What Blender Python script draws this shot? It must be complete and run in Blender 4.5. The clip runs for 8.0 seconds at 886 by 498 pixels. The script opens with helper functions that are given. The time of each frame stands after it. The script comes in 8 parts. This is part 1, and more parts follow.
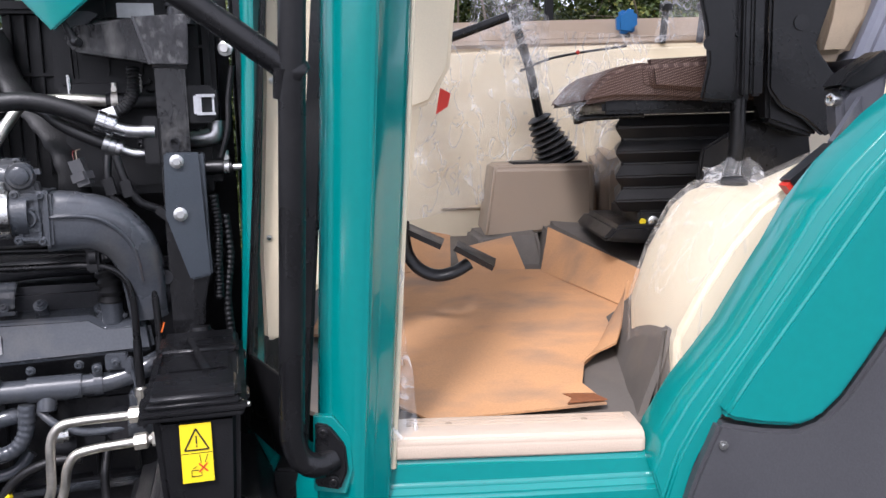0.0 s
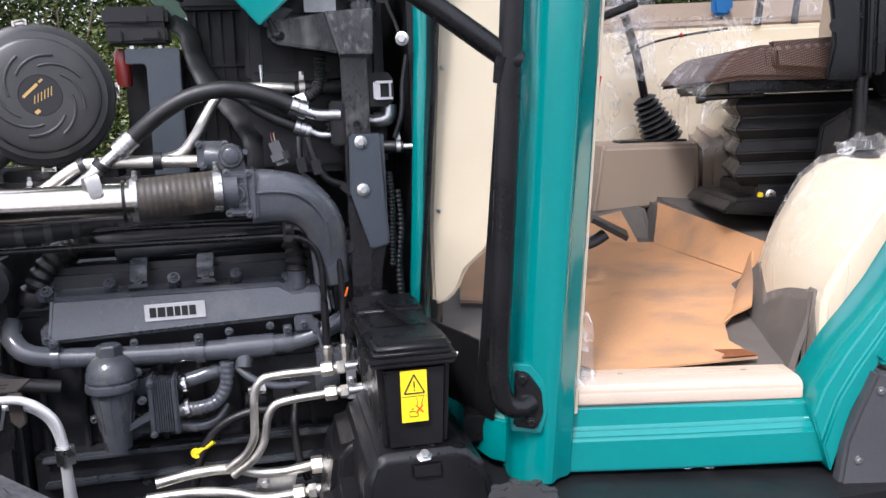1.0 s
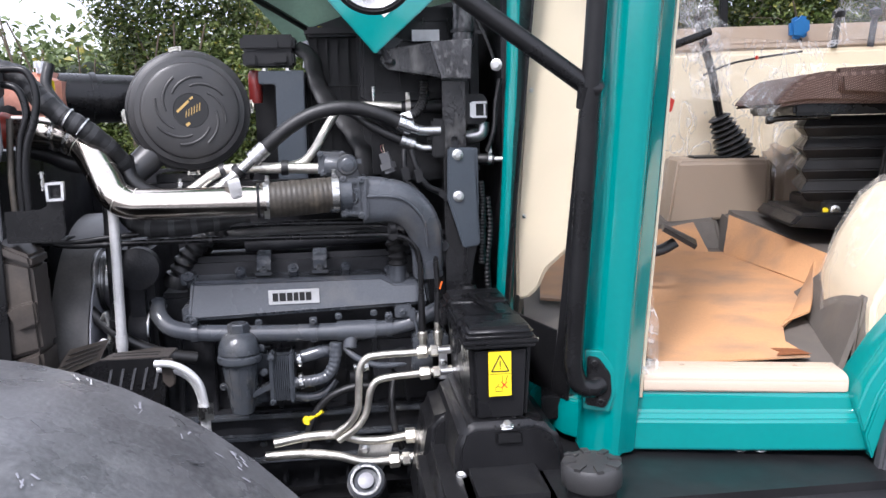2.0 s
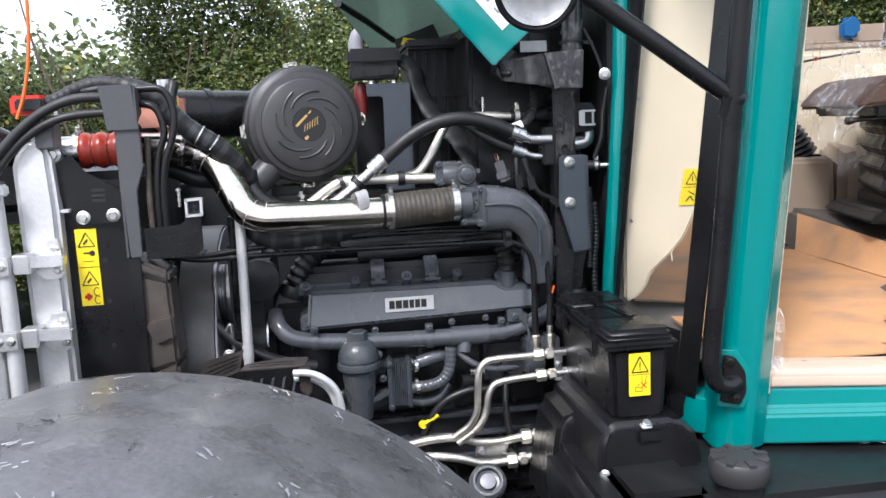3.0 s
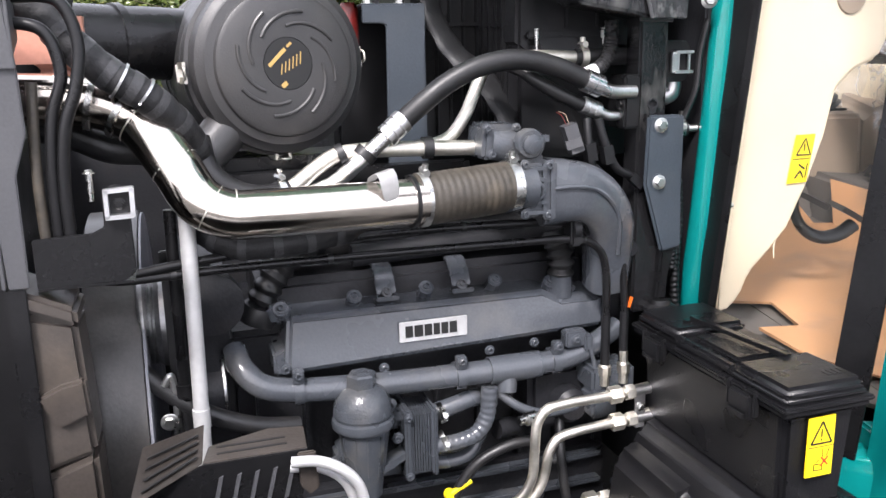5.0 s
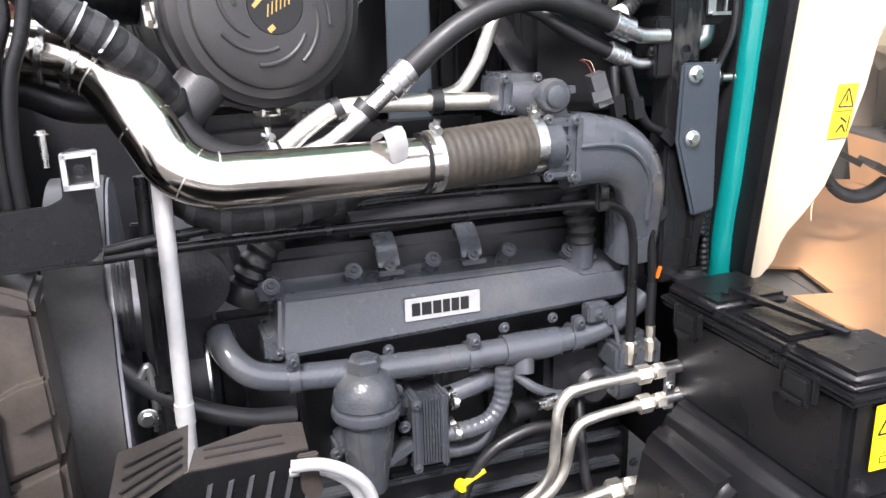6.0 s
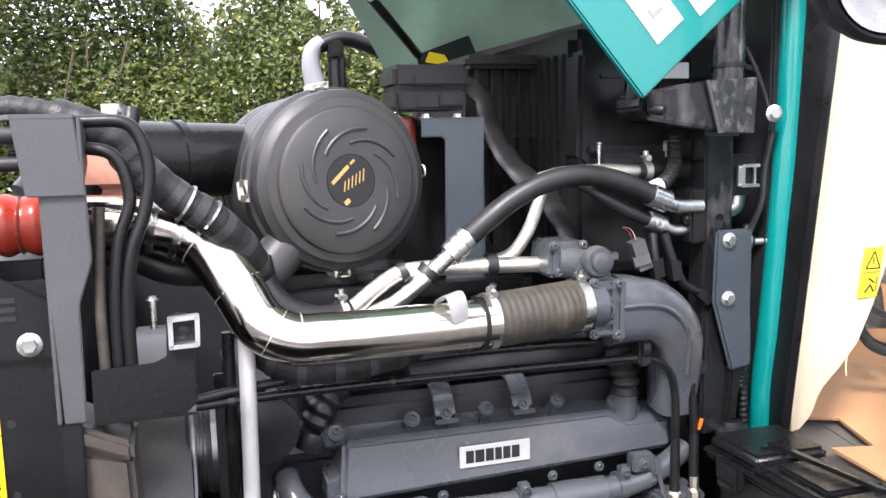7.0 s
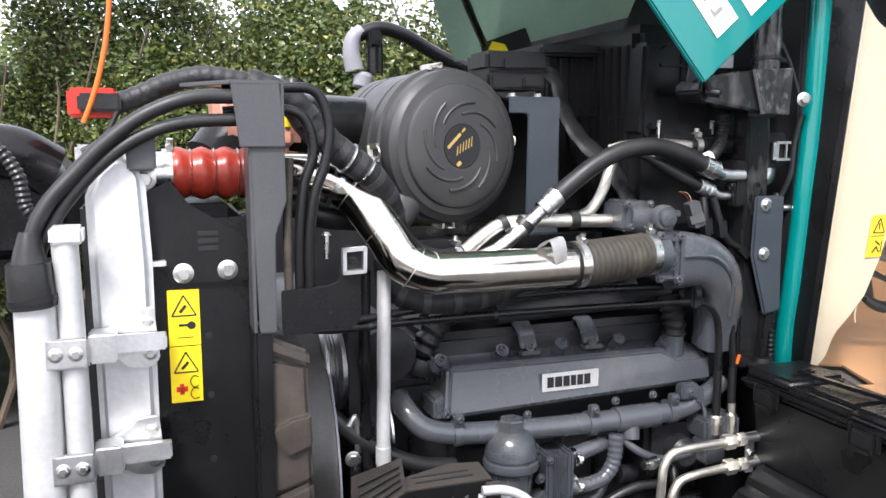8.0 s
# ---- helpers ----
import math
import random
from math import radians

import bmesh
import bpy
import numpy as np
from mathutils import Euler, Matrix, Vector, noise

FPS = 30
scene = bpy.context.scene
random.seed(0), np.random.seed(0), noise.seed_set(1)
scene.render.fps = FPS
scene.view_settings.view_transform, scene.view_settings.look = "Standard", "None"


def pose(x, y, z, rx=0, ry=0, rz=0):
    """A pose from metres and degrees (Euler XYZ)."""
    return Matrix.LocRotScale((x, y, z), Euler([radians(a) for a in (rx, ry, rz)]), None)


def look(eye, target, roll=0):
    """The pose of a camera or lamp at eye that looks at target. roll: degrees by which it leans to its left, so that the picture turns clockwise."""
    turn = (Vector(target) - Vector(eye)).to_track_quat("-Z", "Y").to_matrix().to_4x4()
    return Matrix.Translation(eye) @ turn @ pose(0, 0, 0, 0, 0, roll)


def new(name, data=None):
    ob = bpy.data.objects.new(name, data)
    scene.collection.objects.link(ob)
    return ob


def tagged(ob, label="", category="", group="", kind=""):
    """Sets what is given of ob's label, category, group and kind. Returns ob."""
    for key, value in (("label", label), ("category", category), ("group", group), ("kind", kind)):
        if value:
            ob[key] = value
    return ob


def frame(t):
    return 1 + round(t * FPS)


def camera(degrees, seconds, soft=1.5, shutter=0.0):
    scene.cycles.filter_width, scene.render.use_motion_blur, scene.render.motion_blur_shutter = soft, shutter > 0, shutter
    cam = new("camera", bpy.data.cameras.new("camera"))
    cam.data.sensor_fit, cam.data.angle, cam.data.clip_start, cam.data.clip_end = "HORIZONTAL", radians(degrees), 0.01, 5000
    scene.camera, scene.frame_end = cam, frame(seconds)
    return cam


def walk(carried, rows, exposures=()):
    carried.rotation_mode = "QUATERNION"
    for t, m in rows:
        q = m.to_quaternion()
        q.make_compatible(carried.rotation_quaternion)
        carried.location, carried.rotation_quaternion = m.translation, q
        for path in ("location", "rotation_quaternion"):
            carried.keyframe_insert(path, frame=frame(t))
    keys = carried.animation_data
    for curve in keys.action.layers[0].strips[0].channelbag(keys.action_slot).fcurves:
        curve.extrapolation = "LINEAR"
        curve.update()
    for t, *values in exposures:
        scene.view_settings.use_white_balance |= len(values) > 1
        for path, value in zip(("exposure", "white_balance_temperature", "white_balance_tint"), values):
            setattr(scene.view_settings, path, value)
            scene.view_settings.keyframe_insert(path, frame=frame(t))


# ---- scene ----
cam = camera(56.1, 8.0)
PATH = [
    (0, (-0.038, 0.01, 1.539), (0.002, 1.988, 1.245), -1.5),
    (0.5, (-0.15, -0.088, 1.545), (-0.159, 1.888, 1.235), -2.2),
    (1, (-0.293, -0.148, 1.542), (-0.337, 1.825, 1.214), -2.3),
    (1.5, (-0.295, -0.253, 1.55), (-0.415, 1.716, 1.216), -1.7),
    (2, (-0.305, -0.386, 1.564), (-0.532, 1.577, 1.26), -1.4),
    (2.2, (-0.333, -0.445, 1.568), (-0.594, 1.517, 1.278), -1.7),
    (3.3, (-0.684, -0.465, 1.603), (-0.819, 1.505, 1.286), -2.5),
    (3.5, (-0.71, -0.374, 1.597), (-0.804, 1.598, 1.273), -2.2),
    (4, (-0.805, -0.176, 1.611), (-0.827, 1.795, 1.269), -2.2),
    (4.2, (-0.871, -0.109, 1.616), (-0.848, 1.859, 1.26), -2.1),
    (5.3, (-0.976, 0.247, 1.617), (-0.802, 2.166, 1.082), -1.3),
    (5.5, (-0.982, 0.282, 1.596), (-0.8, 2.19, 1.024), -1.5),
    (6, (-1.011, 0.33, 1.598), (-0.802, 2.236, 1.03), -1.5),
    (6.5, (-1.002, 0.305, 1.647), (-0.819, 2.262, 1.276), -1.4),
    (7, (-1.047, 0.234, 1.661), (-0.913, 2.212, 1.398), -1.3),
    (7.5, (-1.193, 0.159, 1.648), (-1.009, 2.135, 1.394), -0.8),
    (8, (-1.299, 0.009, 1.625), (-1.075, 1.977, 1.349), -0.1),
]
walk(cam, [(t, look(eye, target, roll)) for t, eye, target, roll in PATH], [(0.0, 0.5, 5950, 19), (2.0, 0.80, 5950, 17), (3.5, 0.62, 6050, 13), (4.2, 0.74, 6150, 14), (5.3, 1.33, 6300, 17), (6.5, 1.46, 6300, 17), (7.0, 1.40, 6300, 17), (8.0, 1.0, 6250, 14)])
# ---- world and light ----
world = bpy.data.worlds.new("overcast_sky")
scene.world = world
world.use_nodes = True
wn = world.node_tree.nodes
wl = world.node_tree.links
sky = wn.new("ShaderNodeTexSky")
sky.sky_type = "NISHITA"
sky.sun_disc = False
sky.sun_elevation = radians(50)
sky.sun_rotation = radians(200)
sky.dust_density = 5.0
veil = wn.new("ShaderNodeMix")
veil.data_type = "RGBA"
veil.inputs[0].default_value = 0.72
veil.inputs[7].default_value = (9.4, 9.6, 10.0, 1)
wl.new(sky.outputs[0], veil.inputs[6])
bg = wn["Background"]
bg.inputs[1].default_value = 0.14
wl.new(veil.outputs[2], bg.inputs[0])

sun_data = bpy.data.lights.new("sun", "SUN")
sun_data.energy = 2.7
sun_data.angle = radians(11)
sun_data.color = (1.0, 0.97, 0.92)
sun = new("sun", sun_data)
sun.matrix_world = look((-2.2, -5.0, 8.0), (0, 1.2, 0))


# ---- materials ----
def shader(name, color, rough=0.5, metal=0.0, vary=0.15, fine=180.0, coarse=9.0, bump=0.15, coat=0.0, dirt=None, dirt_amount=0.0, stretch=(1, 1, 1), spec=0.5, rvary=0.12, lo=0.52):
    m = bpy.data.materials.new(name)
    m.use_nodes = True
    n, l = m.node_tree.nodes, m.node_tree.links
    b = n["Principled BSDF"]
    b.inputs["Metallic"].default_value = metal
    b.inputs["Specular IOR Level"].default_value = spec
    b.inputs["Coat Weight"].default_value = coat
    b.inputs["Coat Roughness"].default_value = 0.06
    tc = n.new("ShaderNodeTexCoord")
    mp = n.new("ShaderNodeMapping")
    mp.inputs["Scale"].default_value = stretch
    l.new(tc.outputs["Object"], mp.inputs[0])
    n1, n2 = n.new("ShaderNodeTexNoise"), n.new("ShaderNodeTexNoise")
    for q, s, d in ((n1, fine, 3.0), (n2, coarse, 5.0)):
        q.inputs["Scale"].default_value = s
        q.inputs["Detail"].default_value = d
        l.new(mp.outputs[0], q.inputs["Vector"])
    add = n.new("ShaderNodeMath")
    add.operation = "ADD"
    l.new(n1.outputs[0], add.inputs[0])
    l.new(n2.outputs[0], add.inputs[1])
    ramp = n.new("ShaderNodeMapRange")
    ramp.inputs[1].default_value, ramp.inputs[2].default_value = 0.7, 1.3
    ramp.inputs[3].default_value, ramp.inputs[4].default_value = 1 - vary, 1 + vary
    l.new(add.outputs[0], ramp.inputs[0])
    mul = n.new("ShaderNodeMix")
    mul.data_type, mul.blend_type = "RGBA", "MULTIPLY"
    mul.inputs[0].default_value = 1.0
    mul.inputs[6].default_value = (*color, 1)
    l.new(ramp.outputs[0], mul.inputs[7])
    out = mul.outputs[2]
    if dirt:
        mask = n.new("ShaderNodeMapRange")
        mask.inputs[1].default_value, mask.inputs[2].default_value = lo, lo + 0.26
        mask.inputs[4].default_value = dirt_amount
        n3 = n.new("ShaderNodeTexNoise")
        n3.inputs["Scale"].default_value, n3.inputs["Detail"].default_value = coarse * 1.7, 8.0
        l.new(mp.outputs[0], n3.inputs["Vector"])
        l.new(n3.outputs[0], mask.inputs[0])
        dm = n.new("ShaderNodeMix")
        dm.data_type = "RGBA"
        l.new(mask.outputs[0], dm.inputs[0])
        l.new(out, dm.inputs[6])
        dm.inputs[7].default_value = (*dirt, 1)
        out = dm.outputs[2]
    l.new(out, b.inputs["Base Color"])
    rr = n.new("ShaderNodeMapRange")
    rr.inputs[1].default_value, rr.inputs[2].default_value = 0.35, 0.65
    rr.inputs[3].default_value, rr.inputs[4].default_value = max(0.02, rough - rvary), min(1, rough + rvary)
    l.new(n2.outputs[0], rr.inputs[0])
    l.new(rr.outputs[0], b.inputs["Roughness"])
    if bump:
        bp = n.new("ShaderNodeBump")
        bp.inputs["Strength"].default_value = bump
        bp.inputs["Distance"].default_value = 0.002
        l.new(n1.outputs[0], bp.inputs["Height"])
        l.new(bp.outputs[0], b.inputs["Normal"])
    return m


TEAL = shader("teal_paint", (0.001, 0.20, 0.190), 0.17, 0, 0.04, 60, 3, 0.0, coat=0.3, rvary=0.05)
GREY = shader("engine_grey_paint", (0.060, 0.066, 0.076), 0.24, 0, 0.14, 220, 7, 0.12, coat=0.35, dirt=(0.16, 0.145, 0.125), dirt_amount=0.35)
CAST = shader("grey_casting", (0.052, 0.058, 0.067), 0.28, 0, 0.15, 260, 9, 0.35, dirt=(0.17, 0.155, 0.13), dirt_amount=0.35)
DARKCAST = shader("dark_casting", (0.016, 0.0165, 0.019), 0.45, 0, 0.25, 160, 9, 0.35, dirt=(0.06, 0.052, 0.045), dirt_amount=0.2, spec=0.32)
BLACK = shader("black_plastic", (0.0095, 0.0095, 0.0105), 0.4, 0, 0.2, 300, 8, 0.2, dirt=(0.05, 0.047, 0.043), dirt_amount=0.12, spec=0.35)
CLEANER = shader("charcoal_plastic", (0.036, 0.0355, 0.036), 0.45, 0, 0.1, 400, 6, 0.2, dirt=(0.12, 0.11, 0.095), dirt_amount=0.2)
SATIN = shader("satin_black_paint", (0.0085, 0.0085, 0.0092), 0.3, 0, 0.2, 120, 7, 0.12, dirt=(0.05, 0.047, 0.044), dirt_amount=0.08, spec=0.32)
RUBBER = shader("black_rubber", (0.013, 0.013, 0.0138), 0.42, 0, 0.25, 240, 12, 0.2, dirt=(0.05, 0.045, 0.038), dirt_amount=0.18)
HOSE = shader("brown_black_hose", (0.042, 0.036, 0.028), 0.55, 0, 0.25, 200, 20, 0.3, dirt=(0.16, 0.13, 0.09), dirt_amount=0.4)
SLATE = shader("slate_paint", (0.04, 0.05, 0.062), 0.4, 0, 0.1, 300, 6, 0.15, dirt=(0.2, 0.19, 0.17), dirt_amount=0.12)
POSTGREY = shader("grey_coated_steel", (0.062, 0.063, 0.068), 0.42, 0, 0.1, 300, 5, 0.12, dirt=(0.14, 0.135, 0.13), dirt_amount=0.25)
CHROME = shader("polished_steel", (0.62, 0.565, 0.5), 0.17, 1, 0.14, 90, 7, 0.03, rvary=0.08)
ZINC = shader("zinc_plated_steel", (0.62, 0.62, 0.6), 0.3, 1, 0.12, 200, 25, 0.08, rvary=0.1)
NICKEL = shader("warm_plated_steel", (0.7, 0.67, 0.6), 0.48, 1, 0.12, 150, 16, 0.06)
STEELDARK = shader("worn_dark_steel", (0.3, 0.3, 0.3), 0.38, 1, 0.2, 160, 12, 0.15)
ALU = shader("brushed_aluminium", (0.72, 0.72, 0.72), 0.36, 1, 0.1, 160, 10, 0.15)
WHITEALU = shader("pale_cast_aluminium", (0.6, 0.6, 0.6), 0.45, 0.45, 0.08, 90, 7, 0.3, dirt=(0.42, 0.42, 0.41), dirt_amount=0.5)
RED = shader("red_silicone", (0.31, 0.032, 0.016), 0.36, 0, 0.15, 150, 10, 0.1)
ORANGE = shader("orange_plastic", (0.72, 0.14, 0.015), 0.4, 0, 0.1, 100, 10, 0.05)
CREAM = shader("cream_plastic", (0.76, 0.66, 0.48), 0.42, 0, 0.05, 400, 4, 0.15, dirt=(0.62, 0.5, 0.34), dirt_amount=0.25)
SILLCREAM = shader("beige_grained_plastic", (0.5, 0.4, 0.31), 0.5, 0, 0.06, 500, 6, 0.25, dirt=(0.45, 0.35, 0.26), dirt_amount=0.25)
TAUPE = shader("taupe_plastic", (0.33, 0.255, 0.185), 0.55, 0, 0.06, 600, 5, 0.25)
MAT = shader("grey_rubber_mat", (0.115, 0.1, 0.085), 0.7, 0, 0.12, 300, 7, 0.25, dirt=(0.25, 0.2, 0.15), dirt_amount=0.25)
CARD = shader("cardboard", (0.52, 0.275, 0.125), 0.8, 0, 0.14, 260, 3.0, 0.2, dirt=(0.2, 0.15, 0.115), dirt_amount=0.7, stretch=(1, 1.5, 1), lo=0.47)
CARDWET = shader("wet_cardboard", (0.22, 0.075, 0.025), 0.6, 0, 0.2, 160, 14, 0.1)
FENDER = shader("scuffed_black_fender", (0.082, 0.082, 0.086), 0.3, 0, 0.3, 110, 9, 0.35, dirt=(0.21, 0.21, 0.21), dirt_amount=0.4, rvary=0.1)
GUARDGREY = shader("charcoal_side_panel", (0.055, 0.055, 0.06), 0.5, 0, 0.1, 300, 6, 0.2)
DRUM = shader("dusty_black_drum", (0.06, 0.057, 0.054), 0.4, 0, 0.2, 160, 6, 0.15, dirt=(0.15, 0.135, 0.12), dirt_amount=0.35)
BROWNPL = shader("worn_brown_black_plastic", (0.045, 0.038, 0.033), 0.42, 0, 0.2, 180, 7, 0.2, dirt=(0.16, 0.13, 0.1), dirt_amount=0.35)
YELLOW = shader("yellow_vinyl", (0.86, 0.66, 0.01), 0.4, 0, 0.03, 100, 6, 0.0)
INK = shader("black_ink", (0.012, 0.012, 0.012), 0.5, 0, 0.05, 100, 6, 0.0)
REDINK = shader("red_ink", (0.6, 0.03, 0.015), 0.5, 0, 0.05, 100, 6, 0.0)
GOLD = shader("gold_ink", (0.55, 0.36, 0.12), 0.4, 0.3, 0.05, 100, 6, 0.0)
WHITE = shader("white_vinyl", (0.82, 0.83, 0.83), 0.35, 0, 0.03, 100, 6, 0.0)
GREYINK = shader("grey_ink", (0.28, 0.29, 0.3), 0.4, 0, 0.05, 100, 6, 0.0)
HOODIN = shader("pale_green_hood_lining", (0.36, 0.47, 0.4), 0.5, 0, 0.08, 120, 5, 0.1, dirt=(0.15, 0.2, 0.17), dirt_amount=0.3)
PALEGREY = shader("pale_grey_sheet", (0.24, 0.24, 0.265), 0.5, 0, 0.1, 200, 9, 0.1)
PINKTANK = shader("translucent_reservoir", (0.62, 0.3, 0.22), 0.35, 0, 0.1, 100, 8, 0.05)
BLUE = shader("blue_plastic", (0.02, 0.16, 0.42), 0.4, 0, 0.06, 100, 8, 0.0)
TANFAB = shader("tan_woven_fabric", (0.47, 0.37, 0.26), 0.85, 0, 0.2, 700, 8, 0.5)
BLUEFAB = shader("blue_grey_fabric", (0.3, 0.31, 0.37), 0.85, 0, 0.15, 700, 8, 0.5)
GROUND = shader("worn_tarmac", (0.055, 0.054, 0.052), 0.85, 0, 0.3, 60, 1.5, 0.4, dirt=(0.085, 0.08, 0.07), dirt_amount=0.3)
BARK = shader("bark", (0.11, 0.085, 0.06), 0.85, 0, 0.3, 60, 6, 0.4)
# near-black green: the shade inside the hedge, put into a colour
HEDGESHADE = shader("hedge_shade", (0.018, 0.026, 0.012), 0.8, 0, 0.5, 20, 3, 0.5)
BELT = shader("grey_belt_webbing", (0.06, 0.062, 0.075), 0.7, 0, 0.1, 500, 8, 0.3)


def dotted_fabric():
    m = shader("brown_dotted_fabric", (0.075, 0.042, 0.034), 0.85, 0, 0.12, 600, 8, 0.4)
    n, l = m.node_tree.nodes, m.node_tree.links
    b = n["Principled BSDF"]
    src = b.inputs["Base Color"].links[0].from_socket
    tc = n.new("ShaderNodeTexCoord")
    vor = n.new("ShaderNodeTexVoronoi")
    vor.voronoi_dimensions = "2D"
    vor.inputs["Scale"].default_value = 230
    vor.inputs["Randomness"].default_value = 0.15
    mp = n.new("ShaderNodeMapping")
    mp.inputs["Rotation"].default_value = (radians(45), 0, radians(12))
    l.new(tc.outputs["Object"], mp.inputs[0])
    l.new(mp.outputs[0], vor.inputs["Vector"])
    th = n.new("ShaderNodeMath")
    th.operation = "LESS_THAN"
    th.inputs[1].default_value = 0.25
    l.new(vor.outputs["Distance"], th.inputs[0])
    mx = n.new("ShaderNodeMix")
    mx.data_type = "RGBA"
    l.new(th.outputs[0], mx.inputs[0])
    l.new(src, mx.inputs[6])
    mx.inputs[7].default_value = (0.27, 0.19, 0.15, 1)
    l.new(mx.outputs[2], b.inputs["Base Color"])
    return m


def film(name, tint, alpha, rough=0.18):
    """Thin wrinkled polythene: mostly clear, with white glints painted along its creases by opacity."""
    m = bpy.data.materials.new(name)
    m.use_nodes = True
    n, l = m.node_tree.nodes, m.node_tree.links
    b = n["Principled BSDF"]
    b.inputs["Base Color"].default_value = (*tint, 1)
    b.inputs["Roughness"].default_value = rough
    tc = n.new("ShaderNodeTexCoord")
    mp = n.new("ShaderNodeMapping")
    mp.inputs["Scale"].default_value = (1, 1, 0.45)
    mp.inputs["Rotation"].default_value = (0.4, 0.5, 0.3)
    no = n.new("ShaderNodeTexNoise")
    no.inputs["Scale"].default_value, no.inputs["Detail"].default_value, no.inputs["Distortion"].default_value = 11, 3, 1.2
    l.new(tc.outputs["Object"], mp.inputs[0])
    l.new(mp.outputs[0], no.inputs["Vector"])
    bp = n.new("ShaderNodeBump")
    bp.inputs["Strength"].default_value, bp.inputs["Distance"].default_value = 0.6, 0.02
    l.new(no.outputs[0], bp.inputs["Height"])
    l.new(bp.outputs[0], b.inputs["Normal"])
    # creases: thin lines where the folds of the noise cross their middle value; more opaque white paints their glints
    sub, ab = n.new("ShaderNodeMath"), n.new("ShaderNodeMath")
    sub.operation, ab.operation = "SUBTRACT", "ABSOLUTE"
    sub.inputs[1].default_value = 0.52
    mr = n.new("ShaderNodeMapRange")
    mr.inputs[1].default_value, mr.inputs[2].default_value = 0.0, 0.03
    mr.inputs[3].default_value, mr.inputs[4].default_value = min(1, alpha * 1.7), alpha * 0.45
    l.new(no.outputs[0], sub.inputs[0])
    l.new(sub.outputs[0], ab.inputs[0])
    l.new(ab.outputs[0], mr.inputs[0])
    l.new(mr.outputs[0], b.inputs["Alpha"])
    return m


def glass(name, rough=0.0):
    m = bpy.data.materials.new(name)
    m.use_nodes = True
    b = m.node_tree.nodes["Principled BSDF"]
    b.inputs["Base Color"].default_value = (0.1, 0.11, 0.105, 1)
    b.inputs["Roughness"].default_value = rough
    b.inputs["IOR"].default_value = 1.45
    b.inputs["Alpha"].default_value = 0.06
    return m


def leaf_shader(name, c1, c2, gloss):
    m = bpy.data.materials.new(name)
    m.use_nodes = True
    n, l = m.node_tree.nodes, m.node_tree.links
    b = n["Principled BSDF"]
    geo = n.new("ShaderNodeNewGeometry")
    ramp = n.new("ShaderNodeValToRGB")
    ramp.color_ramp.elements[0].color = (*c1, 1)
    ramp.color_ramp.elements[1].color = (*c2, 1)
    mid = ramp.color_ramp.elements.new(0.93)
    mid.color = (*[0.8 * q for q in c2], 1)
    ramp.color_ramp.elements[2].color = (0.3, 0.26, 0.05, 1)
    l.new(geo.outputs["Random Per Island"], ramp.inputs[0])
    l.new(ramp.outputs[0], b.inputs["Base Color"])
    b.inputs["Roughness"].default_value = gloss
    tr = n.new("ShaderNodeBsdfTranslucent")
    l.new(ramp.outputs[0], tr.inputs[0])
    mx = n.new("ShaderNodeMixShader")
    mx.inputs[0].default_value = 0.2
    l.new(b.outputs[0], mx.inputs[1])
    l.new(tr.outputs[0], mx.inputs[2])
    l.new(mx.outputs[0], n["Material Output"].inputs[0])
    return m


DOTTED = dotted_fabric()
FILM = film("clear_polythene", (0.95, 0.95, 0.95), 0.22)
# for the unseen roof: alpha sets how much light reaches the cab
TINT = glass("roof_dimming_glass")
TINT.node_tree.nodes["Principled BSDF"].inputs["Alpha"].default_value = 0.29
TINT.node_tree.nodes["Principled BSDF"].inputs["Base Color"].default_value = (0.05, 0.06, 0.06, 1)
DKRED = shader("dark_red_paint", (0.13, 0.012, 0.01), 0.4, 0, 0.1, 100, 8, 0.05)
BOXPL = shader("black_grained_plastic", (0.008, 0.008, 0.009), 0.34, 0, 0.12, 420, 7, 0.3, dirt=(0.05, 0.047, 0.043), dirt_amount=0.1, spec=0.32)
DULLREF = shader("lamp_reflector", (0.42, 0.42, 0.42), 0.35, 0.8, 0.2, 60, 20, 0.2)
CLOTH = shader("black_cloth_tape", (0.013, 0.013, 0.014), 0.55, 0, 0.3, 300, 14, 0.4)
GLOSSBLACK = shader("scraped_gloss_black", (0.012, 0.012, 0.013), 0.16, 0, 0.3, 200, 9, 0.3, dirt=(0.3, 0.295, 0.28), dirt_amount=0.6, stretch=(1, 1, 0.35), lo=0.55, rvary=0.1)
TAPE = shader("dusty_cloth_tape", (0.04, 0.04, 0.042), 0.5, 0, 0.3, 300, 14, 0.4)
SCRAPED = shader("scraped_paint_over_steel", (0.035, 0.035, 0.037), 0.2, 0.1, 0.4, 160, 30, 0.4, dirt=(0.4, 0.4, 0.39), dirt_amount=0.5, stretch=(1, 1, 0.6), lo=0.52, rvary=0.12)
CREAMFILM = film("cloudy_polythene", (0.92, 0.88, 0.82), 0.16)
PANE = glass("window_glass")
LENS = glass("lamp_lens", 0.05)
HOLLY = leaf_shader("holly_leaves", (0.034, 0.062, 0.016), (0.18, 0.22, 0.065), 0.24)
FARLEAF = leaf_shader("far_leaves", (0.09, 0.13, 0.045), (0.2, 0.25, 0.1), 0.6)

# ---- mesh helpers ----
ENGINE = Matrix.Rotation(radians(13), 4, "Z")  # the engine bay stands turned against the cab's door side
CAB = Matrix.Identity(4)
ROOT, FRAME = {}, {}


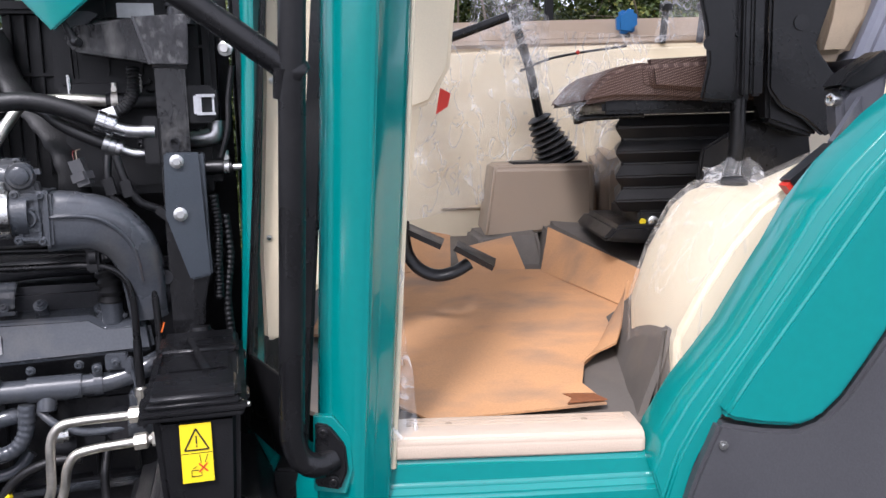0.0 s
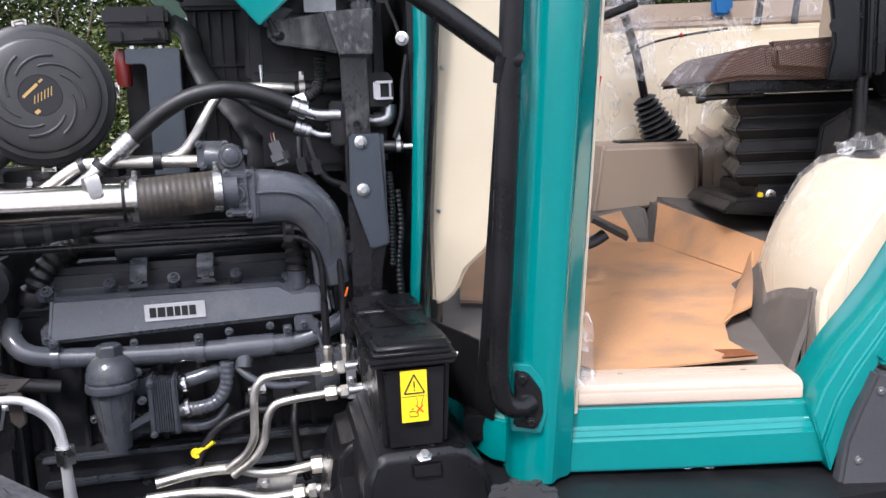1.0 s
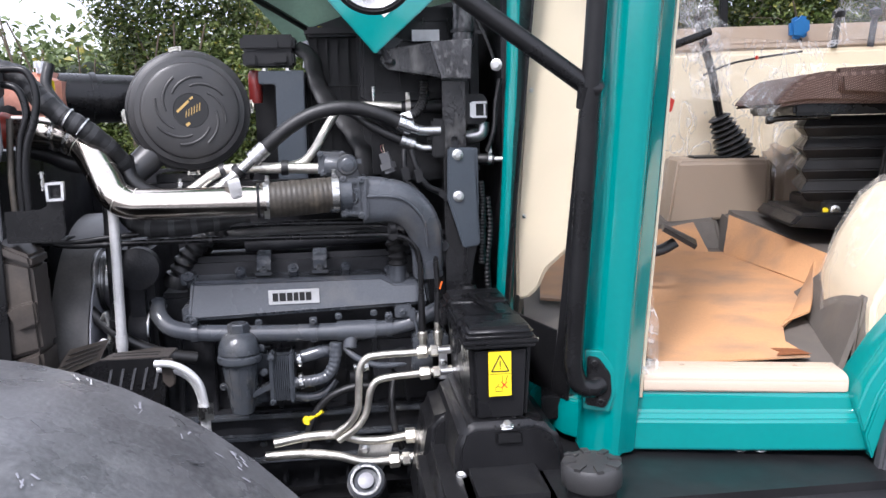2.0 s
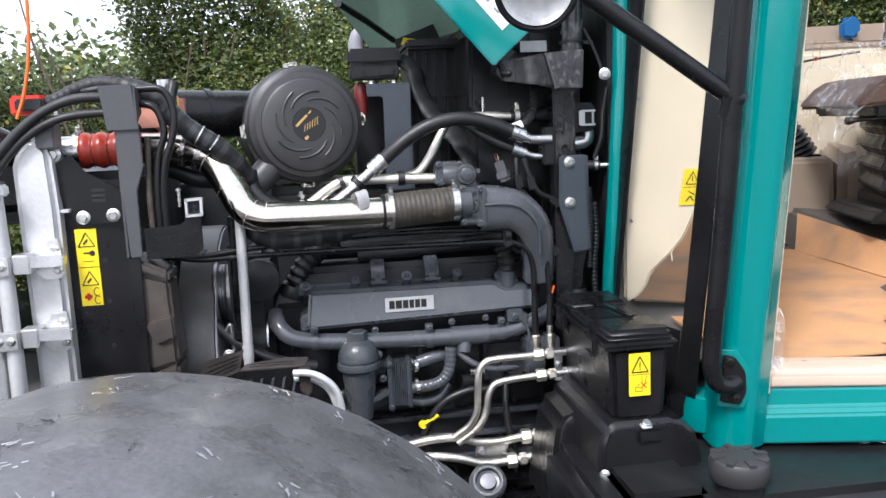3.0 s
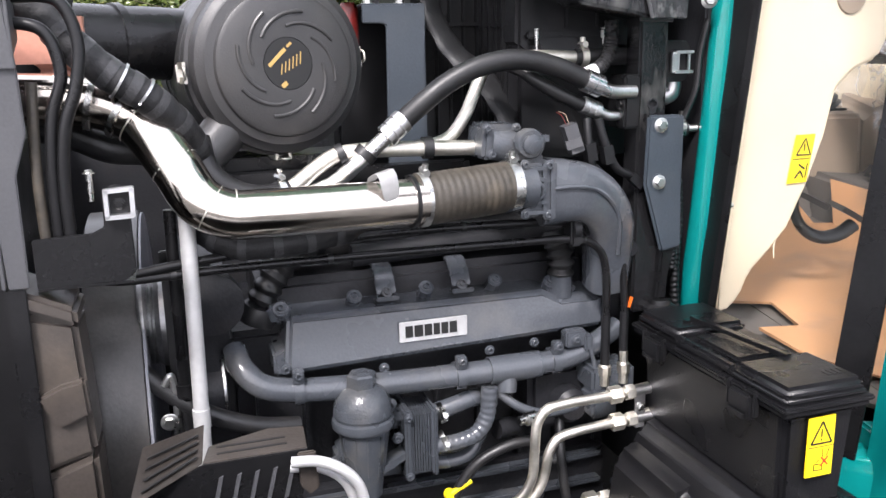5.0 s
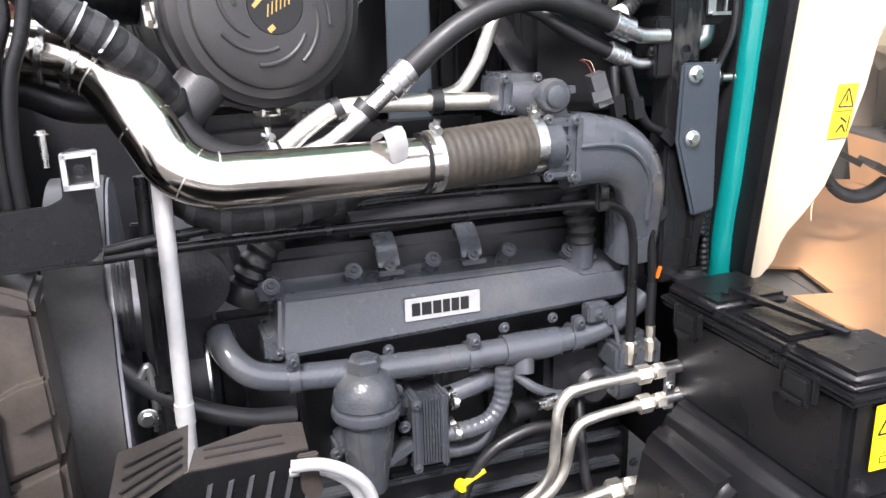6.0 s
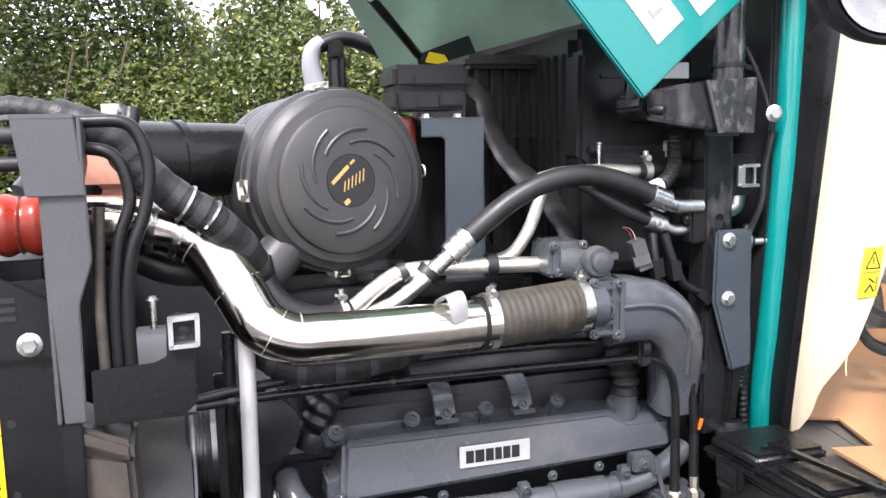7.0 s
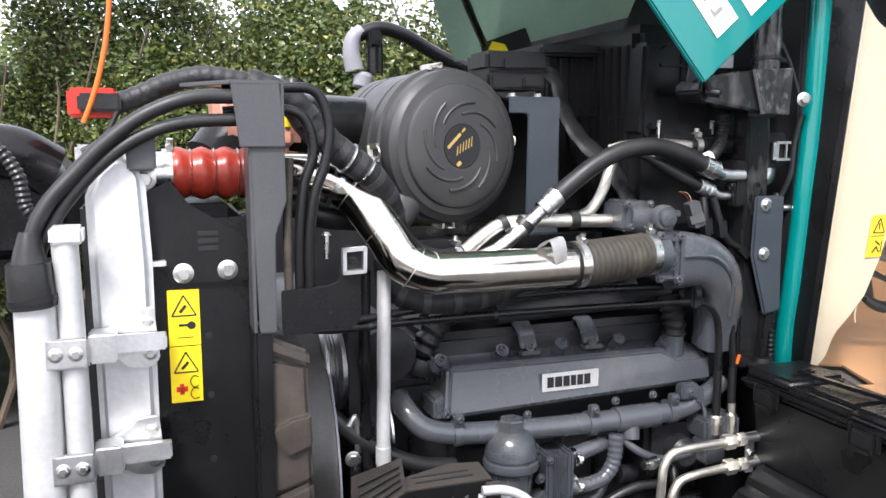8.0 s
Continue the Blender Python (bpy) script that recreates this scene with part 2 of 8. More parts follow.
def finish(name, bm, material, angle=38):
    bmesh.ops.recalc_face_normals(bm, faces=bm.faces)
    me = bpy.data.meshes.new(name)
    bm.to_mesh(me)
    bm.free()
    me.materials.append(material)
    me.polygons.foreach_set("use_smooth", [True] * len(me.polygons))
    me.set_sharp_from_angle(angle=radians(angle))
    return me


def thing(name, label, category, at, base=ENGINE, group="", kind=""):
    ob = new(name)
    ob.empty_display_size = 0.05
    m = base @ Matrix.Translation(at)
    ob.matrix_world = m
    ROOT[ob], FRAME[ob] = m, base
    return tagged(ob, label, category, group, kind)


def part(name, bm, material, parent, label="", angle=38):
    bm.transform(ROOT[parent].inverted() @ FRAME[parent])
    ob = new(name, finish(name, bm, material, angle))
    ob.parent = parent
    ROOT[ob], FRAME[ob] = ROOT[parent], FRAME[parent]
    return tagged(ob, label)


def solo(name, bm, material, label, category, base=ENGINE, group="", kind="", angle=38):
    co = [v.co for v in bm.verts]
    low = Vector(((min(c.x for c in co) + max(c.x for c in co)) / 2, (min(c.y for c in co) + max(c.y for c in co)) / 2, min(c.z for c in co)))
    bm.transform(Matrix.Translation(-low))
    ob = new(name, finish(name, bm, material, angle))
    ob.matrix_world = base @ Matrix.Translation(low)
    ROOT[ob], FRAME[ob] = ob.matrix_world.copy(), base
    return tagged(ob, label, category, group, kind)


def bevelled(bm, width, segments=2):
    if width:
        edges = [e for e in bm.edges if len(e.link_faces) == 2 and e.calc_face_angle(0) > radians(25)]
        bmesh.ops.bevel(bm, geom=edges, offset=width, segments=segments, affect="EDGES", clamp_overlap=True)
    return bm


def box(x0, x1, y0, y1, z0, z1, bevel=0.003, seg=2):
    bm = bmesh.new()
    bmesh.ops.create_cube(bm, size=1)
    bm.transform(Matrix.Translation(((x0 + x1) / 2, (y0 + y1) / 2, (z0 + z1) / 2)) @ Matrix.Diagonal((x1 - x0, y1 - y0, z1 - z0, 1)))
    return bevelled(bm, bevel, seg)


def bar(a, b, w, h, bevel=0.002, up=(0, 0, 1)):
    """A rectangular bar from a to b, w wide and h high."""
    a, b = Vector(a), Vector(b)
    d = (b - a).normalized()
    s = d.cross(Vector(up))
    s = s.normalized() if s.length > 1e-4 else Vector((1, 0, 0))
    u = s.cross(d)
    bm = bmesh.new()
    ring = []
    for p in (a, b):
        ring.append([bm.verts.new(p + s * i * w / 2 + u * j * h / 2) for i, j in ((-1, -1), (1, -1), (1, 1), (-1, 1))])
    for i in range(4):
        bm.faces.new((ring[0][i], ring[0][(i + 1) % 4], ring[1][(i + 1) % 4], ring[1][i]))
    bm.faces.new(ring[0])
    bm.faces.new(ring[1][::-1])
    return bevelled(bm, bevel)


def slab(outline, y0, y1, bevel=0.002, plane="xz", seg=2):
    """An outline extruded from y0 to y1 across the plane it lies in."""
    def at(p, k):
        return {"xz": (p[0], k, p[1]), "xy": (p[0], p[1], k), "yz": (k, p[0], p[1])}[plane]
    bm = bmesh.new()
    a = [bm.verts.new(at(p, y0)) for p in outline]
    b = [bm.verts.new(at(p, y1)) for p in outline]
    n = len(a)
    for i in range(n):
        bm.faces.new((a[i], a[(i + 1) % n], b[(i + 1) % n], b[i]))
    bm.faces.new(a[::-1])
    bm.faces.new(b)
    bmesh.ops.recalc_face_normals(bm, faces=bm.faces)
    return bevelled(bm, bevel, seg)


def spline(points, steps=8):
    p = [Vector(q) for q in points]
    if len(p) < 3:
        return p
    p = [p[0] * 2 - p[1]] + p + [p[-1] * 2 - p[-2]]
    out = []
    for i in range(1, len(p) - 2):
        # centripetal form keeps tight bends from overshooting
        t = [0.0]
        for k in range(3):
            t.append(t[-1] + max(1e-5, (p[i + k] - p[i + k - 1]).length) ** 0.5)
        for s in range(steps):
            u = t[1] + (t[2] - t[1]) * s / steps
            a1 = p[i - 1] * ((t[1] - u) / (t[1] - t[0])) + p[i] * ((u - t[0]) / (t[1] - t[0]))
            a2 = p[i] * ((t[2] - u) / (t[2] - t[1])) + p[i + 1] * ((u - t[1]) / (t[2] - t[1]))
            a3 = p[i + 1] * ((t[3] - u) / (t[3] - t[2])) + p[i + 2] * ((u - t[2]) / (t[3] - t[2]))
            b1 = a1 * ((t[2] - u) / (t[2] - t[0])) + a2 * ((u - t[0]) / (t[2] - t[0]))
            b2 = a2 * ((t[3] - u) / (t[3] - t[1])) + a3 * ((u - t[1]) / (t[3] - t[1]))
            out.append(b1 * ((t[2] - u) / (t[2] - t[1])) + b2 * ((u - t[1]) / (t[2] - t[1])))
    out.append(p[-2])
    return out


def tube(points, r, seg=14, steps=8, ribs=0, depth=0.0, oval=1.0, even=0.0):
    """A round pipe along a smooth line; ribs: corrugations over its whole length."""
    line = spline(points, steps)
    if ribs:
        total = sum((line[i + 1] - line[i]).length for i in range(len(line) - 1))
        count, fresh, acc, k = ribs * 6, [line[0]], 0.0, 0
        for j in range(1, count + 1):
            want = total * j / count
            while k < len(line) - 2 and acc + (line[k + 1] - line[k]).length < want:
                acc += (line[k + 1] - line[k]).length
                k += 1
            d = (line[k + 1] - line[k]).length
            fresh.append(line[k].lerp(line[k + 1], min(1, (want - acc) / max(d, 1e-6))))
        line = fresh
    bm = bmesh.new()
    rings = []
    side = None
    for i, q in enumerate(line):
        d = (line[min(i + 1, len(line) - 1)] - line[max(i - 1, 0)]).normalized()
        if side is None:
            side = d.orthogonal().normalized()
        side = (side - d * side.dot(d)).normalized()
        other = d.cross(side)
        rad = r[0] + (r[1] - r[0]) * i / (len(line) - 1) if isinstance(r, tuple) else r
        if ribs:
            rad += depth * (0.5 - 0.5 * math.cos(2 * math.pi * i / 6))
        rings.append([bm.verts.new(q + (side * math.cos(a) + other * math.sin(a) * oval) * rad) for a in [2 * math.pi * j / seg for j in range(seg)]])
    for a, b in zip(rings, rings[1:]):
        for j in range(seg):
            bm.faces.new((a[j], a[(j + 1) % seg], b[(j + 1) % seg], b[j]))
    bm.faces.new(rings[0][::-1])
    bm.faces.new(rings[-1])
    return bm


def duct(points, a, b, steps=10, seg=24, power=3.2):
    """A rounded-square duct along a smooth line: a half as wide across the bend, b half as deep in y; each a pair from start to end."""
    path = spline(points, steps)
    bm, rings = bmesh.new(), []
    for i, q in enumerate(path):
        d = (path[min(i + 1, len(path) - 1)] - path[max(i - 1, 0)]).normalized()
        deep = Vector((0, 1, 0)) - d * d.y
        deep.normalize()
        wide = d.cross(deep)
        k = i / (len(path) - 1)
        ra, rb = a[0] + (a[1] - a[0]) * k, b[0] + (b[1] - b[0]) * k
        ring = []
        for j in range(seg):
            c, s = math.cos(2 * math.pi * j / seg), math.sin(2 * math.pi * j / seg)
            e = 2 / power
            ring.append(bm.verts.new(q + wide * ra * math.copysign(abs(c) ** e, c) + deep * rb * math.copysign(abs(s) ** e, s)))
        rings.append(ring)
    for p, q in zip(rings, rings[1:]):
        for j in range(seg):
            bm.faces.new((p[j], p[(j + 1) % seg], q[(j + 1) % seg], q[j]))
    bm.faces.new(rings[0][::-1])
    bm.faces.new(rings[-1])
    return bm


def lathe(profile, origin, axis, seg=28, turn=0.0):
    """A turned shape: (radius, height) pairs round an axis."""
    axis = Vector(axis).normalized()
    s = axis.orthogonal().normalized()
    if abs(axis.z) < 0.9:
        s = axis.cross(Vector((0, 0, 1))).normalized()
    o = axis.cross(s)
    bm = bmesh.new()
    rings = []
    for r, h in profile:
        c = Vector(origin) + axis * h
        if r < 1e-5:
            rings.append([bm.verts.new(c)])
        else:
            rings.append([bm.verts.new(c + (s * math.cos(a) + o * math.sin(a)) * r) for a in [2 * math.pi * (j + turn) / seg for j in range(seg)]])
    for a, b in zip(rings, rings[1:]):
        for j in range(seg):
            k = (j + 1) % seg
            if len(a) == 1 and len(b) == 1:
                continue
            if len(a) == 1:
                bm.faces.new((a[0], b[k], b[j]))
            elif len(b) == 1:
                bm.faces.new((a[j], a[k], b[0]))
            else:
                bm.faces.new((a[j], a[k], b[k], b[j]))
    for ring, flip in ((rings[0], True), (rings[-1], False)):
        if len(ring) > 2:
            bm.faces.new(ring[::-1] if flip else ring)
    return bm


def merge(*bms):
    out = bms[0]
    for b in bms[1:]:
        me = bpy.data.meshes.new("joined")
        b.to_mesh(me)
        b.free()
        out.from_mesh(me)
        bpy.data.meshes.remove(me)
    return out


def hexhead(at, axis, r, washer=True):
    """A hexagon bolt head on a washer."""
    h = r * 0.75
    bm = lathe([(r * 0.98, 0.0), (r, h * 0.85), (r * 0.86, h), (0, h)], Vector(at) + Vector(axis).normalized() * r * 0.22, axis, 6)
    if washer:
        bm = merge(bm, lathe([(r * 1.5, 0), (r * 1.5, r * 0.16), (r * 1.35, r * 0.24), (0, r * 0.24)], at, axis, 18))
    return bm


def sockethead(at, axis, r):
    """A round flanged screw with a hollow hexagon."""
    return merge(lathe([(r * 1.55, 0), (r * 1.5, r * 0.3), (r, r * 0.4), (r, r * 1.1), (r * 0.88, r * 1.2), (r * 0.55, r * 1.2), (r * 0.5, r * 0.7), (0, r * 0.7)], at, axis, 18))


def clamp(at, axis, r, width=0.011, screw=(0, 0, 1)):
    """A worm-drive hose clamp with its screw housing."""
    at, axis, screw = Vector(at), Vector(axis).normalized(), Vector(screw).normalized()
    band = lathe([(r, -width / 2), (r + 0.0012, -width / 2), (r + 0.0012, width / 2), (r, width / 2)], at, axis, 26)
    across = axis.cross(screw)
    head = lathe([(0.0055, -0.011), (0.0055, 0.011), (0, 0.011)], at + screw * (r + 0.005), across, 8)
    stem = lathe([(0.0035, 0.0), (0.0035, 0.004), (0.005, 0.004), (0.005, 0.012), (0, 0.012)], at + screw * (r + 0.005), screw, 8)
    return merge(band, head, stem)


def ringband(at, axis, r, width, thick=0.003):
    return lathe([(r - 0.001, -width / 2), (r + thick, -width / 2), (r + thick, width / 2), (r - 0.001, width / 2)], at, axis, 22)


# ---- engine bay ----
UPZ = Vector((0, 0, 1))
OUT = Vector((0, -1, 0))


def cover_block():
    eng = thing("diesel_engine", "dark grey painted four cylinder diesel engine in open bay", "engine", (-0.5, 1.8, 0.6))
    # crankcase and head behind the fittings
    case = part("crankcase", box(-0.86, -0.14, 1.76, 2.1, 0.62, 1.16, 0.012), DARKCAST, eng, "dark ribbed cast crankcase")
    part("sump_flange", box(-0.84, -0.16, 1.72, 1.765, 0.70, 0.86, 0.008), DARKCAST, eng)
    part("cylinder_head", box(-0.80, -0.2, 1.74, 2.06, 1.158, 1.25, 0.015), DARKCAST, eng)
    for i in range(9):
        x = -0.82 + i * 0.08
        part("rib", box(x, x + 0.012, 1.738, 1.762, 0.66, 1.05, 0.003), DARKCAST, case)
        part("case_bolt", hexhead((x + 0.04, 1.72, 0.775 + 0.02 * (i % 2)), OUT, 0.006), CAST, case)
    for z in (0.73, 0.79, 0.845):
        part("rib", box(-0.82, -0.18, 1.70, 1.722, z, z + 0.012, 0.003), CAST, case)
    front = merge(box(-0.93, -0.855, 1.70, 2.05, 0.72, 1.30, 0.02), lathe([(0.05, 0), (0.05, 0.03), (0.03, 0.035), (0, 0.035)], (-0.88, 1.70, 1.24), OUT, 20))
    part("timing_case", front, DARKCAST, eng)
    # rocker cover with stepped end and thick lower lip
    prof = [(-0.775, 1.108), (-0.764, 1.199), (-0.312, 1.196), (-0.282, 1.182), (-0.203, 1.182), (-0.196, 1.124)]
    cover = slab(prof, 1.668, 1.81, 0.009, seg=3)
    for v in cover.verts:
        if v.co.z > 1.18:
            v.co.y += 0.014 if v.co.y < 1.74 else 0
            v.co.z += (v.co.y - 1.67) * 0.12
    ledge = slab([(-0.79, 1.10), (-0.79, 1.14), (-0.766, 1.15), (-0.766, 1.10)], 1.69, 1.80, 0.005)
    ledge2 = slab([(-0.795, 1.19), (-0.795, 1.218), (-0.755, 1.218), (-0.755, 1.19)], 1.70, 1.80, 0.006)
    shell = part("rocker_cover", merge(cover, ledge, ledge2), GREY, eng, "dusty grey painted rocker cover")
    for x, z in ((-0.772, 1.216), (-0.65, 1.224), (-0.524, 1.226), (-0.398, 1.226), (-0.292, 1.212)):
        boss = lathe([(0.013, -0.03), (0.013, 0.004), (0, 0.004)], (x, 1.703, z - 0.006), (0, -0.75, 0.66), 14)
        part("boss", boss, GREY, shell)
        part("cover_screw", sockethead((x, 1.700, z - 0.003), (0, -0.75, 0.66), 0.0062), CAST, shell)
    for x, z in ((-0.772, 1.118), (-0.61, 1.098), (-0.42, 1.104), (-0.335, 1.108)):
        part("cover_screw", sockethead((x, 1.672, z), OUT, 0.0058), CAST, shell)
    for x in (-0.594, -0.460):
        lug = merge(slab([(1.70, 1.22), (1.712, 1.245), (1.735, 1.262), (1.75, 1.262), (1.75, 1.254), (1.738, 1.254), (1.72, 1.24), (1.708, 1.216)], x - 0.017, x + 0.017, 0.002, "yz"), box(x - 0.02, x + 0.02, 1.69, 1.71, 1.208, 1.216, 0.002))
        part("clip_bracket", lug, GREY, shell)
        part("cover_screw", sockethead((x, 1.698, 1.222), (0, -0.8, 0.6), 0.0062), CAST, shell)
    plate = part("name_plate", box(-0.583, -0.463, 1.6645, 1.6685, 1.141, 1.176, 0.001), WHITEALU, shell, "silver name plate with dark lettering bars")
    x = -0.573
    for w in (0.013, 0.015, 0.013, 0.011, 0.012, 0.013):
        part("letter_bar", box(x, x + w, 1.6632, 1.6647, 1.149, 1.169, 0), INK, plate)
        x += w + 0.0028
    # intake rail behind the cover
    rail = merge(tube([(-0.73, 1.82, 1.29), (-0.30, 1.82, 1.29)], 0.034, 18), tube([(-0.76, 1.80, 1.26), (-0.73, 1.82, 1.29)], 0.026, 14))
    part("intake_rail", rail, RUBBER, eng)
    part("intake_rail", tube([(-0.64, 1.76, 1.275), (-0.25, 1.76, 1.29)], 0.020, 14), DARKCAST, eng)
    # breather hoses with bellows
    part("breather_hose", tube([(-0.80, 1.74, 1.215), (-0.78, 1.74, 1.25), (-0.74, 1.75, 1.29), (-0.69, 1.77, 1.31)], 0.021, 16, ribs=8, depth=0.005), RUBBER, eng, "black ribbed breather hose")
    part("breather_cap", lathe([(0.03, 0), (0.033, 0.012), (0.028, 0.03), (0, 0.03)], (-0.81, 1.735, 1.185), (0.35, -0.1, 1), 20), RUBBER, eng)
    part("breather_hose", tube([(-0.272, 1.70, 1.215), (-0.272, 1.70, 1.25), (-0.282, 1.71, 1.30)], 0.019, 16, ribs=5, depth=0.006), RUBBER, eng)
    part("breather_base", merge(lathe([(0.022, 0), (0.022, 0.04), (0.017, 0.045), (0, 0.045)], (-0.272, 1.70, 1.18), UPZ, 18), box(-0.30, -0.245, 1.69, 1.73, 1.185, 1.20, 0.004)), GREY, eng)
    # coolant pipe under the cover
    pipe = tube([(-0.850, 1.72, 1.145), (-0.842, 1.685, 1.125), (-0.815, 1.667, 1.098), (-0.766, 1.665, 1.084), (-0.689, 1.665, 1.077), (-0.585, 1.665, 1.072), (-0.465, 1.665, 1.069), (-0.356, 1.665, 1.069), (-0.28, 1.665, 1.073), (-0.216, 1.668, 1.092), (-0.166, 1.68, 1.115)], 0.0205, 18)
    cool = part("coolant_pipe", pipe, GREY, eng, "grey painted coolant pipe")
    part("collar", merge(tube([(-0.425, 1.665, 1.069), (-0.33, 1.665, 1.069)], 0.0245, 18, 1), tube([(-0.39, 1.665, 1.075), (-0.395, 1.655, 1.03)], 0.018, 14, 1)), GREY, cool)
    for x, z in ((-0.757, 1.083), (-0.48, 1.069), (-0.30, 1.072)):
        part("pipe_clip", merge(ringband((x, 1.665, z), (1, 0, 0), 0.0205, 0.016, 0.004), box(x - 0.009, x + 0.009, 1.645, 1.66, z + 0.016, z + 0.04, 0.002)), GREY, cool)
        part("clip_screw", sockethead((x, 1.645, z + 0.032), OUT, 0.006), CAST, cool)
    # side cooler, its hoses and oil filter
    cool_box = part("oil_cooler", box(-0.588, -0.575, 1.63, 1.72, 0.905, 1.03, 0.004), CAST, eng, "grey finned oil cooler")
    for i in range(8):
        part("fin", box(-0.574 + i * 0.0046, -0.571 + i * 0.0046, 1.635, 1.715, 0.912, 1.022, 0.001), CAST, cool_box)
    part("end_plate", box(-0.540, -0.53, 1.63, 1.72, 0.905, 1.03, 0.004), CAST, cool_box)
    for z in (0.92, 1.005):
        part("mounting_foot", box(-0.66, -0.586, 1.66, 1.74, z - 0.018, z + 0.018, 0.006), CAST, cool_box)
        part("foot_bolt", sockethead((-0.582, 1.63, z + (0.014 if z > 0.95 else -0.008)), OUT, 0.005), CAST, cool_box)
    for nm, pts, r, rb in (("hose", [(-0.53, 1.67, 1.003), (-0.495, 1.668, 1.012), (-0.459, 1.67, 1.02), (-0.425, 1.69, 1.012)], 0.0165, 0), ("hose", [(-0.535, 1.65, 0.952), (-0.49, 1.648, 0.953), (-0.455, 1.648, 0.963), (-0.435, 1.65, 0.99), (-0.428, 1.652, 1.045)], 0.0145, 14), ("hose", [(-0.565, 1.675, 0.918), (-0.50, 1.672, 0.906), (-0.46, 1.672, 0.915), (-0.435, 1.68, 0.945)], 0.0125, 0)):
        part(nm, tube(pts, r, 16, 10, ribs=rb, depth=0.0009 if rb else 0), GREY, eng)
    for x, z, r in ((-0.517, 1.006, 0.0175), (-0.515, 0.952, 0.0185)):
        part("hose_clamp", clamp((x, 1.66, z), (1, 0.0, 0.15), r, 0.009, (0, -1, 0.3)), ZINC, eng)
    cx, cy = -0.655, 1.645
    filt = part("oil_filter", lathe([(0.0, 0.885), (0.026, 0.888), (0.030, 0.92), (0.036, 0.96), (0.040, 0.99), (0.0405, 1.008), (0.044, 1.012), (0.0515, 1.015), (0.053, 1.021), (0.0515, 1.029), (0.047, 1.031), (0.047, 1.034), (0.0495, 1.037), (0.0485, 1.050), (0.0435, 1.066), (0.034, 1.079), (0.024, 1.084), (0, 1.084)], (cx, cy, 0), UPZ, 36), CAST, eng, "grey bulbous oil filter housing with hexagon cap")
    for k in range(7):
        a = math.pi * (0.95 + 0.18 * k)
        part("body_rib", bar((cx + 0.040 * math.cos(a), cy + 0.040 * math.sin(a), 1.005), (cx + 0.030 * math.cos(a), cy + 0.030 * math.sin(a), 0.93), 0.004, 0.006, 0.001, up=(math.cos(a), math.sin(a), 0)), CAST, filt)
    part("filter_nut", lathe([(0.025, 0), (0.025, 0.027), (0.022, 0.030), (0, 0.030)], (cx, cy, 1.076), UPZ, 6, 0.3), CAST, filt)
    part("filter_bracket", merge(bar((cx + 0.005, 1.64, 0.925), (-0.575, 1.652, 0.955), 0.03, 0.012, 0.003), bar((cx + 0.028, 1.665, 1.02), (-0.575, 1.665, 1.012), 0.02, 0.016, 0.003), slab([(-0.69, 0.885), (-0.695, 0.94), (-0.66, 0.96), (-0.63, 0.955), (-0.60, 0.92), (-0.62, 0.885)], 1.68, 1.75, 0.006)), CAST, eng)
    for x, y, z in ((-0.600, 1.636, 0.985), (-0.607, 1.648, 1.042), (-0.70, 1.668, 0.945)):
        part("bracket_bolt", sockethead((x, y, z), OUT, 0.0065), CAST, eng)
    dip = part("dipstick", merge(tube([(-0.505, 1.70, 0.80), (-0.50, 1.66, 0.845), (-0.492, 1.652, 0.857)], 0.0035, 8)), CAST, eng)
    part("dipstick_grip", merge(tube([(-0.505, 1.648, 0.855), (-0.468, 1.642, 0.878)], 0.0055, 10, 1), lathe([(0.0105, -0.005), (0.0105, 0.005), (0, 0.005)], (-0.506, 1.648, 0.855), (0.3, -1, 0.2), 14)), YELLOW, dip, "yellow plastic grip")
    # small sensors and brackets at the flywheel end
    part("sensor_bracket", merge(box(-0.285, -0.245, 1.645, 1.67, 1.098, 1.128, 0.003), box(-0.25, -0.235, 1.64, 1.66, 1.09, 1.12, 0.003), tube([(-0.24, 1.645, 1.10), (-0.232, 1.64, 1.06), (-0.235, 1.64, 1.02)], 0.004, 8)), GREY, eng)
    part("cover_screw", sockethead((-0.266, 1.645, 1.113), OUT, 0.006), CAST, eng)
    part("fuel_pump", merge(box(-0.34, -0.18, 1.68, 1.78, 0.93, 1.05, 0.012), lathe([(0.032, 0), (0.032, 0.05), (0.024, 0.06), (0, 0.06)], (-0.27, 1.70, 0.985), OUT, 22), lathe([(0.02, 0), (0.02, 0.03), (0, 0.03)], (-0.205, 1.69, 1.02), OUT, 16), lathe([(0.018, 0), (0.018, 0.045), (0, 0.045)], (-0.36, 1.70, 0.94), (-1, -0.3, 0.1), 14)), DARKCAST, eng)
    part("sensor_plug", merge(lathe([(0.012, 0), (0.012, 0.02), (0.008, 0.022), (0.008, 0.035), (0, 0.035)], (-0.355, 1.62, 0.99), (-1, -0.2, 0), 12)), ZINC, eng)
    part("return_hose", tube([(-0.41, 1.66, 1.03), (-0.38, 1.645, 1.005), (-0.33, 1.64, 0.985), (-0.25, 1.65, 0.985), (-0.2, 1.66, 0.99)], 0.0085, 12), GREY, eng)
    part("return_hose", tube([(-0.52, 1.66, 0.76), (-0.49, 1.65, 0.86), (-0.45, 1.645, 0.91), (-0.39, 1.64, 0.935), (-0.34, 1.64, 0.935)], 0.0095, 12), RUBBER, eng)
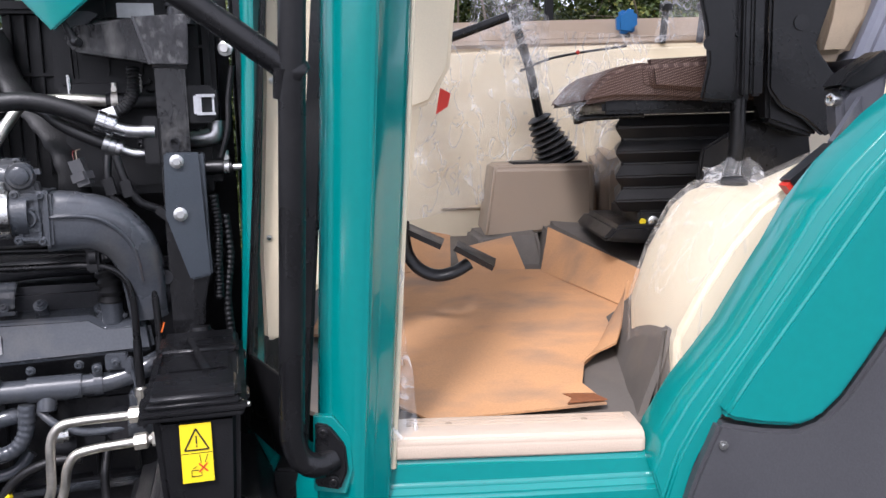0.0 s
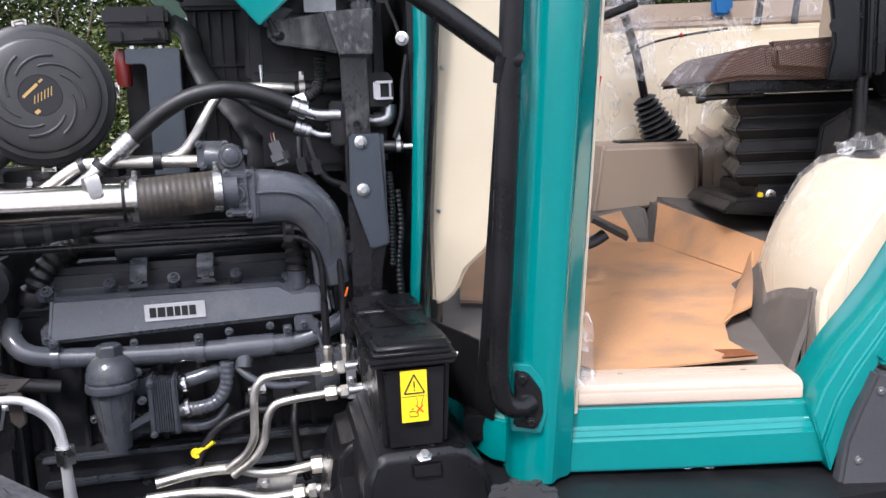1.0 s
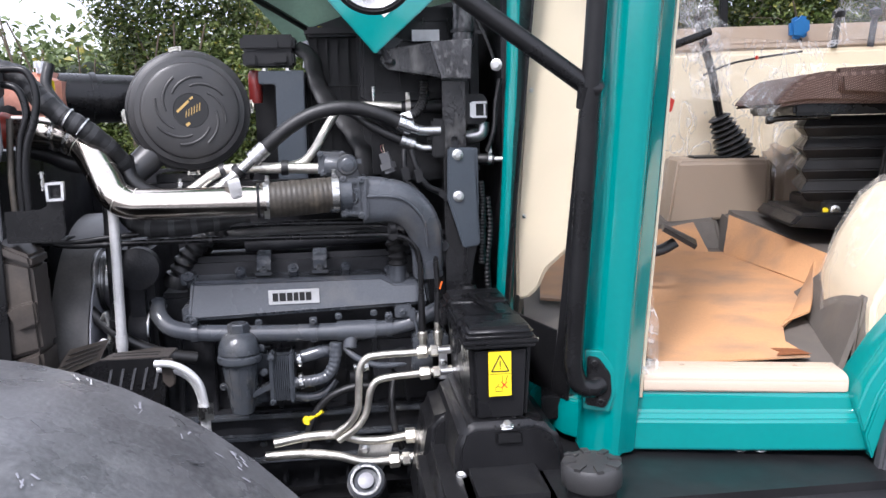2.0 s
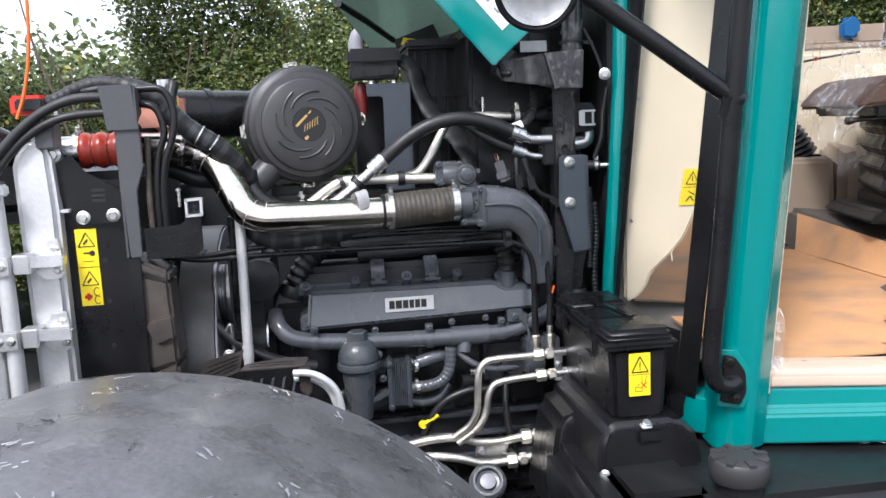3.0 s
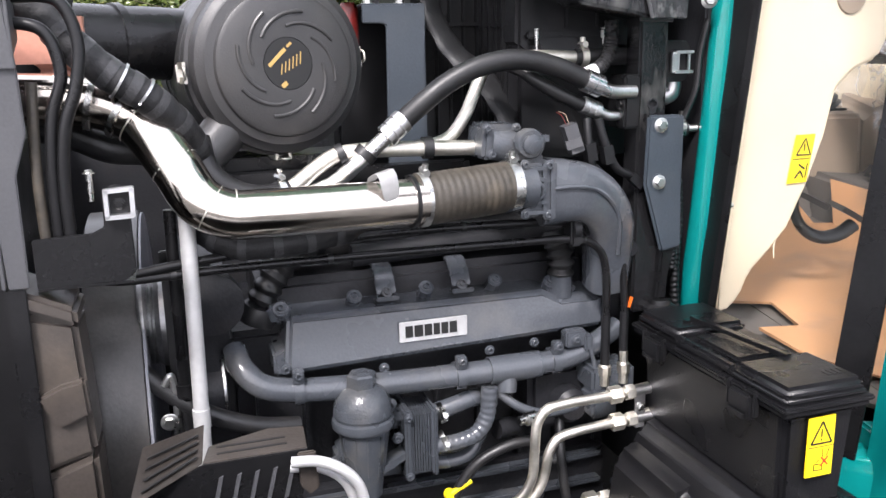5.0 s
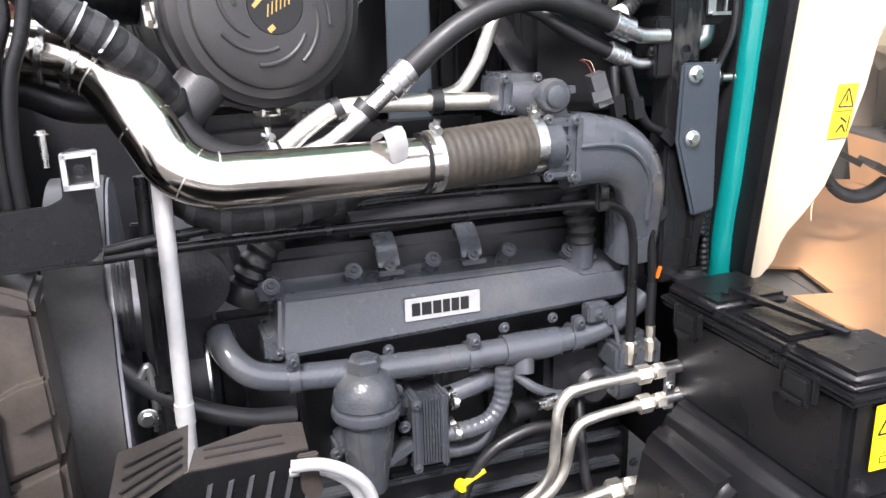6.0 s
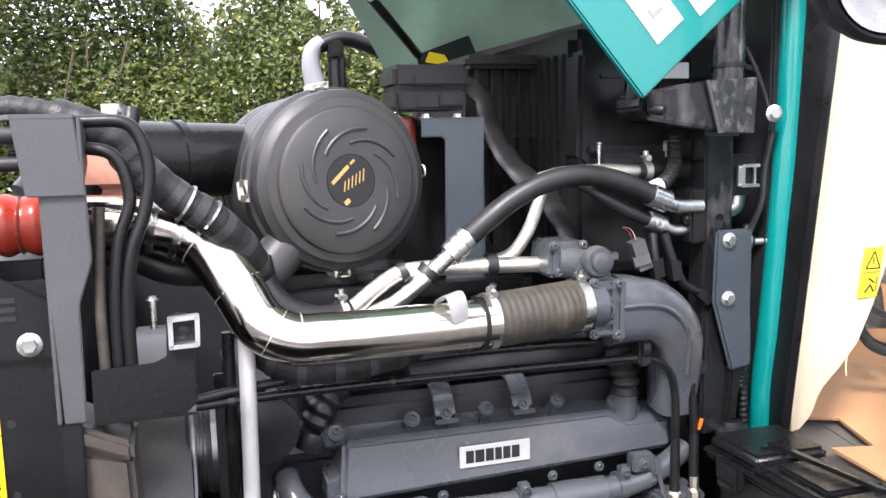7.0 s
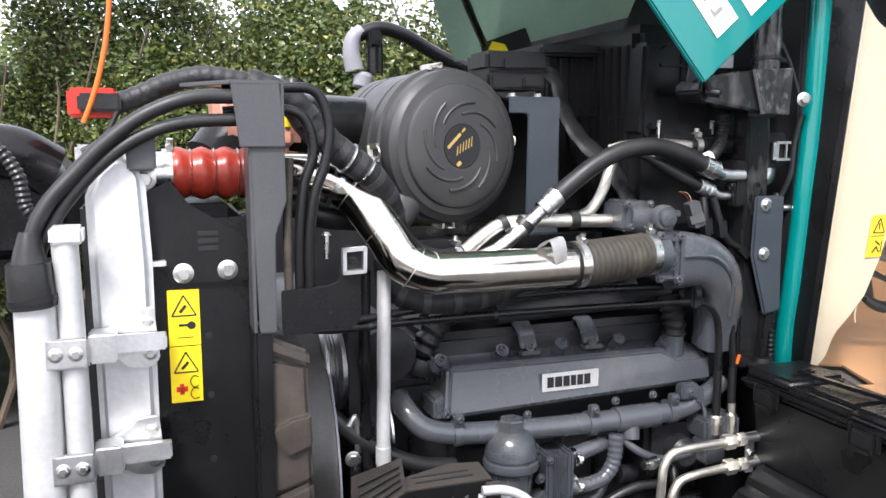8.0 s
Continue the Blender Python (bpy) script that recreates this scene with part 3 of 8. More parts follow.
    part("return_hose", tube([(-0.29, 1.66, 0.96), (-0.30, 1.63, 0.90), (-0.295, 1.62, 0.83), (-0.28, 1.62, 0.78)], 0.0085, 12), RUBBER, eng)
    for x in (-0.222, -0.185):
        part("line_union", merge(lathe([(0.009, 0), (0.009, 0.02), (0.012, 0.02), (0.012, 0.036), (0.008, 0.04), (0.008, 0.06), (0, 0.06)], (x, 1.62, 1.03), UPZ, 8)), NICKEL, eng)
    part("line_block", merge(box(-0.245, -0.16, 1.62, 1.69, 1.015, 1.06, 0.006), box(-0.25, -0.20, 1.61, 1.66, 0.97, 1.02, 0.006)), CAST, eng)
    part("end_flange", merge(box(-0.205, -0.13, 1.69, 1.80, 1.12, 1.29, 0.01), lathe([(0.02, 0), (0.02, 0.03), (0.012, 0.035), (0, 0.035)], (-0.155, 1.69, 1.235), OUT, 16), lathe([(0.014, 0), (0.014, 0.05), (0, 0.05)], (-0.165, 1.69, 1.27), OUT, 14)), DARKCAST, eng)
    part("orange_tag", bar((-0.178, 1.62, 1.17), (-0.172, 1.62, 1.188), 0.006, 0.003), ORANGE, eng, "small orange tag")
    return eng


cover_block()


def intake():
    t = thing("charge_air_pipe", "polished stainless charge air pipe with ribbed rubber hose", "pipe", (-0.7, 1.56, 1.36))
    r = 0.0345
    pipe = part("steel_pipe", tube([(-0.565, 1.565, 1.398), (-0.66, 1.556, 1.399), (-0.80, 1.546, 1.401), (-0.85, 1.546, 1.404), (-0.886, 1.555, 1.424), (-0.912, 1.574, 1.468), (-0.944, 1.598, 1.517), (-0.962, 1.608, 1.535), (-0.99, 1.614, 1.551), (-1.03, 1.616, 1.5605), (-1.11, 1.616, 1.566)], r, 32, 12), CHROME, t, "mirror polished stainless steel pipe")
    for at, ax in (((-0.838, 1.546, 1.4025), (1, -0.03, -0.04)), ((-0.872, 1.550, 1.413), (0.8, -0.2, -0.5)), ((-0.914, 1.576, 1.471), (0.5, -0.35, -0.75)), ((-0.958, 1.606, 1.532), (0.72, -0.25, -0.6))):
        part("weld_bead", ringband(at, ax, r, 0.0018, 0.0005), NICKEL, pipe)
    for at, ax in (((-0.975, 1.611, 1.544), (0.8, -0.2, -0.5)), ((-1.012, 1.615, 1.557), (0.95, -0.1, -0.25))):
        part("band_clamp", ringband(at, ax, r, 0.008, 0.0045), ZINC, t)
    hose = part("ribbed_hose", tube([(-0.575, 1.572, 1.398), (-0.49, 1.58, 1.402), (-0.408, 1.592, 1.406)], 0.0395, 28, 8, ribs=15, depth=0.0008), HOSE, t, "brown-black wrapped rubber hose")
    part("hose_clamp", clamp((-0.566, 1.573, 1.398), (1, 0.1, 0), 0.0402, 0.012, (0.1, -0.2, 1)), ZINC, t)
    part("hose_clamp", clamp((-0.415, 1.591, 1.406), (1, 0.1, 0), 0.0405, 0.016, (0.0, -0.2, 1)), ZINC, t)
    part("hose_clamp", ringband((-0.583, 1.567, 1.398), (1, 0.1, 0), 0.037, 0.006, 0.003), SATIN, t)
    tab = bmesh.new()
    lift = Vector((0, -0.004, 0.004))
    rows = []
    for x, y, z, w in ((-0.645, 1.560, 1.430, 0.007), (-0.642, 1.548, 1.440, 0.010), (-0.636, 1.536, 1.447, 0.0115), (-0.631, 1.530, 1.447, 0.012), (-0.628, 1.527, 1.440, 0.0125), (-0.625, 1.526, 1.425, 0.0125), (-0.6235, 1.5265, 1.412, 0.0115), (-0.623, 1.528, 1.406, 0.007)):
        rows.append([tab.verts.new(Vector((x - w, y, z - w * 0.3)) + lift), tab.verts.new(Vector((x + w, y, z + w * 0.3)) + lift)])
    for a, b in zip(rows, rows[1:]):
        tab.faces.new((a[0], a[1], b[1], b[0]))
    bmesh.ops.solidify(tab, geom=tab.faces[:], thickness=0.003)
    part("pipe_tab", tab, WHITEALU, t, "curved bright metal mounting tab")
    # throttle body and cast elbow
    neck = lathe([(0.041, 0), (0.041, 0.012), (0.0375, 0.016), (0.0375, 0.05), (0, 0.05)], (-0.428, 1.592, 1.404), (1, 0.08, 0), 28)
    flange = slab([(-0.398, 1.357), (-0.352, 1.352), (-0.348, 1.443), (-0.372, 1.449), (-0.402, 1.446)], 1.578, 1.66, 0.006)
    motor = lathe([(0.026, 0), (0.026, 0.05), (0.022, 0.056), (0, 0.056)], (-0.43, 1.628, 1.47), (1, -0.25, -0.12), 26)
    thr = part("throttle_body", merge(flange, neck, motor), CAST, t, "grey cast throttle body with motor and ribs")
    plate = slab([(-0.452, 1.446), (-0.448, 1.502), (-0.388, 1.500), (-0.386, 1.486), (-0.43, 1.446)], 1.612, 1.69, 0.006)
    part("motor_flange", plate, CAST, thr)
    part("shaft_boss", merge(lathe([(0.024, 0), (0.024, 0.014), (0.021, 0.018), (0.016, 0.018), (0.0155, 0.024), (0.012, 0.026), (0, 0.026)], (-0.384, 1.592, 1.472), OUT, 26), bar((-0.372, 1.585, 1.478), (-0.352, 1.585, 1.479), 0.012, 0.010, 0.004), slab([(-0.41, 1.44), (-0.408, 1.47), (-0.384, 1.474), (-0.362, 1.466), (-0.356, 1.44)], 1.585, 1.62, 0.006)), CAST, thr)
    part("bore_ring", lathe([(0.0165, 0), (0.0165, 0.008), (0.0145, 0.010), (0.0115, 0.010), (0.0105, 0.004), (0, 0.004)], (-0.378, 1.578, 1.398), OUT, 24), CAST, thr)
    for z in (1.434, 1.416, 1.380, 1.364):
        part("rib", bar((-0.396, 1.576, z), (-0.358, 1.576, z - 0.001), 0.008, 0.006, 0.002), CAST, thr)
    for x in (-0.392, -0.362):
        part("rib", bar((x, 1.577, 1.44), (x + 0.002, 1.577, 1.36), 0.006, 0.006, 0.002), CAST, thr)
    for x, z in ((-0.394, 1.362), (-0.356, 1.358), (-0.354, 1.437), (-0.395, 1.44)):
        part("body_screw", sockethead((x, 1.576, z), OUT, 0.0056), CAST, thr)
    for x, z in ((-0.444, 1.496), (-0.395, 1.495), (-0.436, 1.455)):
        part("body_screw", sockethead((x, 1.611, z), OUT, 0.0050), CAST, thr)
    elbow = part("cast_elbow", duct([(-0.352, 1.622, 1.388), (-0.31, 1.622, 1.387), (-0.272, 1.624, 1.380), (-0.238, 1.63, 1.358), (-0.214, 1.64, 1.322), (-0.204, 1.655, 1.27), (-0.200, 1.67, 1.20)], (0.056, 0.036), (0.040, 0.036)), GREY, t, "grey cast intake elbow with raised seam")
    part("seam", tube([(-0.348, 1.582, 1.398), (-0.30, 1.582, 1.3985), (-0.262, 1.585, 1.390), (-0.232, 1.591, 1.366), (-0.212, 1.601, 1.332), (-0.204, 1.616, 1.27)], 0.0045, 8, 10), GREY, elbow)
    part("flange", slab([(-0.356, 1.346), (-0.340, 1.345), (-0.338, 1.444), (-0.355, 1.447)], 1.574, 1.668, 0.005), GREY, elbow)
    return t


intake()


def air_cleaner():
    yaw = radians(14)
    ax = Vector((math.sin(yaw), -math.cos(yaw), 0.02)).normalized()
    c = Vector((-0.737, 1.69, 1.602))
    t = thing("air_cleaner", "charcoal round plastic air cleaner canister with swirl ribs", "air filter", (c.x, c.y, 1.46))
    R = 0.139
    back = -0.24
    part("canister", lathe([(0.09, back - 0.01), (R * 0.97, back), (R * 0.975, -0.205), (R * 0.94, -0.203), (R * 0.94, -0.196), (R * 0.98, -0.194), (R * 0.98, -0.178), (R * 0.945, -0.176), (R * 0.945, -0.170), (R * 0.985, -0.168), (R * 0.99, -0.095), (R * 0.955, -0.093), (R * 0.955, -0.087), (R * 0.985, -0.085), (R * 0.985, -0.075), (R * 1.02, -0.074), (R * 1.02, -0.064), (R * 0.985, -0.06)], c, ax, 56), CLEANER, t)
    lid = part("lid", lathe([(R * 0.98, -0.066), (R * 1.025, -0.062), (R * 1.025, -0.052), (R * 0.985, -0.05), (R * 0.985, -0.032), (R * 0.975, -0.022), (R * 0.90, -0.016), (R * 0.885, -0.013), (R * 0.80, -0.010), (R * 0.785, -0.004), (R * 0.74, 0.000), (R * 0.45, 0.003), (R * 0.285, 0.003), (R * 0.28, 0.0015), (0, 0.0015)], c, ax, 72), CLEANER, t)
    s = ax.cross(UPZ).normalized() * -1
    u = s.cross(ax) * -1
    if u.z < 0:
        u = -u
    for k in range(8):
        a0 = 2 * math.pi * k / 8
        pts = []
        for j in range(7):
            a = a0 - j * 0.19
            rr = R * (0.40 + 0.032 * j)
            pts.append(c + ax * 0.0025 + s * math.cos(a) * rr + u * math.sin(a) * rr)
        part("swirl_rib", tube(pts, 0.0030, 8, 3), CLEANER, lid)
    disc = part("badge", lathe([(R * 0.275, 0.0012), (R * 0.275, 0.0034), (0, 0.0034)], c, ax, 40), INK, lid, "round black badge with gold marks")
    def badge_bar(a, b, w, m):
        pa, pb = c + ax * 0.0037 + s * a[0] + u * a[1], c + ax * 0.0037 + s * b[0] + u * b[1]
        part("badge_mark", bar(pa, pb, w, 0.0005, 0, up=ax), m, disc)
    badge_bar((-0.031, -0.003), (-0.004, 0.022), 0.0055, GOLD)
    badge_bar((-0.001, 0.025), (0.006, 0.031), 0.004, GOLD)
    for i in range(6):
        badge_bar((-0.012 + i * 0.0062, -0.016 + i * 0.003), (-0.010 + i * 0.0062, 0.0 + i * 0.0035), 0.0016, GOLD)
    badge_bar((-0.012, -0.034), (-0.004, -0.028), 0.007, GOLD)
    for a in (math.pi * 1.02, math.pi * 0.02, math.pi * 0.55, math.pi * 1.5):
        base = c + ax * -0.06 + (s * math.cos(a) + u * math.sin(a)) * (R * 1.04)
        tip = c + ax * -0.035 + (s * math.cos(a) + u * math.sin(a)) * (R * 1.06)
        tan = (-s * math.sin(a) + u * math.cos(a))
        part("latch", merge(tube([base + tan * 0.009, tip + tan * 0.007, tip - tan * 0.007, base - tan * 0.009], 0.0018, 6, 4), bar(base + tan * 0.011 - ax * 0.012, base + tan * 0.011 + ax * 0.016, 0.005, 0.01), bar(base - tan * 0.011 - ax * 0.012, base - tan * 0.011 + ax * 0.016, 0.005, 0.01), bar(base - ax * 0.014 + tan * 0.013, base - ax * 0.014 - tan * 0.013, 0.009, 0.009)), NICKEL, t, "wire latch")
    part("dust_spout", tube([c + Vector((-0.085, 0.035, -0.085)), c + Vector((-0.125, 0.01, -0.125)), c + Vector((-0.155, -0.01, -0.155))], (0.036, 0.03), 18), CLEANER, t)
    part("spout_clamp", clamp(c + Vector((-0.155, -0.01, -0.155)), (-1, -0.5, -1), 0.031, 0.01, (-0.3, -1, 0.3)), ZINC, t)
    part("outlet_duct", merge(tube([c + Vector((-0.10, 0.17, 0.03)), c + Vector((-0.22, 0.12, 0.035)), c + Vector((-0.36, 0.06, 0.03)), c + Vector((-0.42, 0.03, -0.03))], 0.057, 24, 8)), SATIN, t, "glossy black air duct")
    part("duct_strap", ringband(c + Vector((-0.245, 0.11, 0.036)), (1, 0.45, 0), 0.057, 0.012, 0.004), SATIN, t)
    part("cleaner_bracket", merge(box(-0.84, -0.62, 1.75, 1.86, 1.43, 1.455, 0.003), bar((-0.86, 1.72, 1.425), (-0.44, 1.72, 1.425), 0.03, 0.02)), SATIN, t)


air_cleaner()


def line(name, pts, r, material, label, category, seg=14, **k):
    return solo(name, tube(pts, r, seg, **k), material, label, category, group=k.get("group", ""))


def crimp(at, d, r, n=3, length=0.03):
    prof = [(r * 0.9, 0)]
    for i in range(n):
        h = length * i / n
        prof += [(r, h + 0.001), (r, h + length / n - 0.002), (r * 0.9, h + length / n - 0.001), (r * 0.9, h + length / n)]
    return lathe(prof, at, d, 20)


def climate_hoses():
    t = thing("climate_hose", "black rubber climate hose with crimped aluminium ends", "hose", (-0.5, 1.64, 1.42))
    part("hose", tube([(-0.57, 1.645, 1.512), (-0.539, 1.64, 1.538), (-0.50, 1.638, 1.566), (-0.455, 1.636, 1.588), (-0.405, 1.636, 1.599), (-0.36, 1.638, 1.598), (-0.30, 1.64, 1.582), (-0.258, 1.64, 1.563)], 0.0165, 18), RUBBER, t)
    part("end_pipe", tube([(-0.73, 1.66, 1.40), (-0.70, 1.652, 1.413), (-0.683, 1.648, 1.421), (-0.65, 1.645, 1.446), (-0.59, 1.645, 1.495)], 0.0125, 16), ALU, t)
    part("crimp", crimp((-0.60, 1.645, 1.487), (0.72, 0, 0.62), 0.019, 3, 0.042), ALU, t)
    part("crimp", crimp((-0.262, 1.64, 1.565), (0.85, 0, -0.35), 0.019, 2, 0.034), ALU, t)
    part("end_pipe", tube([(-0.235, 1.64, 1.552), (-0.21, 1.641, 1.544), (-0.165, 1.645, 1.542)], 0.0115, 14), ALU, t)
    part("strap", ringband((-0.632, 1.65, 1.462), (0.7, 0, 0.7), 0.0145, 0.014, 0.004), RUBBER, t)
    t = thing("climate_hose", "thin black rubber hose with crimped aluminium end", "hose", (-0.28, 1.66, 1.5))
    part("hose", tube([(-0.40, 1.72, 1.60), (-0.36, 1.69, 1.585), (-0.328, 1.665, 1.56), (-0.29, 1.658, 1.538), (-0.25, 1.658, 1.52)], 0.0115, 14), RUBBER, t)
    part("crimp", crimp((-0.256, 1.658, 1.524), (0.9, 0, -0.36), 0.0145, 3, 0.034), ALU, t)
    part("end_pipe", tube([(-0.225, 1.658, 1.511), (-0.205, 1.658, 1.503), (-0.165, 1.66, 1.503)], 0.0085, 12), ALU, t)
    part("manifold_block", merge(box(-0.185, -0.155, 1.64, 1.70, 1.48, 1.57, 0.004), hexhead((-0.19, 1.645, 1.522), (-1, -0.3, 0), 0.006)), SATIN, t)
    t = thing("coolant_line", "zinc plated coolant tube with rubber clip", "pipe", (-0.6, 1.66, 1.40))
    part("tube", tube([(-0.78, 1.64, 1.405), (-0.745, 1.655, 1.418), (-0.71, 1.66, 1.442), (-0.675, 1.66, 1.462), (-0.63, 1.66, 1.467), (-0.56, 1.66, 1.466), (-0.43, 1.66, 1.461)], 0.0125, 16), NICKEL, t)
    part("clip", ringband((-0.528, 1.66, 1.466), (1, 0, 0), 0.0125, 0.016, 0.005), RUBBER, t)
    part("clip", ringband((-0.668, 1.66, 1.463), (1, 0, 0.4), 0.0125, 0.012, 0.005), RUBBER, t)
    part("rubber_end", tube([(-0.88, 1.645, 1.50), (-0.87, 1.63, 1.455), (-0.84, 1.628, 1.425), (-0.80, 1.632, 1.41), (-0.755, 1.65, 1.412)], 0.0185, 16), RUBBER, t)
    part("hose_clamp", clamp((-0.765, 1.646, 1.412), (1, 0.3, 0.1), 0.0195, 0.01), ZINC, t)
    t = thing("coolant_line", "greenish steel tube bending upward behind hose", "pipe", (-0.48, 1.69, 1.46))
    part("tube", tube([(-0.54, 1.67, 1.468), (-0.51, 1.675, 1.47), (-0.482, 1.68, 1.48), (-0.455, 1.685, 1.512), (-0.43, 1.70, 1.553), (-0.40, 1.72, 1.60)], 0.0105, 14), NICKEL, t)
    t = thing("heater_line", "bright heater tube joined to rubber hose by clamp", "pipe", (-0.3, 1.70, 1.58))
    part("tube", tube([(-0.42, 1.72, 1.592), (-0.39, 1.705, 1.601), (-0.34, 1.70, 1.604), (-0.235, 1.70, 1.60)], 0.0105, 14), NICKEL, t)
    part("rubber_end", tube([(-0.25, 1.70, 1.60), (-0.20, 1.70, 1.60), (-0.13, 1.71, 1.60)], 0.015, 16), RUBBER, t)
    part("hose_clamp", clamp((-0.235, 1.70, 1.60), (1, 0, 0), 0.0165, 0.012), NICKEL, t)
    t = thing("conduit", "black corrugated wiring conduit", "cable", (-0.2, 1.68, 1.58))
    part("conduit", tube([(-0.238, 1.66, 1.575), (-0.215, 1.665, 1.588), (-0.20, 1.668, 1.615), (-0.197, 1.67, 1.66)], 0.0105, 12, ribs=16, depth=0.002), RUBBER, t)
    part("end_cap", tube([(-0.262, 1.655, 1.568), (-0.232, 1.66, 1.578)], 0.0125, 12, 1), WHITE, t)
    t = thing("wall_pipe", "cast aluminium bent pipe stub behind the post", "pipe", (-0.06, 1.70, 1.52))
    part("pipe", tube([(-0.13, 1.72, 1.53), (-0.085, 1.71, 1.527), (-0.058, 1.705, 1.535), (-0.055, 1.705, 1.56)], 0.0175, 16), ALU, t)
    part("pipe", tube([(-0.13, 1.72, 1.60), (-0.05, 1.71, 1.602)], 0.0165, 16), ALU, t)


climate_hoses()


def fuel_pipes():
    specs = (
        ("bright bent hydraulic pipe with hexagon union", [(-0.15, 1.575, 1.037), (-0.24, 1.57, 1.032), (-0.325, 1.57, 1.0305), (-0.357, 1.57, 1.025), (-0.373, 1.57, 1.004), (-0.379, 1.57, 0.95), (-0.383, 1.57, 0.904), (-0.40, 1.572, 0.872), (-0.44, 1.58, 0.84)], (-0.24, 1.57, 1.0325)),
        ("bright bent hydraulic pipe with hexagon union", [(-0.15, 1.575, 0.988), (-0.234, 1.57, 0.981), (-0.305, 1.57, 0.976), (-0.337, 1.57, 0.968), (-0.352, 1.57, 0.945), (-0.358, 1.57, 0.915), (-0.366, 1.57, 0.888), (-0.385, 1.572, 0.86), (-0.43, 1.58, 0.825)], (-0.235, 1.57, 0.981)),
        ("long bright hydraulic pipe low beside engine", [(-0.16, 1.59, 0.832), (-0.272, 1.59, 0.822), (-0.33, 1.59, 0.816), (-0.38, 1.59, 0.82), (-0.43, 1.588, 0.836), (-0.5, 1.585, 0.838), (-0.58, 1.575, 0.83)], (-0.272, 1.59, 0.8225)),
        ("bright hydraulic pipe low beside engine", [(-0.20, 1.57, 0.785), (-0.313, 1.57, 0.772), (-0.374, 1.57, 0.773), (-0.43, 1.572, 0.79), (-0.5, 1.575, 0.80), (-0.6, 1.575, 0.80)], (-0.313, 1.57, 0.7725)))
    for label, pts, nut in specs:
        t = thing("hydraulic_pipe", label, "pipe", (nut[0], nut[1], nut[2] - 0.02), group="hydraulic pipes")
        part("pipe", tube(pts, 0.0085 if nut[2] > 0.9 else 0.0105, 16, 8), NICKEL, t)
        d = (1, 0, 0.03)
        k = 1.0 if nut[2] > 0.9 else 1.2
        part("union_nut", lathe([(0.0145 * k, 0), (0.0155 * k, 0.002), (0.0155 * k, 0.022), (0.0125 * k, 0.025), (0, 0.025)], nut, d, 6), NICKEL, t)
        part("union_nut", lathe([(0.0125 * k, 0), (0.0135 * k, 0.002), (0.0135 * k, 0.016), (0.01 * k, 0.018), (0, 0.018)], (nut[0] + 0.031, nut[1], nut[2] + 0.001), d, 6, 0.4), NICKEL, t)
        part("stub", tube([(nut[0] + 0.045, nut[1], nut[2] + 0.0015), (nut[0] + 0.10, nut[1], nut[2] + 0.003)], 0.0095 * k, 12), ALU, t)
    t = thing("pipe_clamp_plate", "zinc plated clamp plate holding two pipes", "bracket", (-0.175, 1.57, 0.975))
    part("plate", box(-0.19, -0.17, 1.565, 1.572, 0.965, 1.035, 0.002), ALU, t)
    part("bolt", hexhead((-0.18, 1.565, 1.005), OUT, 0.006), ZINC, t)
    solo("pipe_bracket", merge(slab([(-0.39, 0.775), (-0.38, 0.81), (-0.30, 0.81), (-0.31, 0.77), (-0.33, 0.735), (-0.36, 0.74)], 1.60, 1.608, 0.001), hexhead((-0.37, 1.60, 0.79), OUT, 0.008), hexhead((-0.315, 1.60, 0.76), OUT, 0.006)), ALU, "bare metal bracket behind low pipes", "bracket")
    t = thing("fuel_filter_head", "pale grey ring cap of fuel filter low down", "filter", (-0.37, 1.52, 0.6))
    ax = Vector((-0.1, -0.75, 0.65))
    part("bowl", lathe([(0.04, -0.16), (0.045, -0.02), (0.045, 0), (0, 0)], (-0.37, 1.53, 0.74), ax, 28), DARKCAST, t)
    part("ring", lathe([(0.042, 0), (0.043, 0.012), (0.036, 0.018), (0.03, 0.018), (0.028, 0.006), (0.02, 0.004), (0.019, 0.012), (0, 0.012)], (-0.37, 1.53, 0.74), ax, 32), CAST, t, "grey ring cap")
    part("cap_centre", lathe([(0.0185, 0.012), (0.0185, 0.0135), (0.012, 0.015), (0, 0.015)], (-0.37, 1.53, 0.74), ax, 24), PALEGREY, t)
    # two slim fuel lines over the cover
    for label, pts in (("slim black fuel line along engine cover", [(-1.08, 1.60, 1.322), (-1.0, 1.60, 1.317), (-0.92, 1.61, 1.324), (-0.77, 1.622, 1.333), (-0.614, 1.63, 1.3385), (-0.48, 1.63, 1.338), (-0.395, 1.63, 1.336), (-0.30, 1.63, 1.332), (-0.245, 1.63, 1.327), (-0.212, 1.63, 1.312), (-0.193, 1.63, 1.285), (-0.187, 1.63, 1.25), (-0.182, 1.626, 1.16), (-0.185, 1.622, 1.07)]),
                       ("slim black fuel line with bent end", [(-1.06, 1.60, 1.335), (-1.04, 1.60, 1.318), (-1.0, 1.60, 1.310), (-0.93, 1.61, 1.309), (-0.86, 1.615, 1.3095), (-0.70, 1.62, 1.309), (-0.553, 1.62, 1.308), (-0.40, 1.62, 1.306), (-0.30, 1.62, 1.304), (-0.26, 1.62, 1.297), (-0.236, 1.62, 1.278), (-0.225, 1.62, 1.245), (-0.222, 1.62, 1.16), (-0.222, 1.62, 1.07)])):
        t = thing("fuel_line", label, "fuel line", pts[-1], group="fuel lines")
        part("hose", tube(pts, 0.0068, 12, 6), SATIN, t)
        part("end_sleeve", tube(pts[-2:], (0.0078, 0.0085), 12, 3), BLACK, t)
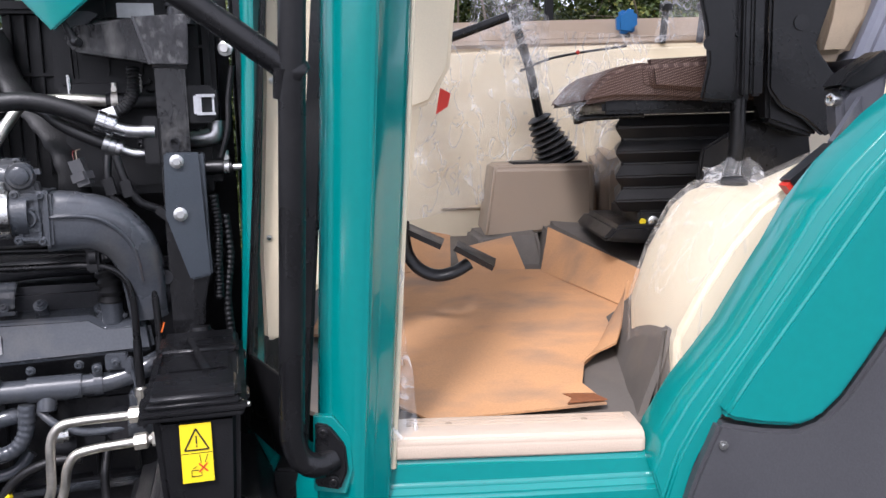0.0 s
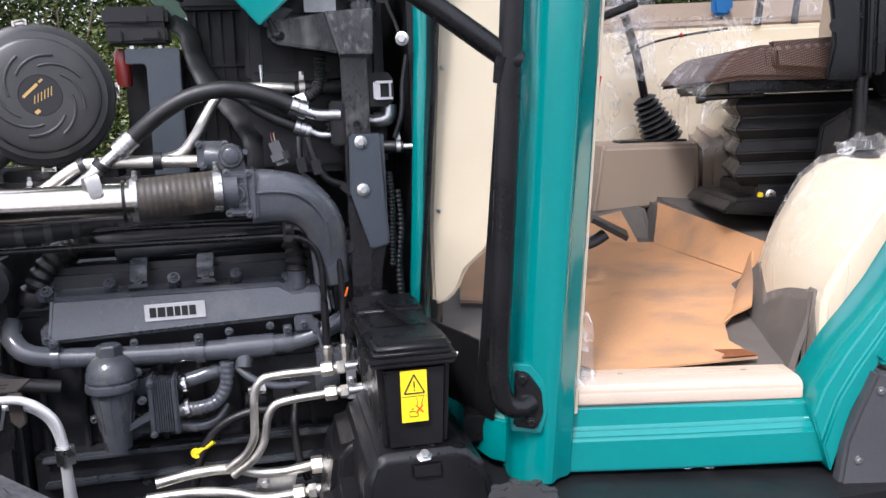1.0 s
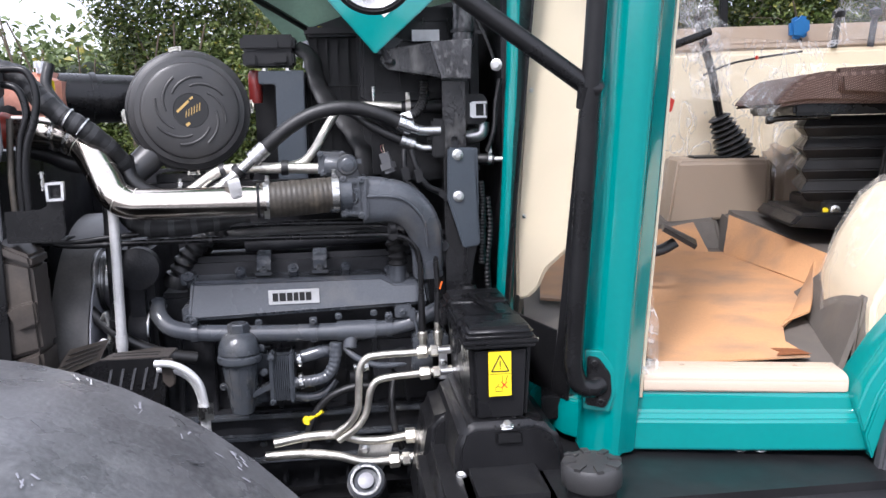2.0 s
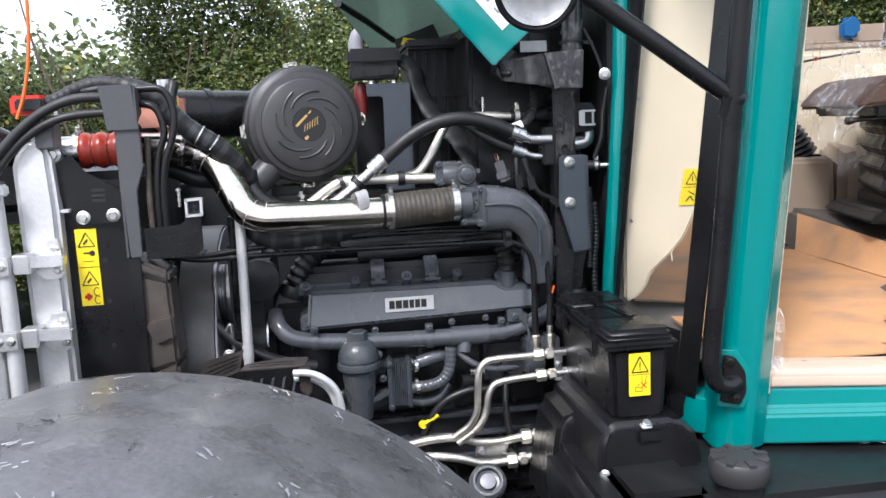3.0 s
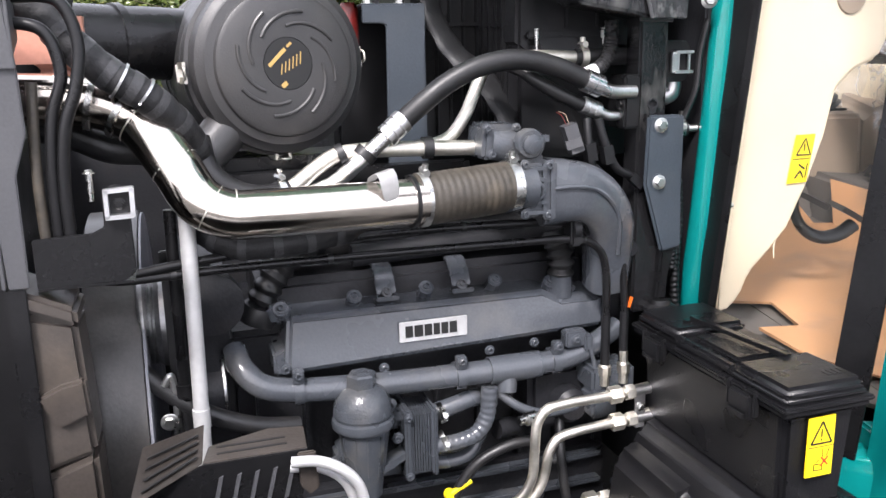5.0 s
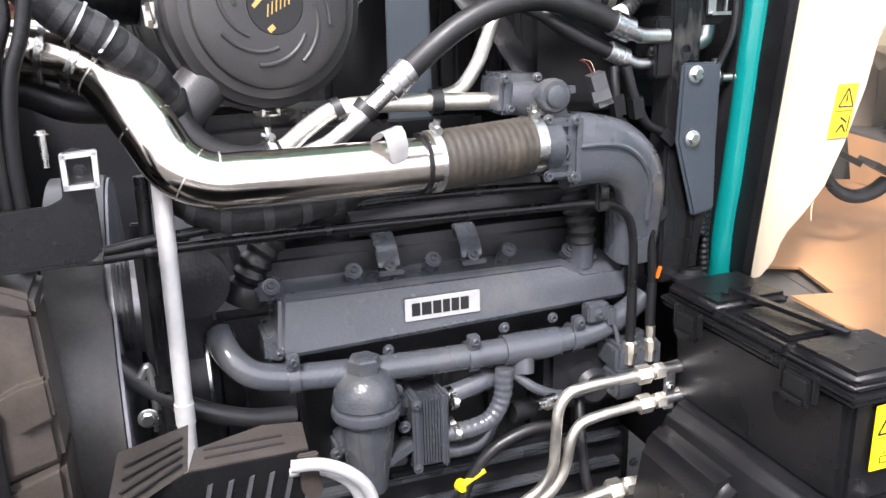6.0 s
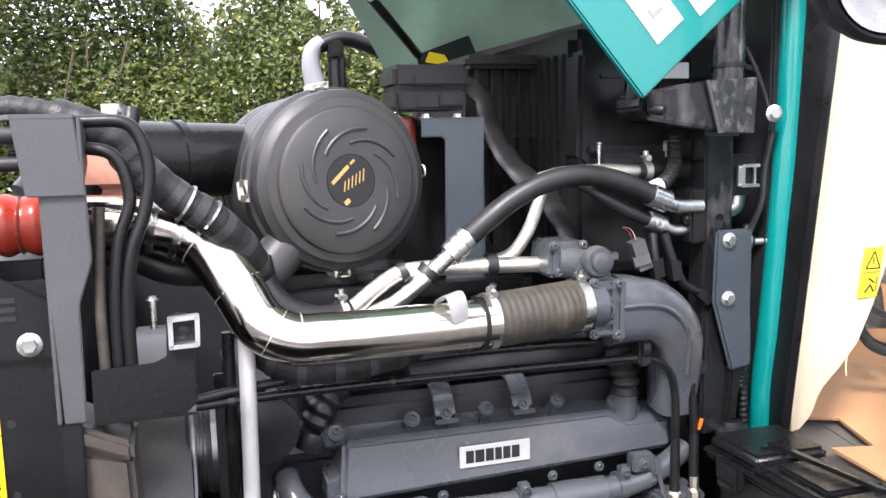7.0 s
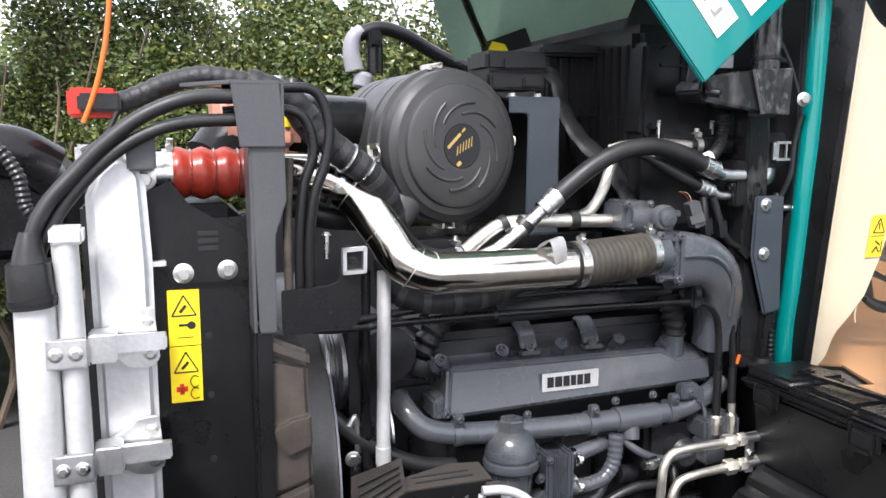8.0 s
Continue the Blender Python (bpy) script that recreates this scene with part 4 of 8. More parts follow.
        for k in (3, 5):
            d = Vector(pts[k + 1]) - Vector(pts[k - 1])
            part("clip_band", ringband(pts[k], d, 0.0062, 0.008, 0.0016), RUBBER, t)
    solo("line_clip", merge(box(-0.296, -0.274, 1.608, 1.64, 1.292, 1.342, 0.004), lathe([(0.006, 0), (0.006, 0.012), (0, 0.012)], (-0.285, 1.62, 1.34), UPZ, 10), ringband((-0.285, 1.625, 1.32), (1, 0, 0), 0.018, 0.012, 0.003)), BLACK, "black plastic clip joining two fuel lines", "clip")


fuel_pipes()


def rear_bracket():
    t = thing("mounting_bracket", "slate grey steel bracket with two zinc bolts", "bracket", (-0.115, 1.63, 1.17))
    plate = slab([(-0.151, 1.503), (-0.086, 1.502), (-0.078, 1.272), (-0.118, 1.264), (-0.155, 1.386)], 1.618, 1.628, 0.004)
    side = slab([(1.622, 1.50), (1.66, 1.50), (1.66, 1.29), (1.622, 1.275)], -0.088, -0.080, 0.002, "yz")
    part("plate", merge(plate, side), SLATE, t)
    part("foot", merge(slab([(-0.112, 1.27), (-0.084, 1.272), (-0.096, 1.215), (-0.098, 1.175), (-0.12, 1.175), (-0.116, 1.21)], 1.626, 1.65, 0.004), lathe([(0.03, 0), (0.03, 0.006), (0.02, 0.012), (0.018, 0.02), (0, 0.02)], (-0.108, 1.63, 1.155), UPZ, 24)), SATIN, t)
    for z in (1.486, 1.389):
        part("recess", lathe([(0.0155, 0), (0.0155, 0.0015), (0.013, 0.0015)], (-0.1285, 1.618, z), OUT, 22), SLATE, t)
        part("bolt", hexhead((-0.1285, 1.6172, z), OUT, 0.0085), ZINC, t, "zinc bolt with blue-green tint")
    t = thing("support_post", "black painted square post with welded arm", "post", (-0.13, 1.66, 1.1))
    part("post", merge(box(-0.158, -0.104, 1.642, 1.69, 1.15, 1.70, 0.004)), GLOSSBLACK, t)
    part("hole", merge(lathe([(0.010, 0), (0.010, 0.002), (0.007, 0.002), (0.007, 0)], (-0.131, 1.642, 1.52), OUT, 18), lathe([(0.007, 0), (0.007, 0.0012), (0, 0.0012)], (-0.131, 1.642, 1.51), OUT, 14)), DARKCAST, t)
    arm = slab([(-0.30, 1.70), (-0.296, 1.72), (-0.28, 1.727), (-0.18, 1.742), (-0.095, 1.745), (-0.098, 1.660), (-0.163, 1.662), (-0.19, 1.668), (-0.285, 1.683)], 1.61, 1.69, 0.004)
    part("arm", arm, GLOSSBLACK, t, "scuffed black welded arm")
    part("gusset", slab([(-0.184, 1.742), (-0.092, 1.747), (-0.096, 1.658), (-0.160, 1.66)], 1.602, 1.611, 0.002), SCRAPED, t, "scraped black gusset face")
    part("weld", merge(tube([(-0.184, 1.604, 1.742), (-0.172, 1.604, 1.70), (-0.160, 1.604, 1.66)], 0.0032, 6, 3), tube([(-0.16, 1.64, 1.66), (-0.10, 1.64, 1.658)], 0.004, 6, 2)), POSTGREY, t)
    part("hinge_pin", merge(lathe([(0.0085, 0), (0.0085, 0.022), (0.006, 0.026), (0, 0.026)], (-0.283, 1.607, 1.700), (0.45, -1, -0.2), 14), tube([(-0.283, 1.60, 1.703), (-0.292, 1.60, 1.722), (-0.30, 1.602, 1.742)], (0.007, 0.004), 8, 3)), BOXPL, t, "worn steel pin")
    part("strut_mount", slab([(-0.30, 1.755), (-0.305, 1.72), (-0.285, 1.715), (-0.245, 1.75), (-0.26, 1.755)], 1.64, 1.644, 0.001), POSTGREY, t)
    part("wrapped_stub", tube([(-0.105, 1.665, 1.735), (-0.103, 1.665, 1.80), (-0.10, 1.668, 1.90)], 0.026, 18), SCRAPED, t, "glossy scraped grey tube")
    part("cable_tie", merge(ringband((-0.104, 1.665, 1.768), (0, 0.1, 1), 0.026, 0.007, 0.003), bar((-0.078, 1.66, 1.768), (-0.052, 1.66, 1.765), 0.01, 0.008)), BLACK, t)
    part("latch_plate", merge(slab([(-0.104, 1.555), (-0.104, 1.625), (-0.06, 1.625), (-0.05, 1.61), (-0.05, 1.57), (-0.062, 1.555)], 1.655, 1.66, 0.002)), SATIN, t)
    catch = merge(bar((-0.088, 1.648, 1.605), (-0.054, 1.648, 1.605), 0.014, 0.005), bar((-0.088, 1.648, 1.572), (-0.054, 1.648, 1.572), 0.014, 0.005), bar((-0.086, 1.648, 1.572), (-0.086, 1.648, 1.605), 0.014, 0.005), bar((-0.058, 1.65, 1.575), (-0.058, 1.65, 1.602), 0.004, 0.004))
    part("catch", catch, ALU, t, "bright metal square catch")
    t = thing("cab_hose", "black hose with clamp entering cab wall", "hose", (-0.06, 1.68, 1.455))
    part("hose", tube([(-0.09, 1.70, 1.47), (-0.03, 1.69, 1.47)], 0.014, 14), RUBBER, t)
    part("hose_clamp", clamp((-0.04, 1.692, 1.47), (1, -0.1, 0), 0.0145, 0.009), ZINC, t)
    part("nipple", tube([(-0.03, 1.69, 1.47), (-0.005, 1.685, 1.47)], 0.007, 10), ZINC, t)
    for i, (pts, r) in enumerate((([(-0.07, 1.66, 1.42), (-0.065, 1.665, 1.36), (-0.068, 1.66, 1.30), (-0.07, 1.66, 1.22)], 0.0085), ([(-0.05, 1.68, 1.38), (-0.045, 1.68, 1.30), (-0.055, 1.67, 1.22), (-0.05, 1.67, 1.12)], 0.0075))):
        solo("wiring_conduit", tube(pts, r, 10, 8, ribs=26, depth=0.0016), RUBBER, "black corrugated conduit hanging behind bracket", "cable")
    t = thing("plug_connector", "grey electrical plug with red and white wires", "connector", (-0.29, 1.63, 1.45))
    part("plug", merge(bar((-0.300, 1.62, 1.495), (-0.285, 1.618, 1.45), 0.026, 0.022, 0.003), bar((-0.292, 1.617, 1.472), (-0.288, 1.615, 1.458), 0.03, 0.026, 0.002)), POSTGREY, t)
    part("wire", tube([(-0.303, 1.62, 1.495), (-0.306, 1.63, 1.508), (-0.302, 1.66, 1.512)], 0.0006, 6), DKRED, t, "red wire")
    part("wire", tube([(-0.298, 1.62, 1.495), (-0.30, 1.63, 1.51), (-0.298, 1.66, 1.513)], 0.0006, 6), TAUPE, t, "pale wire")
    for pts in ([(-0.25, 1.65, 1.50), (-0.252, 1.64, 1.46), (-0.245, 1.64, 1.42)], [(-0.235, 1.64, 1.50), (-0.222, 1.635, 1.455), (-0.20, 1.635, 1.415), (-0.17, 1.64, 1.40)]):
        solo("wiring_loom", merge(tube(pts, 0.0075, 10), bar(pts[-1], (pts[-1][0] + 0.02, pts[-1][1], pts[-1][2] - 0.018), 0.016, 0.016, 0.003), bar(pts[1], (pts[1][0] + 0.006, pts[1][1], pts[1][2] - 0.03), 0.018, 0.018, 0.003)), BLACK, "black taped wiring loom with connectors", "cable")


rear_bracket()


def bay_boxes():
    t = thing("equipment_bracket", "slate grey folded steel bracket with two bolts", "bracket", (-0.53, 1.82, 1.44))
    part("plate", merge(slab([(-0.592, 1.695), (-0.481, 1.694), (-0.487, 1.40), (-0.555, 1.40), (-0.551, 1.66), (-0.558, 1.664), (-0.592, 1.664)], 1.808, 1.813, 0.002), box(-0.592, -0.481, 1.808, 1.90, 1.691, 1.696, 0.002), slab([(1.81, 1.69), (1.90, 1.69), (1.90, 1.42), (1.81, 1.42)], -0.487, -0.482, 0.001, "yz")), SLATE, t)
    for x in (-0.577, -0.52):
        part("bolt", hexhead((x, 1.83, 1.696), UPZ, 0.008), ZINC, t)
    t = thing("fuse_box", "black plastic fuse box on slate bracket", "fuse box", (-0.57, 1.87, 1.705))
    part("body", merge(box(-0.63, -0.505, 1.83, 1.93, 1.71, 1.745, 0.005), box(-0.625, -0.595, 1.82, 1.84, 1.71, 1.735, 0.003), box(-0.555, -0.52, 1.82, 1.84, 1.715, 1.735, 0.003)), BLACK, t)
    part("lid", merge(box(-0.634, -0.501, 1.825, 1.935, 1.745, 1.785, 0.008), box(-0.60, -0.54, 1.82, 1.83, 1.75, 1.77, 0.003)), BLACK, t)
    solo("red_canister", lathe([(0.016, 0), (0.017, 0.01), (0.017, 0.07), (0.012, 0.08), (0, 0.08)], (-0.605, 1.86, 1.62), UPZ, 20), DKRED, "dark red canister behind the air cleaner", "canister")
    t = thing("climate_unit", "large black ribbed plastic climate unit housing", "climate unit", (-0.25, 2.0, 1.45))
    body = merge(box(-0.47, -0.33, 1.93, 2.2, 1.42, 1.80, 0.012), box(-0.34, -0.05, 1.76, 2.2, 1.42, 1.84, 0.018))
    part("housing", body, BLACK, t)
    # black box added as backing, so the gap beside the air cleaner stays dark
    part("dark_backing", box(-0.62, -0.472, 1.96, 2.2, 1.42, 1.70, 0.012), BLACK, t)
    for i in range(5):
        x = -0.455 + i * 0.027
        part("rib", box(x, x + 0.006, 1.915, 1.935, 1.46, 1.785, 0.002), BLACK, t)
    for i in range(5):
        y = 1.785 + i * 0.032
        part("rib", box(-0.348, -0.338, y, y + 0.008, 1.46, 1.80, 0.002), BLACK, t)
    part("rib", box(-0.345, -0.338, 1.77, 1.93, 1.655, 1.662, 0.001), BLACK, t)
    part("rib", box(-0.46, -0.33, 1.912, 1.93, 1.66, 1.667, 0.001), BLACK, t)
    part("lid", merge(box(-0.48, -0.33, 1.90, 2.2, 1.785, 1.81, 0.008), slab([(-0.34, 1.80), (-0.345, 1.62), (-0.325, 1.60), (-0.30, 1.62), (-0.305, 1.78), (-0.29, 1.805)], 1.73, 1.80, 0.008)), BLACK, t)
    part("flange", merge(box(-0.33, -0.17, 1.715, 1.77, 1.632, 1.643, 0.003), box(-0.32, -0.18, 1.70, 1.78, 1.60, 1.632, 0.01)), BLACK, t)
    for x in (-0.315, -0.19):
        part("screw", merge(hexhead((x, 1.712, 1.645), UPZ, 0.0045, False), tube([(x, 1.713, 1.61), (x, 1.713, 1.645)], 0.004, 8, 1)), ZINC, t)
    part("blower_scroll", slab([(-0.335, 1.60), (-0.33, 1.76), (-0.315, 1.80), (-0.28, 1.82), (-0.06, 1.82), (-0.06, 1.60)], 1.742, 1.80, 0.02, seg=3), BLACK, t)
    for z in (1.70, 1.755):
        part("rib", box(-0.30, -0.07, 1.735, 1.745, z, z + 0.006, 0.002), BLACK, t)
    for x in (-0.25, -0.19, -0.13):
        part("rib", box(x, x + 0.006, 1.735, 1.745, 1.65, 1.81, 0.002), BLACK, t)
    part("info_sticker", box(-0.22, -0.155, 1.70, 1.7015, 1.752, 1.778, 0), WHITEALU, t, "small silver data sticker")
    solo("taped_loom", tube([(-0.50, 1.87, 1.76), (-0.465, 1.86, 1.73), (-0.452, 1.85, 1.67), (-0.42, 1.83, 1.61), (-0.375, 1.80, 1.56), (-0.335, 1.78, 1.49), (-0.325, 1.775, 1.42)], (0.020, 0.034), 16, oval=0.4, ribs=9, depth=0.003), CLOTH, "black cloth-wrapped wiring loom hanging beside the climate unit", "cable")
    # black bulkhead and frame behind everything
    solo("bulkhead", merge(box(-0.012, 0.012, 1.672, 2.6, 0.7, 2.4, 0.004)), DARKCAST, "dark steel bulkhead before the cab", "bulkhead", kind="structure")
    # backing sheets added to keep the depth of the bay dark between its parts
    solo("far_side_backing", merge(box(-1.4, -0.02, 2.30, 2.34, 0.5, 1.44, 0.004), box(-0.45, -0.02, 2.36, 2.40, 1.40, 2.1, 0.004)), DARKCAST, "dark backing sheets added behind the engine bay", "panel", kind="structure")
    solo("chassis_beam", merge(box(-1.5, 0.1, 1.62, 1.72, 0.42, 0.66, 0.01), box(-1.5, 0.1, 2.1, 2.2, 0.42, 0.66, 0.01), box(-1.0, 0.05, 1.6, 2.2, 0.40, 0.44, 0.005)), SATIN, "black steel chassis beams under the engine", "chassis", kind="structure")
    t = thing("gauge_hose", "thin black cable looped on the cab wall", "cable", (-0.03, 1.66, 1.5))
    part("cable", tube([(-0.075, 1.66, 1.80), (-0.058, 1.655, 1.765), (-0.040, 1.652, 1.72), (-0.032, 1.648, 1.692)], 0.004, 8), RUBBER, t)
    part("cable", tube([(-0.02, 1.655, 1.66), (-0.03, 1.66, 1.60), (-0.035, 1.66, 1.54), (-0.05, 1.67, 1.49)], 0.0055, 8), RUBBER, t)
    part("bolt", hexhead((-0.030, 1.640, 1.690), (-0.3, -1, 0), 0.0095), ZINC, t)


bay_boxes()


def battery_box():
    t = thing("tool_box", "black plastic lidded box with yellow warning sticker", "storage box", (-0.105, 1.41, 0.975))
    x0, x1, y0, y1 = -0.178, -0.036, 1.222, 1.60
    body = box(x0 + 0.012, x1 - 0.006, y0 + 0.008, y1 - 0.01, 0.975, 1.135, 0.012, 3)
    for v in body.verts:
        if v.co.z < 1.05:
            v.co.x = -0.105 + (v.co.x + 0.105) * 0.88
            v.co.y = 1.41 + (v.co.y - 1.41) * 0.965
    part("body", body, BOXPL, t)
    lid = part("lid", merge(box(x0, x1, y0 - 0.006, y1, 1.131, 1.141, 0.003), box(x0 - 0.004, x1 + 0.004, y0 - 0.011, y1 + 0.004, 1.140, 1.148, 0.003), box(x0 + 0.003, x1 - 0.003, y0 - 0.004, y1 - 0.003, 1.146, 1.158, 0.005, 3), box(x0 + 0.003, x1 - 0.003, y1 - 0.125, y1 - 0.003, 1.15, 1.173, 0.009, 3), box(x0 + 0.004, x1 - 0.003, y0 - 0.003, 1.338, 1.15, 1.171, 0.010, 3), box(x0 + 0.002, x0 + 0.016, 1.335, 1.48, 1.15, 1.164, 0.004)), BOXPL, t)
    part("raised_panel", box(x0 + 0.026, x1 - 0.018, 1.352, 1.462, 1.155, 1.1665, 0.004), BOXPL, lid)
    part("strap", merge(bar((-0.122, 1.512, 1.1775), (-0.090, 1.318, 1.1735), 0.010, 0.007, 0.003), bar((-0.14, 1.505, 1.174), (-0.085, 1.517, 1.174), 0.01, 0.006)), SATIN, lid)
    part("embossed_mark", merge(*[box(-0.085 + i * 0.009, -0.080 + i * 0.009, 1.245, 1.262, 1.1705, 1.1718, 0) for i in range(4)]), SATIN, lid)
    for y in (1.30, 1.53):
        part("latch", merge(box(x0 - 0.010, x0 + 0.001, y - 0.024, y + 0.024, 1.104, 1.142, 0.004), box(x0 - 0.014, x0 - 0.008, y - 0.020, y + 0.020, 1.104, 1.116, 0.003), box(x0 - 0.007, x0 + 0.002, y - 0.032, y - 0.026, 1.112, 1.15, 0.002), box(x0 - 0.007, x0 + 0.002, y + 0.026, y + 0.032, 1.112, 1.15, 0.002)), BLACK, t)
        part("hinge", merge(tube([(x1 + 0.004, y - 0.02, 1.138), (x1 + 0.004, y + 0.02, 1.138)], 0.005, 10)), SATIN, t)
    part("hinge_pin", merge(lathe([(0.004, 0), (0.004, 0.006), (0, 0.006)], (x1 + 0.003, 1.24, 1.139), (1, -0.3, 0), 10)), ZINC, t)
    st = part("warning_sticker", box(-0.129, -0.0845, 1.2245, 1.2272, 1.033, 1.122, 0.0006), YELLOW, t, "yellow warning sticker")
    y = 1.2238
    tri = [(-0.1235, 1.083), (-0.0895, 1.083), (-0.1065, 1.115)]
    for i in range(3):
        a, b = tri[i], tri[(i + 1) % 3]
        part("sign_stroke", bar((a[0], y, a[1]), (b[0], y, b[1]), 0.0008, 0.0022, 0), INK, st)
    part("sign_stroke", box(-0.1075, -0.1055, y, y + 0.0006, 1.092, 1.104, 0), INK, st)
    part("sign_stroke", box(-0.1075, -0.1055, y, y + 0.0006, 1.087, 1.0895, 0), INK, st)
    part("sign_rule", box(-0.128, -0.0855, y, y + 0.0006, 1.0775, 1.0782, 0), INK, st)
    part("cross_stroke", bar((-0.105, y, 1.049), (-0.093, y, 1.062), 0.0008, 0.002, 0), REDINK, st)
    part("cross_stroke", bar((-0.105, y, 1.062), (-0.093, y, 1.049), 0.0008, 0.002, 0), REDINK, st)
    for a, b in (((-0.116, 1.043), (-0.102, 1.043)), ((-0.116, 1.043), (-0.116, 1.052)), ((-0.116, 1.052), (-0.106, 1.052)), ((-0.102, 1.043), (-0.102, 1.049)), ((-0.103, 1.075), (-0.102, 1.062)), ((-0.092, 1.075), (-0.096, 1.063)), ((-0.113, 1.055), (-0.108, 1.058))):
        part("sign_stroke", bar((a[0], y, a[1]), (b[0], y, b[1]), 0.0006, 0.0009, 0), INK, st)
    # moulded tank that the box stands on
    t = thing("plastic_tank", "black moulded plastic tank with recessed bolt", "tank", (-0.1, 1.38, 0.72))
    prof = [(-0.205, 0.72), (-0.20, 0.94), (-0.185, 0.975), (-0.16, 0.983), (-0.035, 0.983), (-0.005, 0.968), (0.013, 0.94), (0.022, 0.86), (0.024, 0.72)]
    tank = slab(prof, 1.20, 1.57, 0.014, seg=3)
    for v in tank.verts:
        if v.co.y < 1.3 and v.co.z > 0.95:
            v.co.y += (v.co.z - 0.95) * 0.35
    part("shell", merge(tank, slab([(-0.27, 0.72), (-0.235, 0.93), (-0.205, 0.955), (-0.17, 0.958), (-0.17, 0.72)], 1.37, 1.565, 0.022, seg=3)), BOXPL, t)
    part("recess", merge(lathe([(0.026, -0.002), (0.026, 0.004), (0.022, 0.004), (0.02, -0.001), (0, -0.001)], (-0.095, 1.225, 0.972), (0, -0.55, 0.85), 26), box(-0.12, -0.07, 1.196, 1.202, 0.945, 0.97, 0.006)), SATIN, t)
    part("bolt", hexhead((-0.095, 1.222, 0.973), (0, -0.5, 0.85), 0.009), ZINC, t)
    part("bolt", hexhead((-0.19, 1.20, 0.885), (-0.4, -1, 0.1), 0.007), ZINC, t)
    t = thing("fuel_tank", "black plastic fuel tank below the door sill", "fuel tank", (0.1, 1.2, 0.45))
    part("shell", merge(box(-0.26, 0.72, 1.02, 1.42, 0.42, 0.885, 0.03, 3), box(-0.19, -0.03, 1.06, 1.30, 0.86, 0.90, 0.015)), BLACK, t)
    cap = part("filler_cap", lathe([(0.052, 0.0), (0.055, 0.004), (0.056, 0.036), (0.052, 0.043), (0.044, 0.045), (0.018, 0.046), (0, 0.046)], (0.034, 1.085, 0.905), UPZ, 48), CLEANER, t, "dusty grey ribbed filler cap")
    for k in range(8):
        a = 2 * math.pi * k / 8
        part("grip_rib", bar((0.034 + 0.030 * math.cos(a), 1.085 + 0.030 * math.sin(a), 0.951), (0.034 + 0.054 * math.cos(a), 1.085 + 0.054 * math.sin(a), 0.949), 0.013, 0.006, 0.002), CLEANER, cap)
    part("filler_neck", lathe([(0.045, 0), (0.045, 0.06), (0, 0.06)], (0.034, 1.085, 0.85), UPZ, 28), BLACK, t)


battery_box()


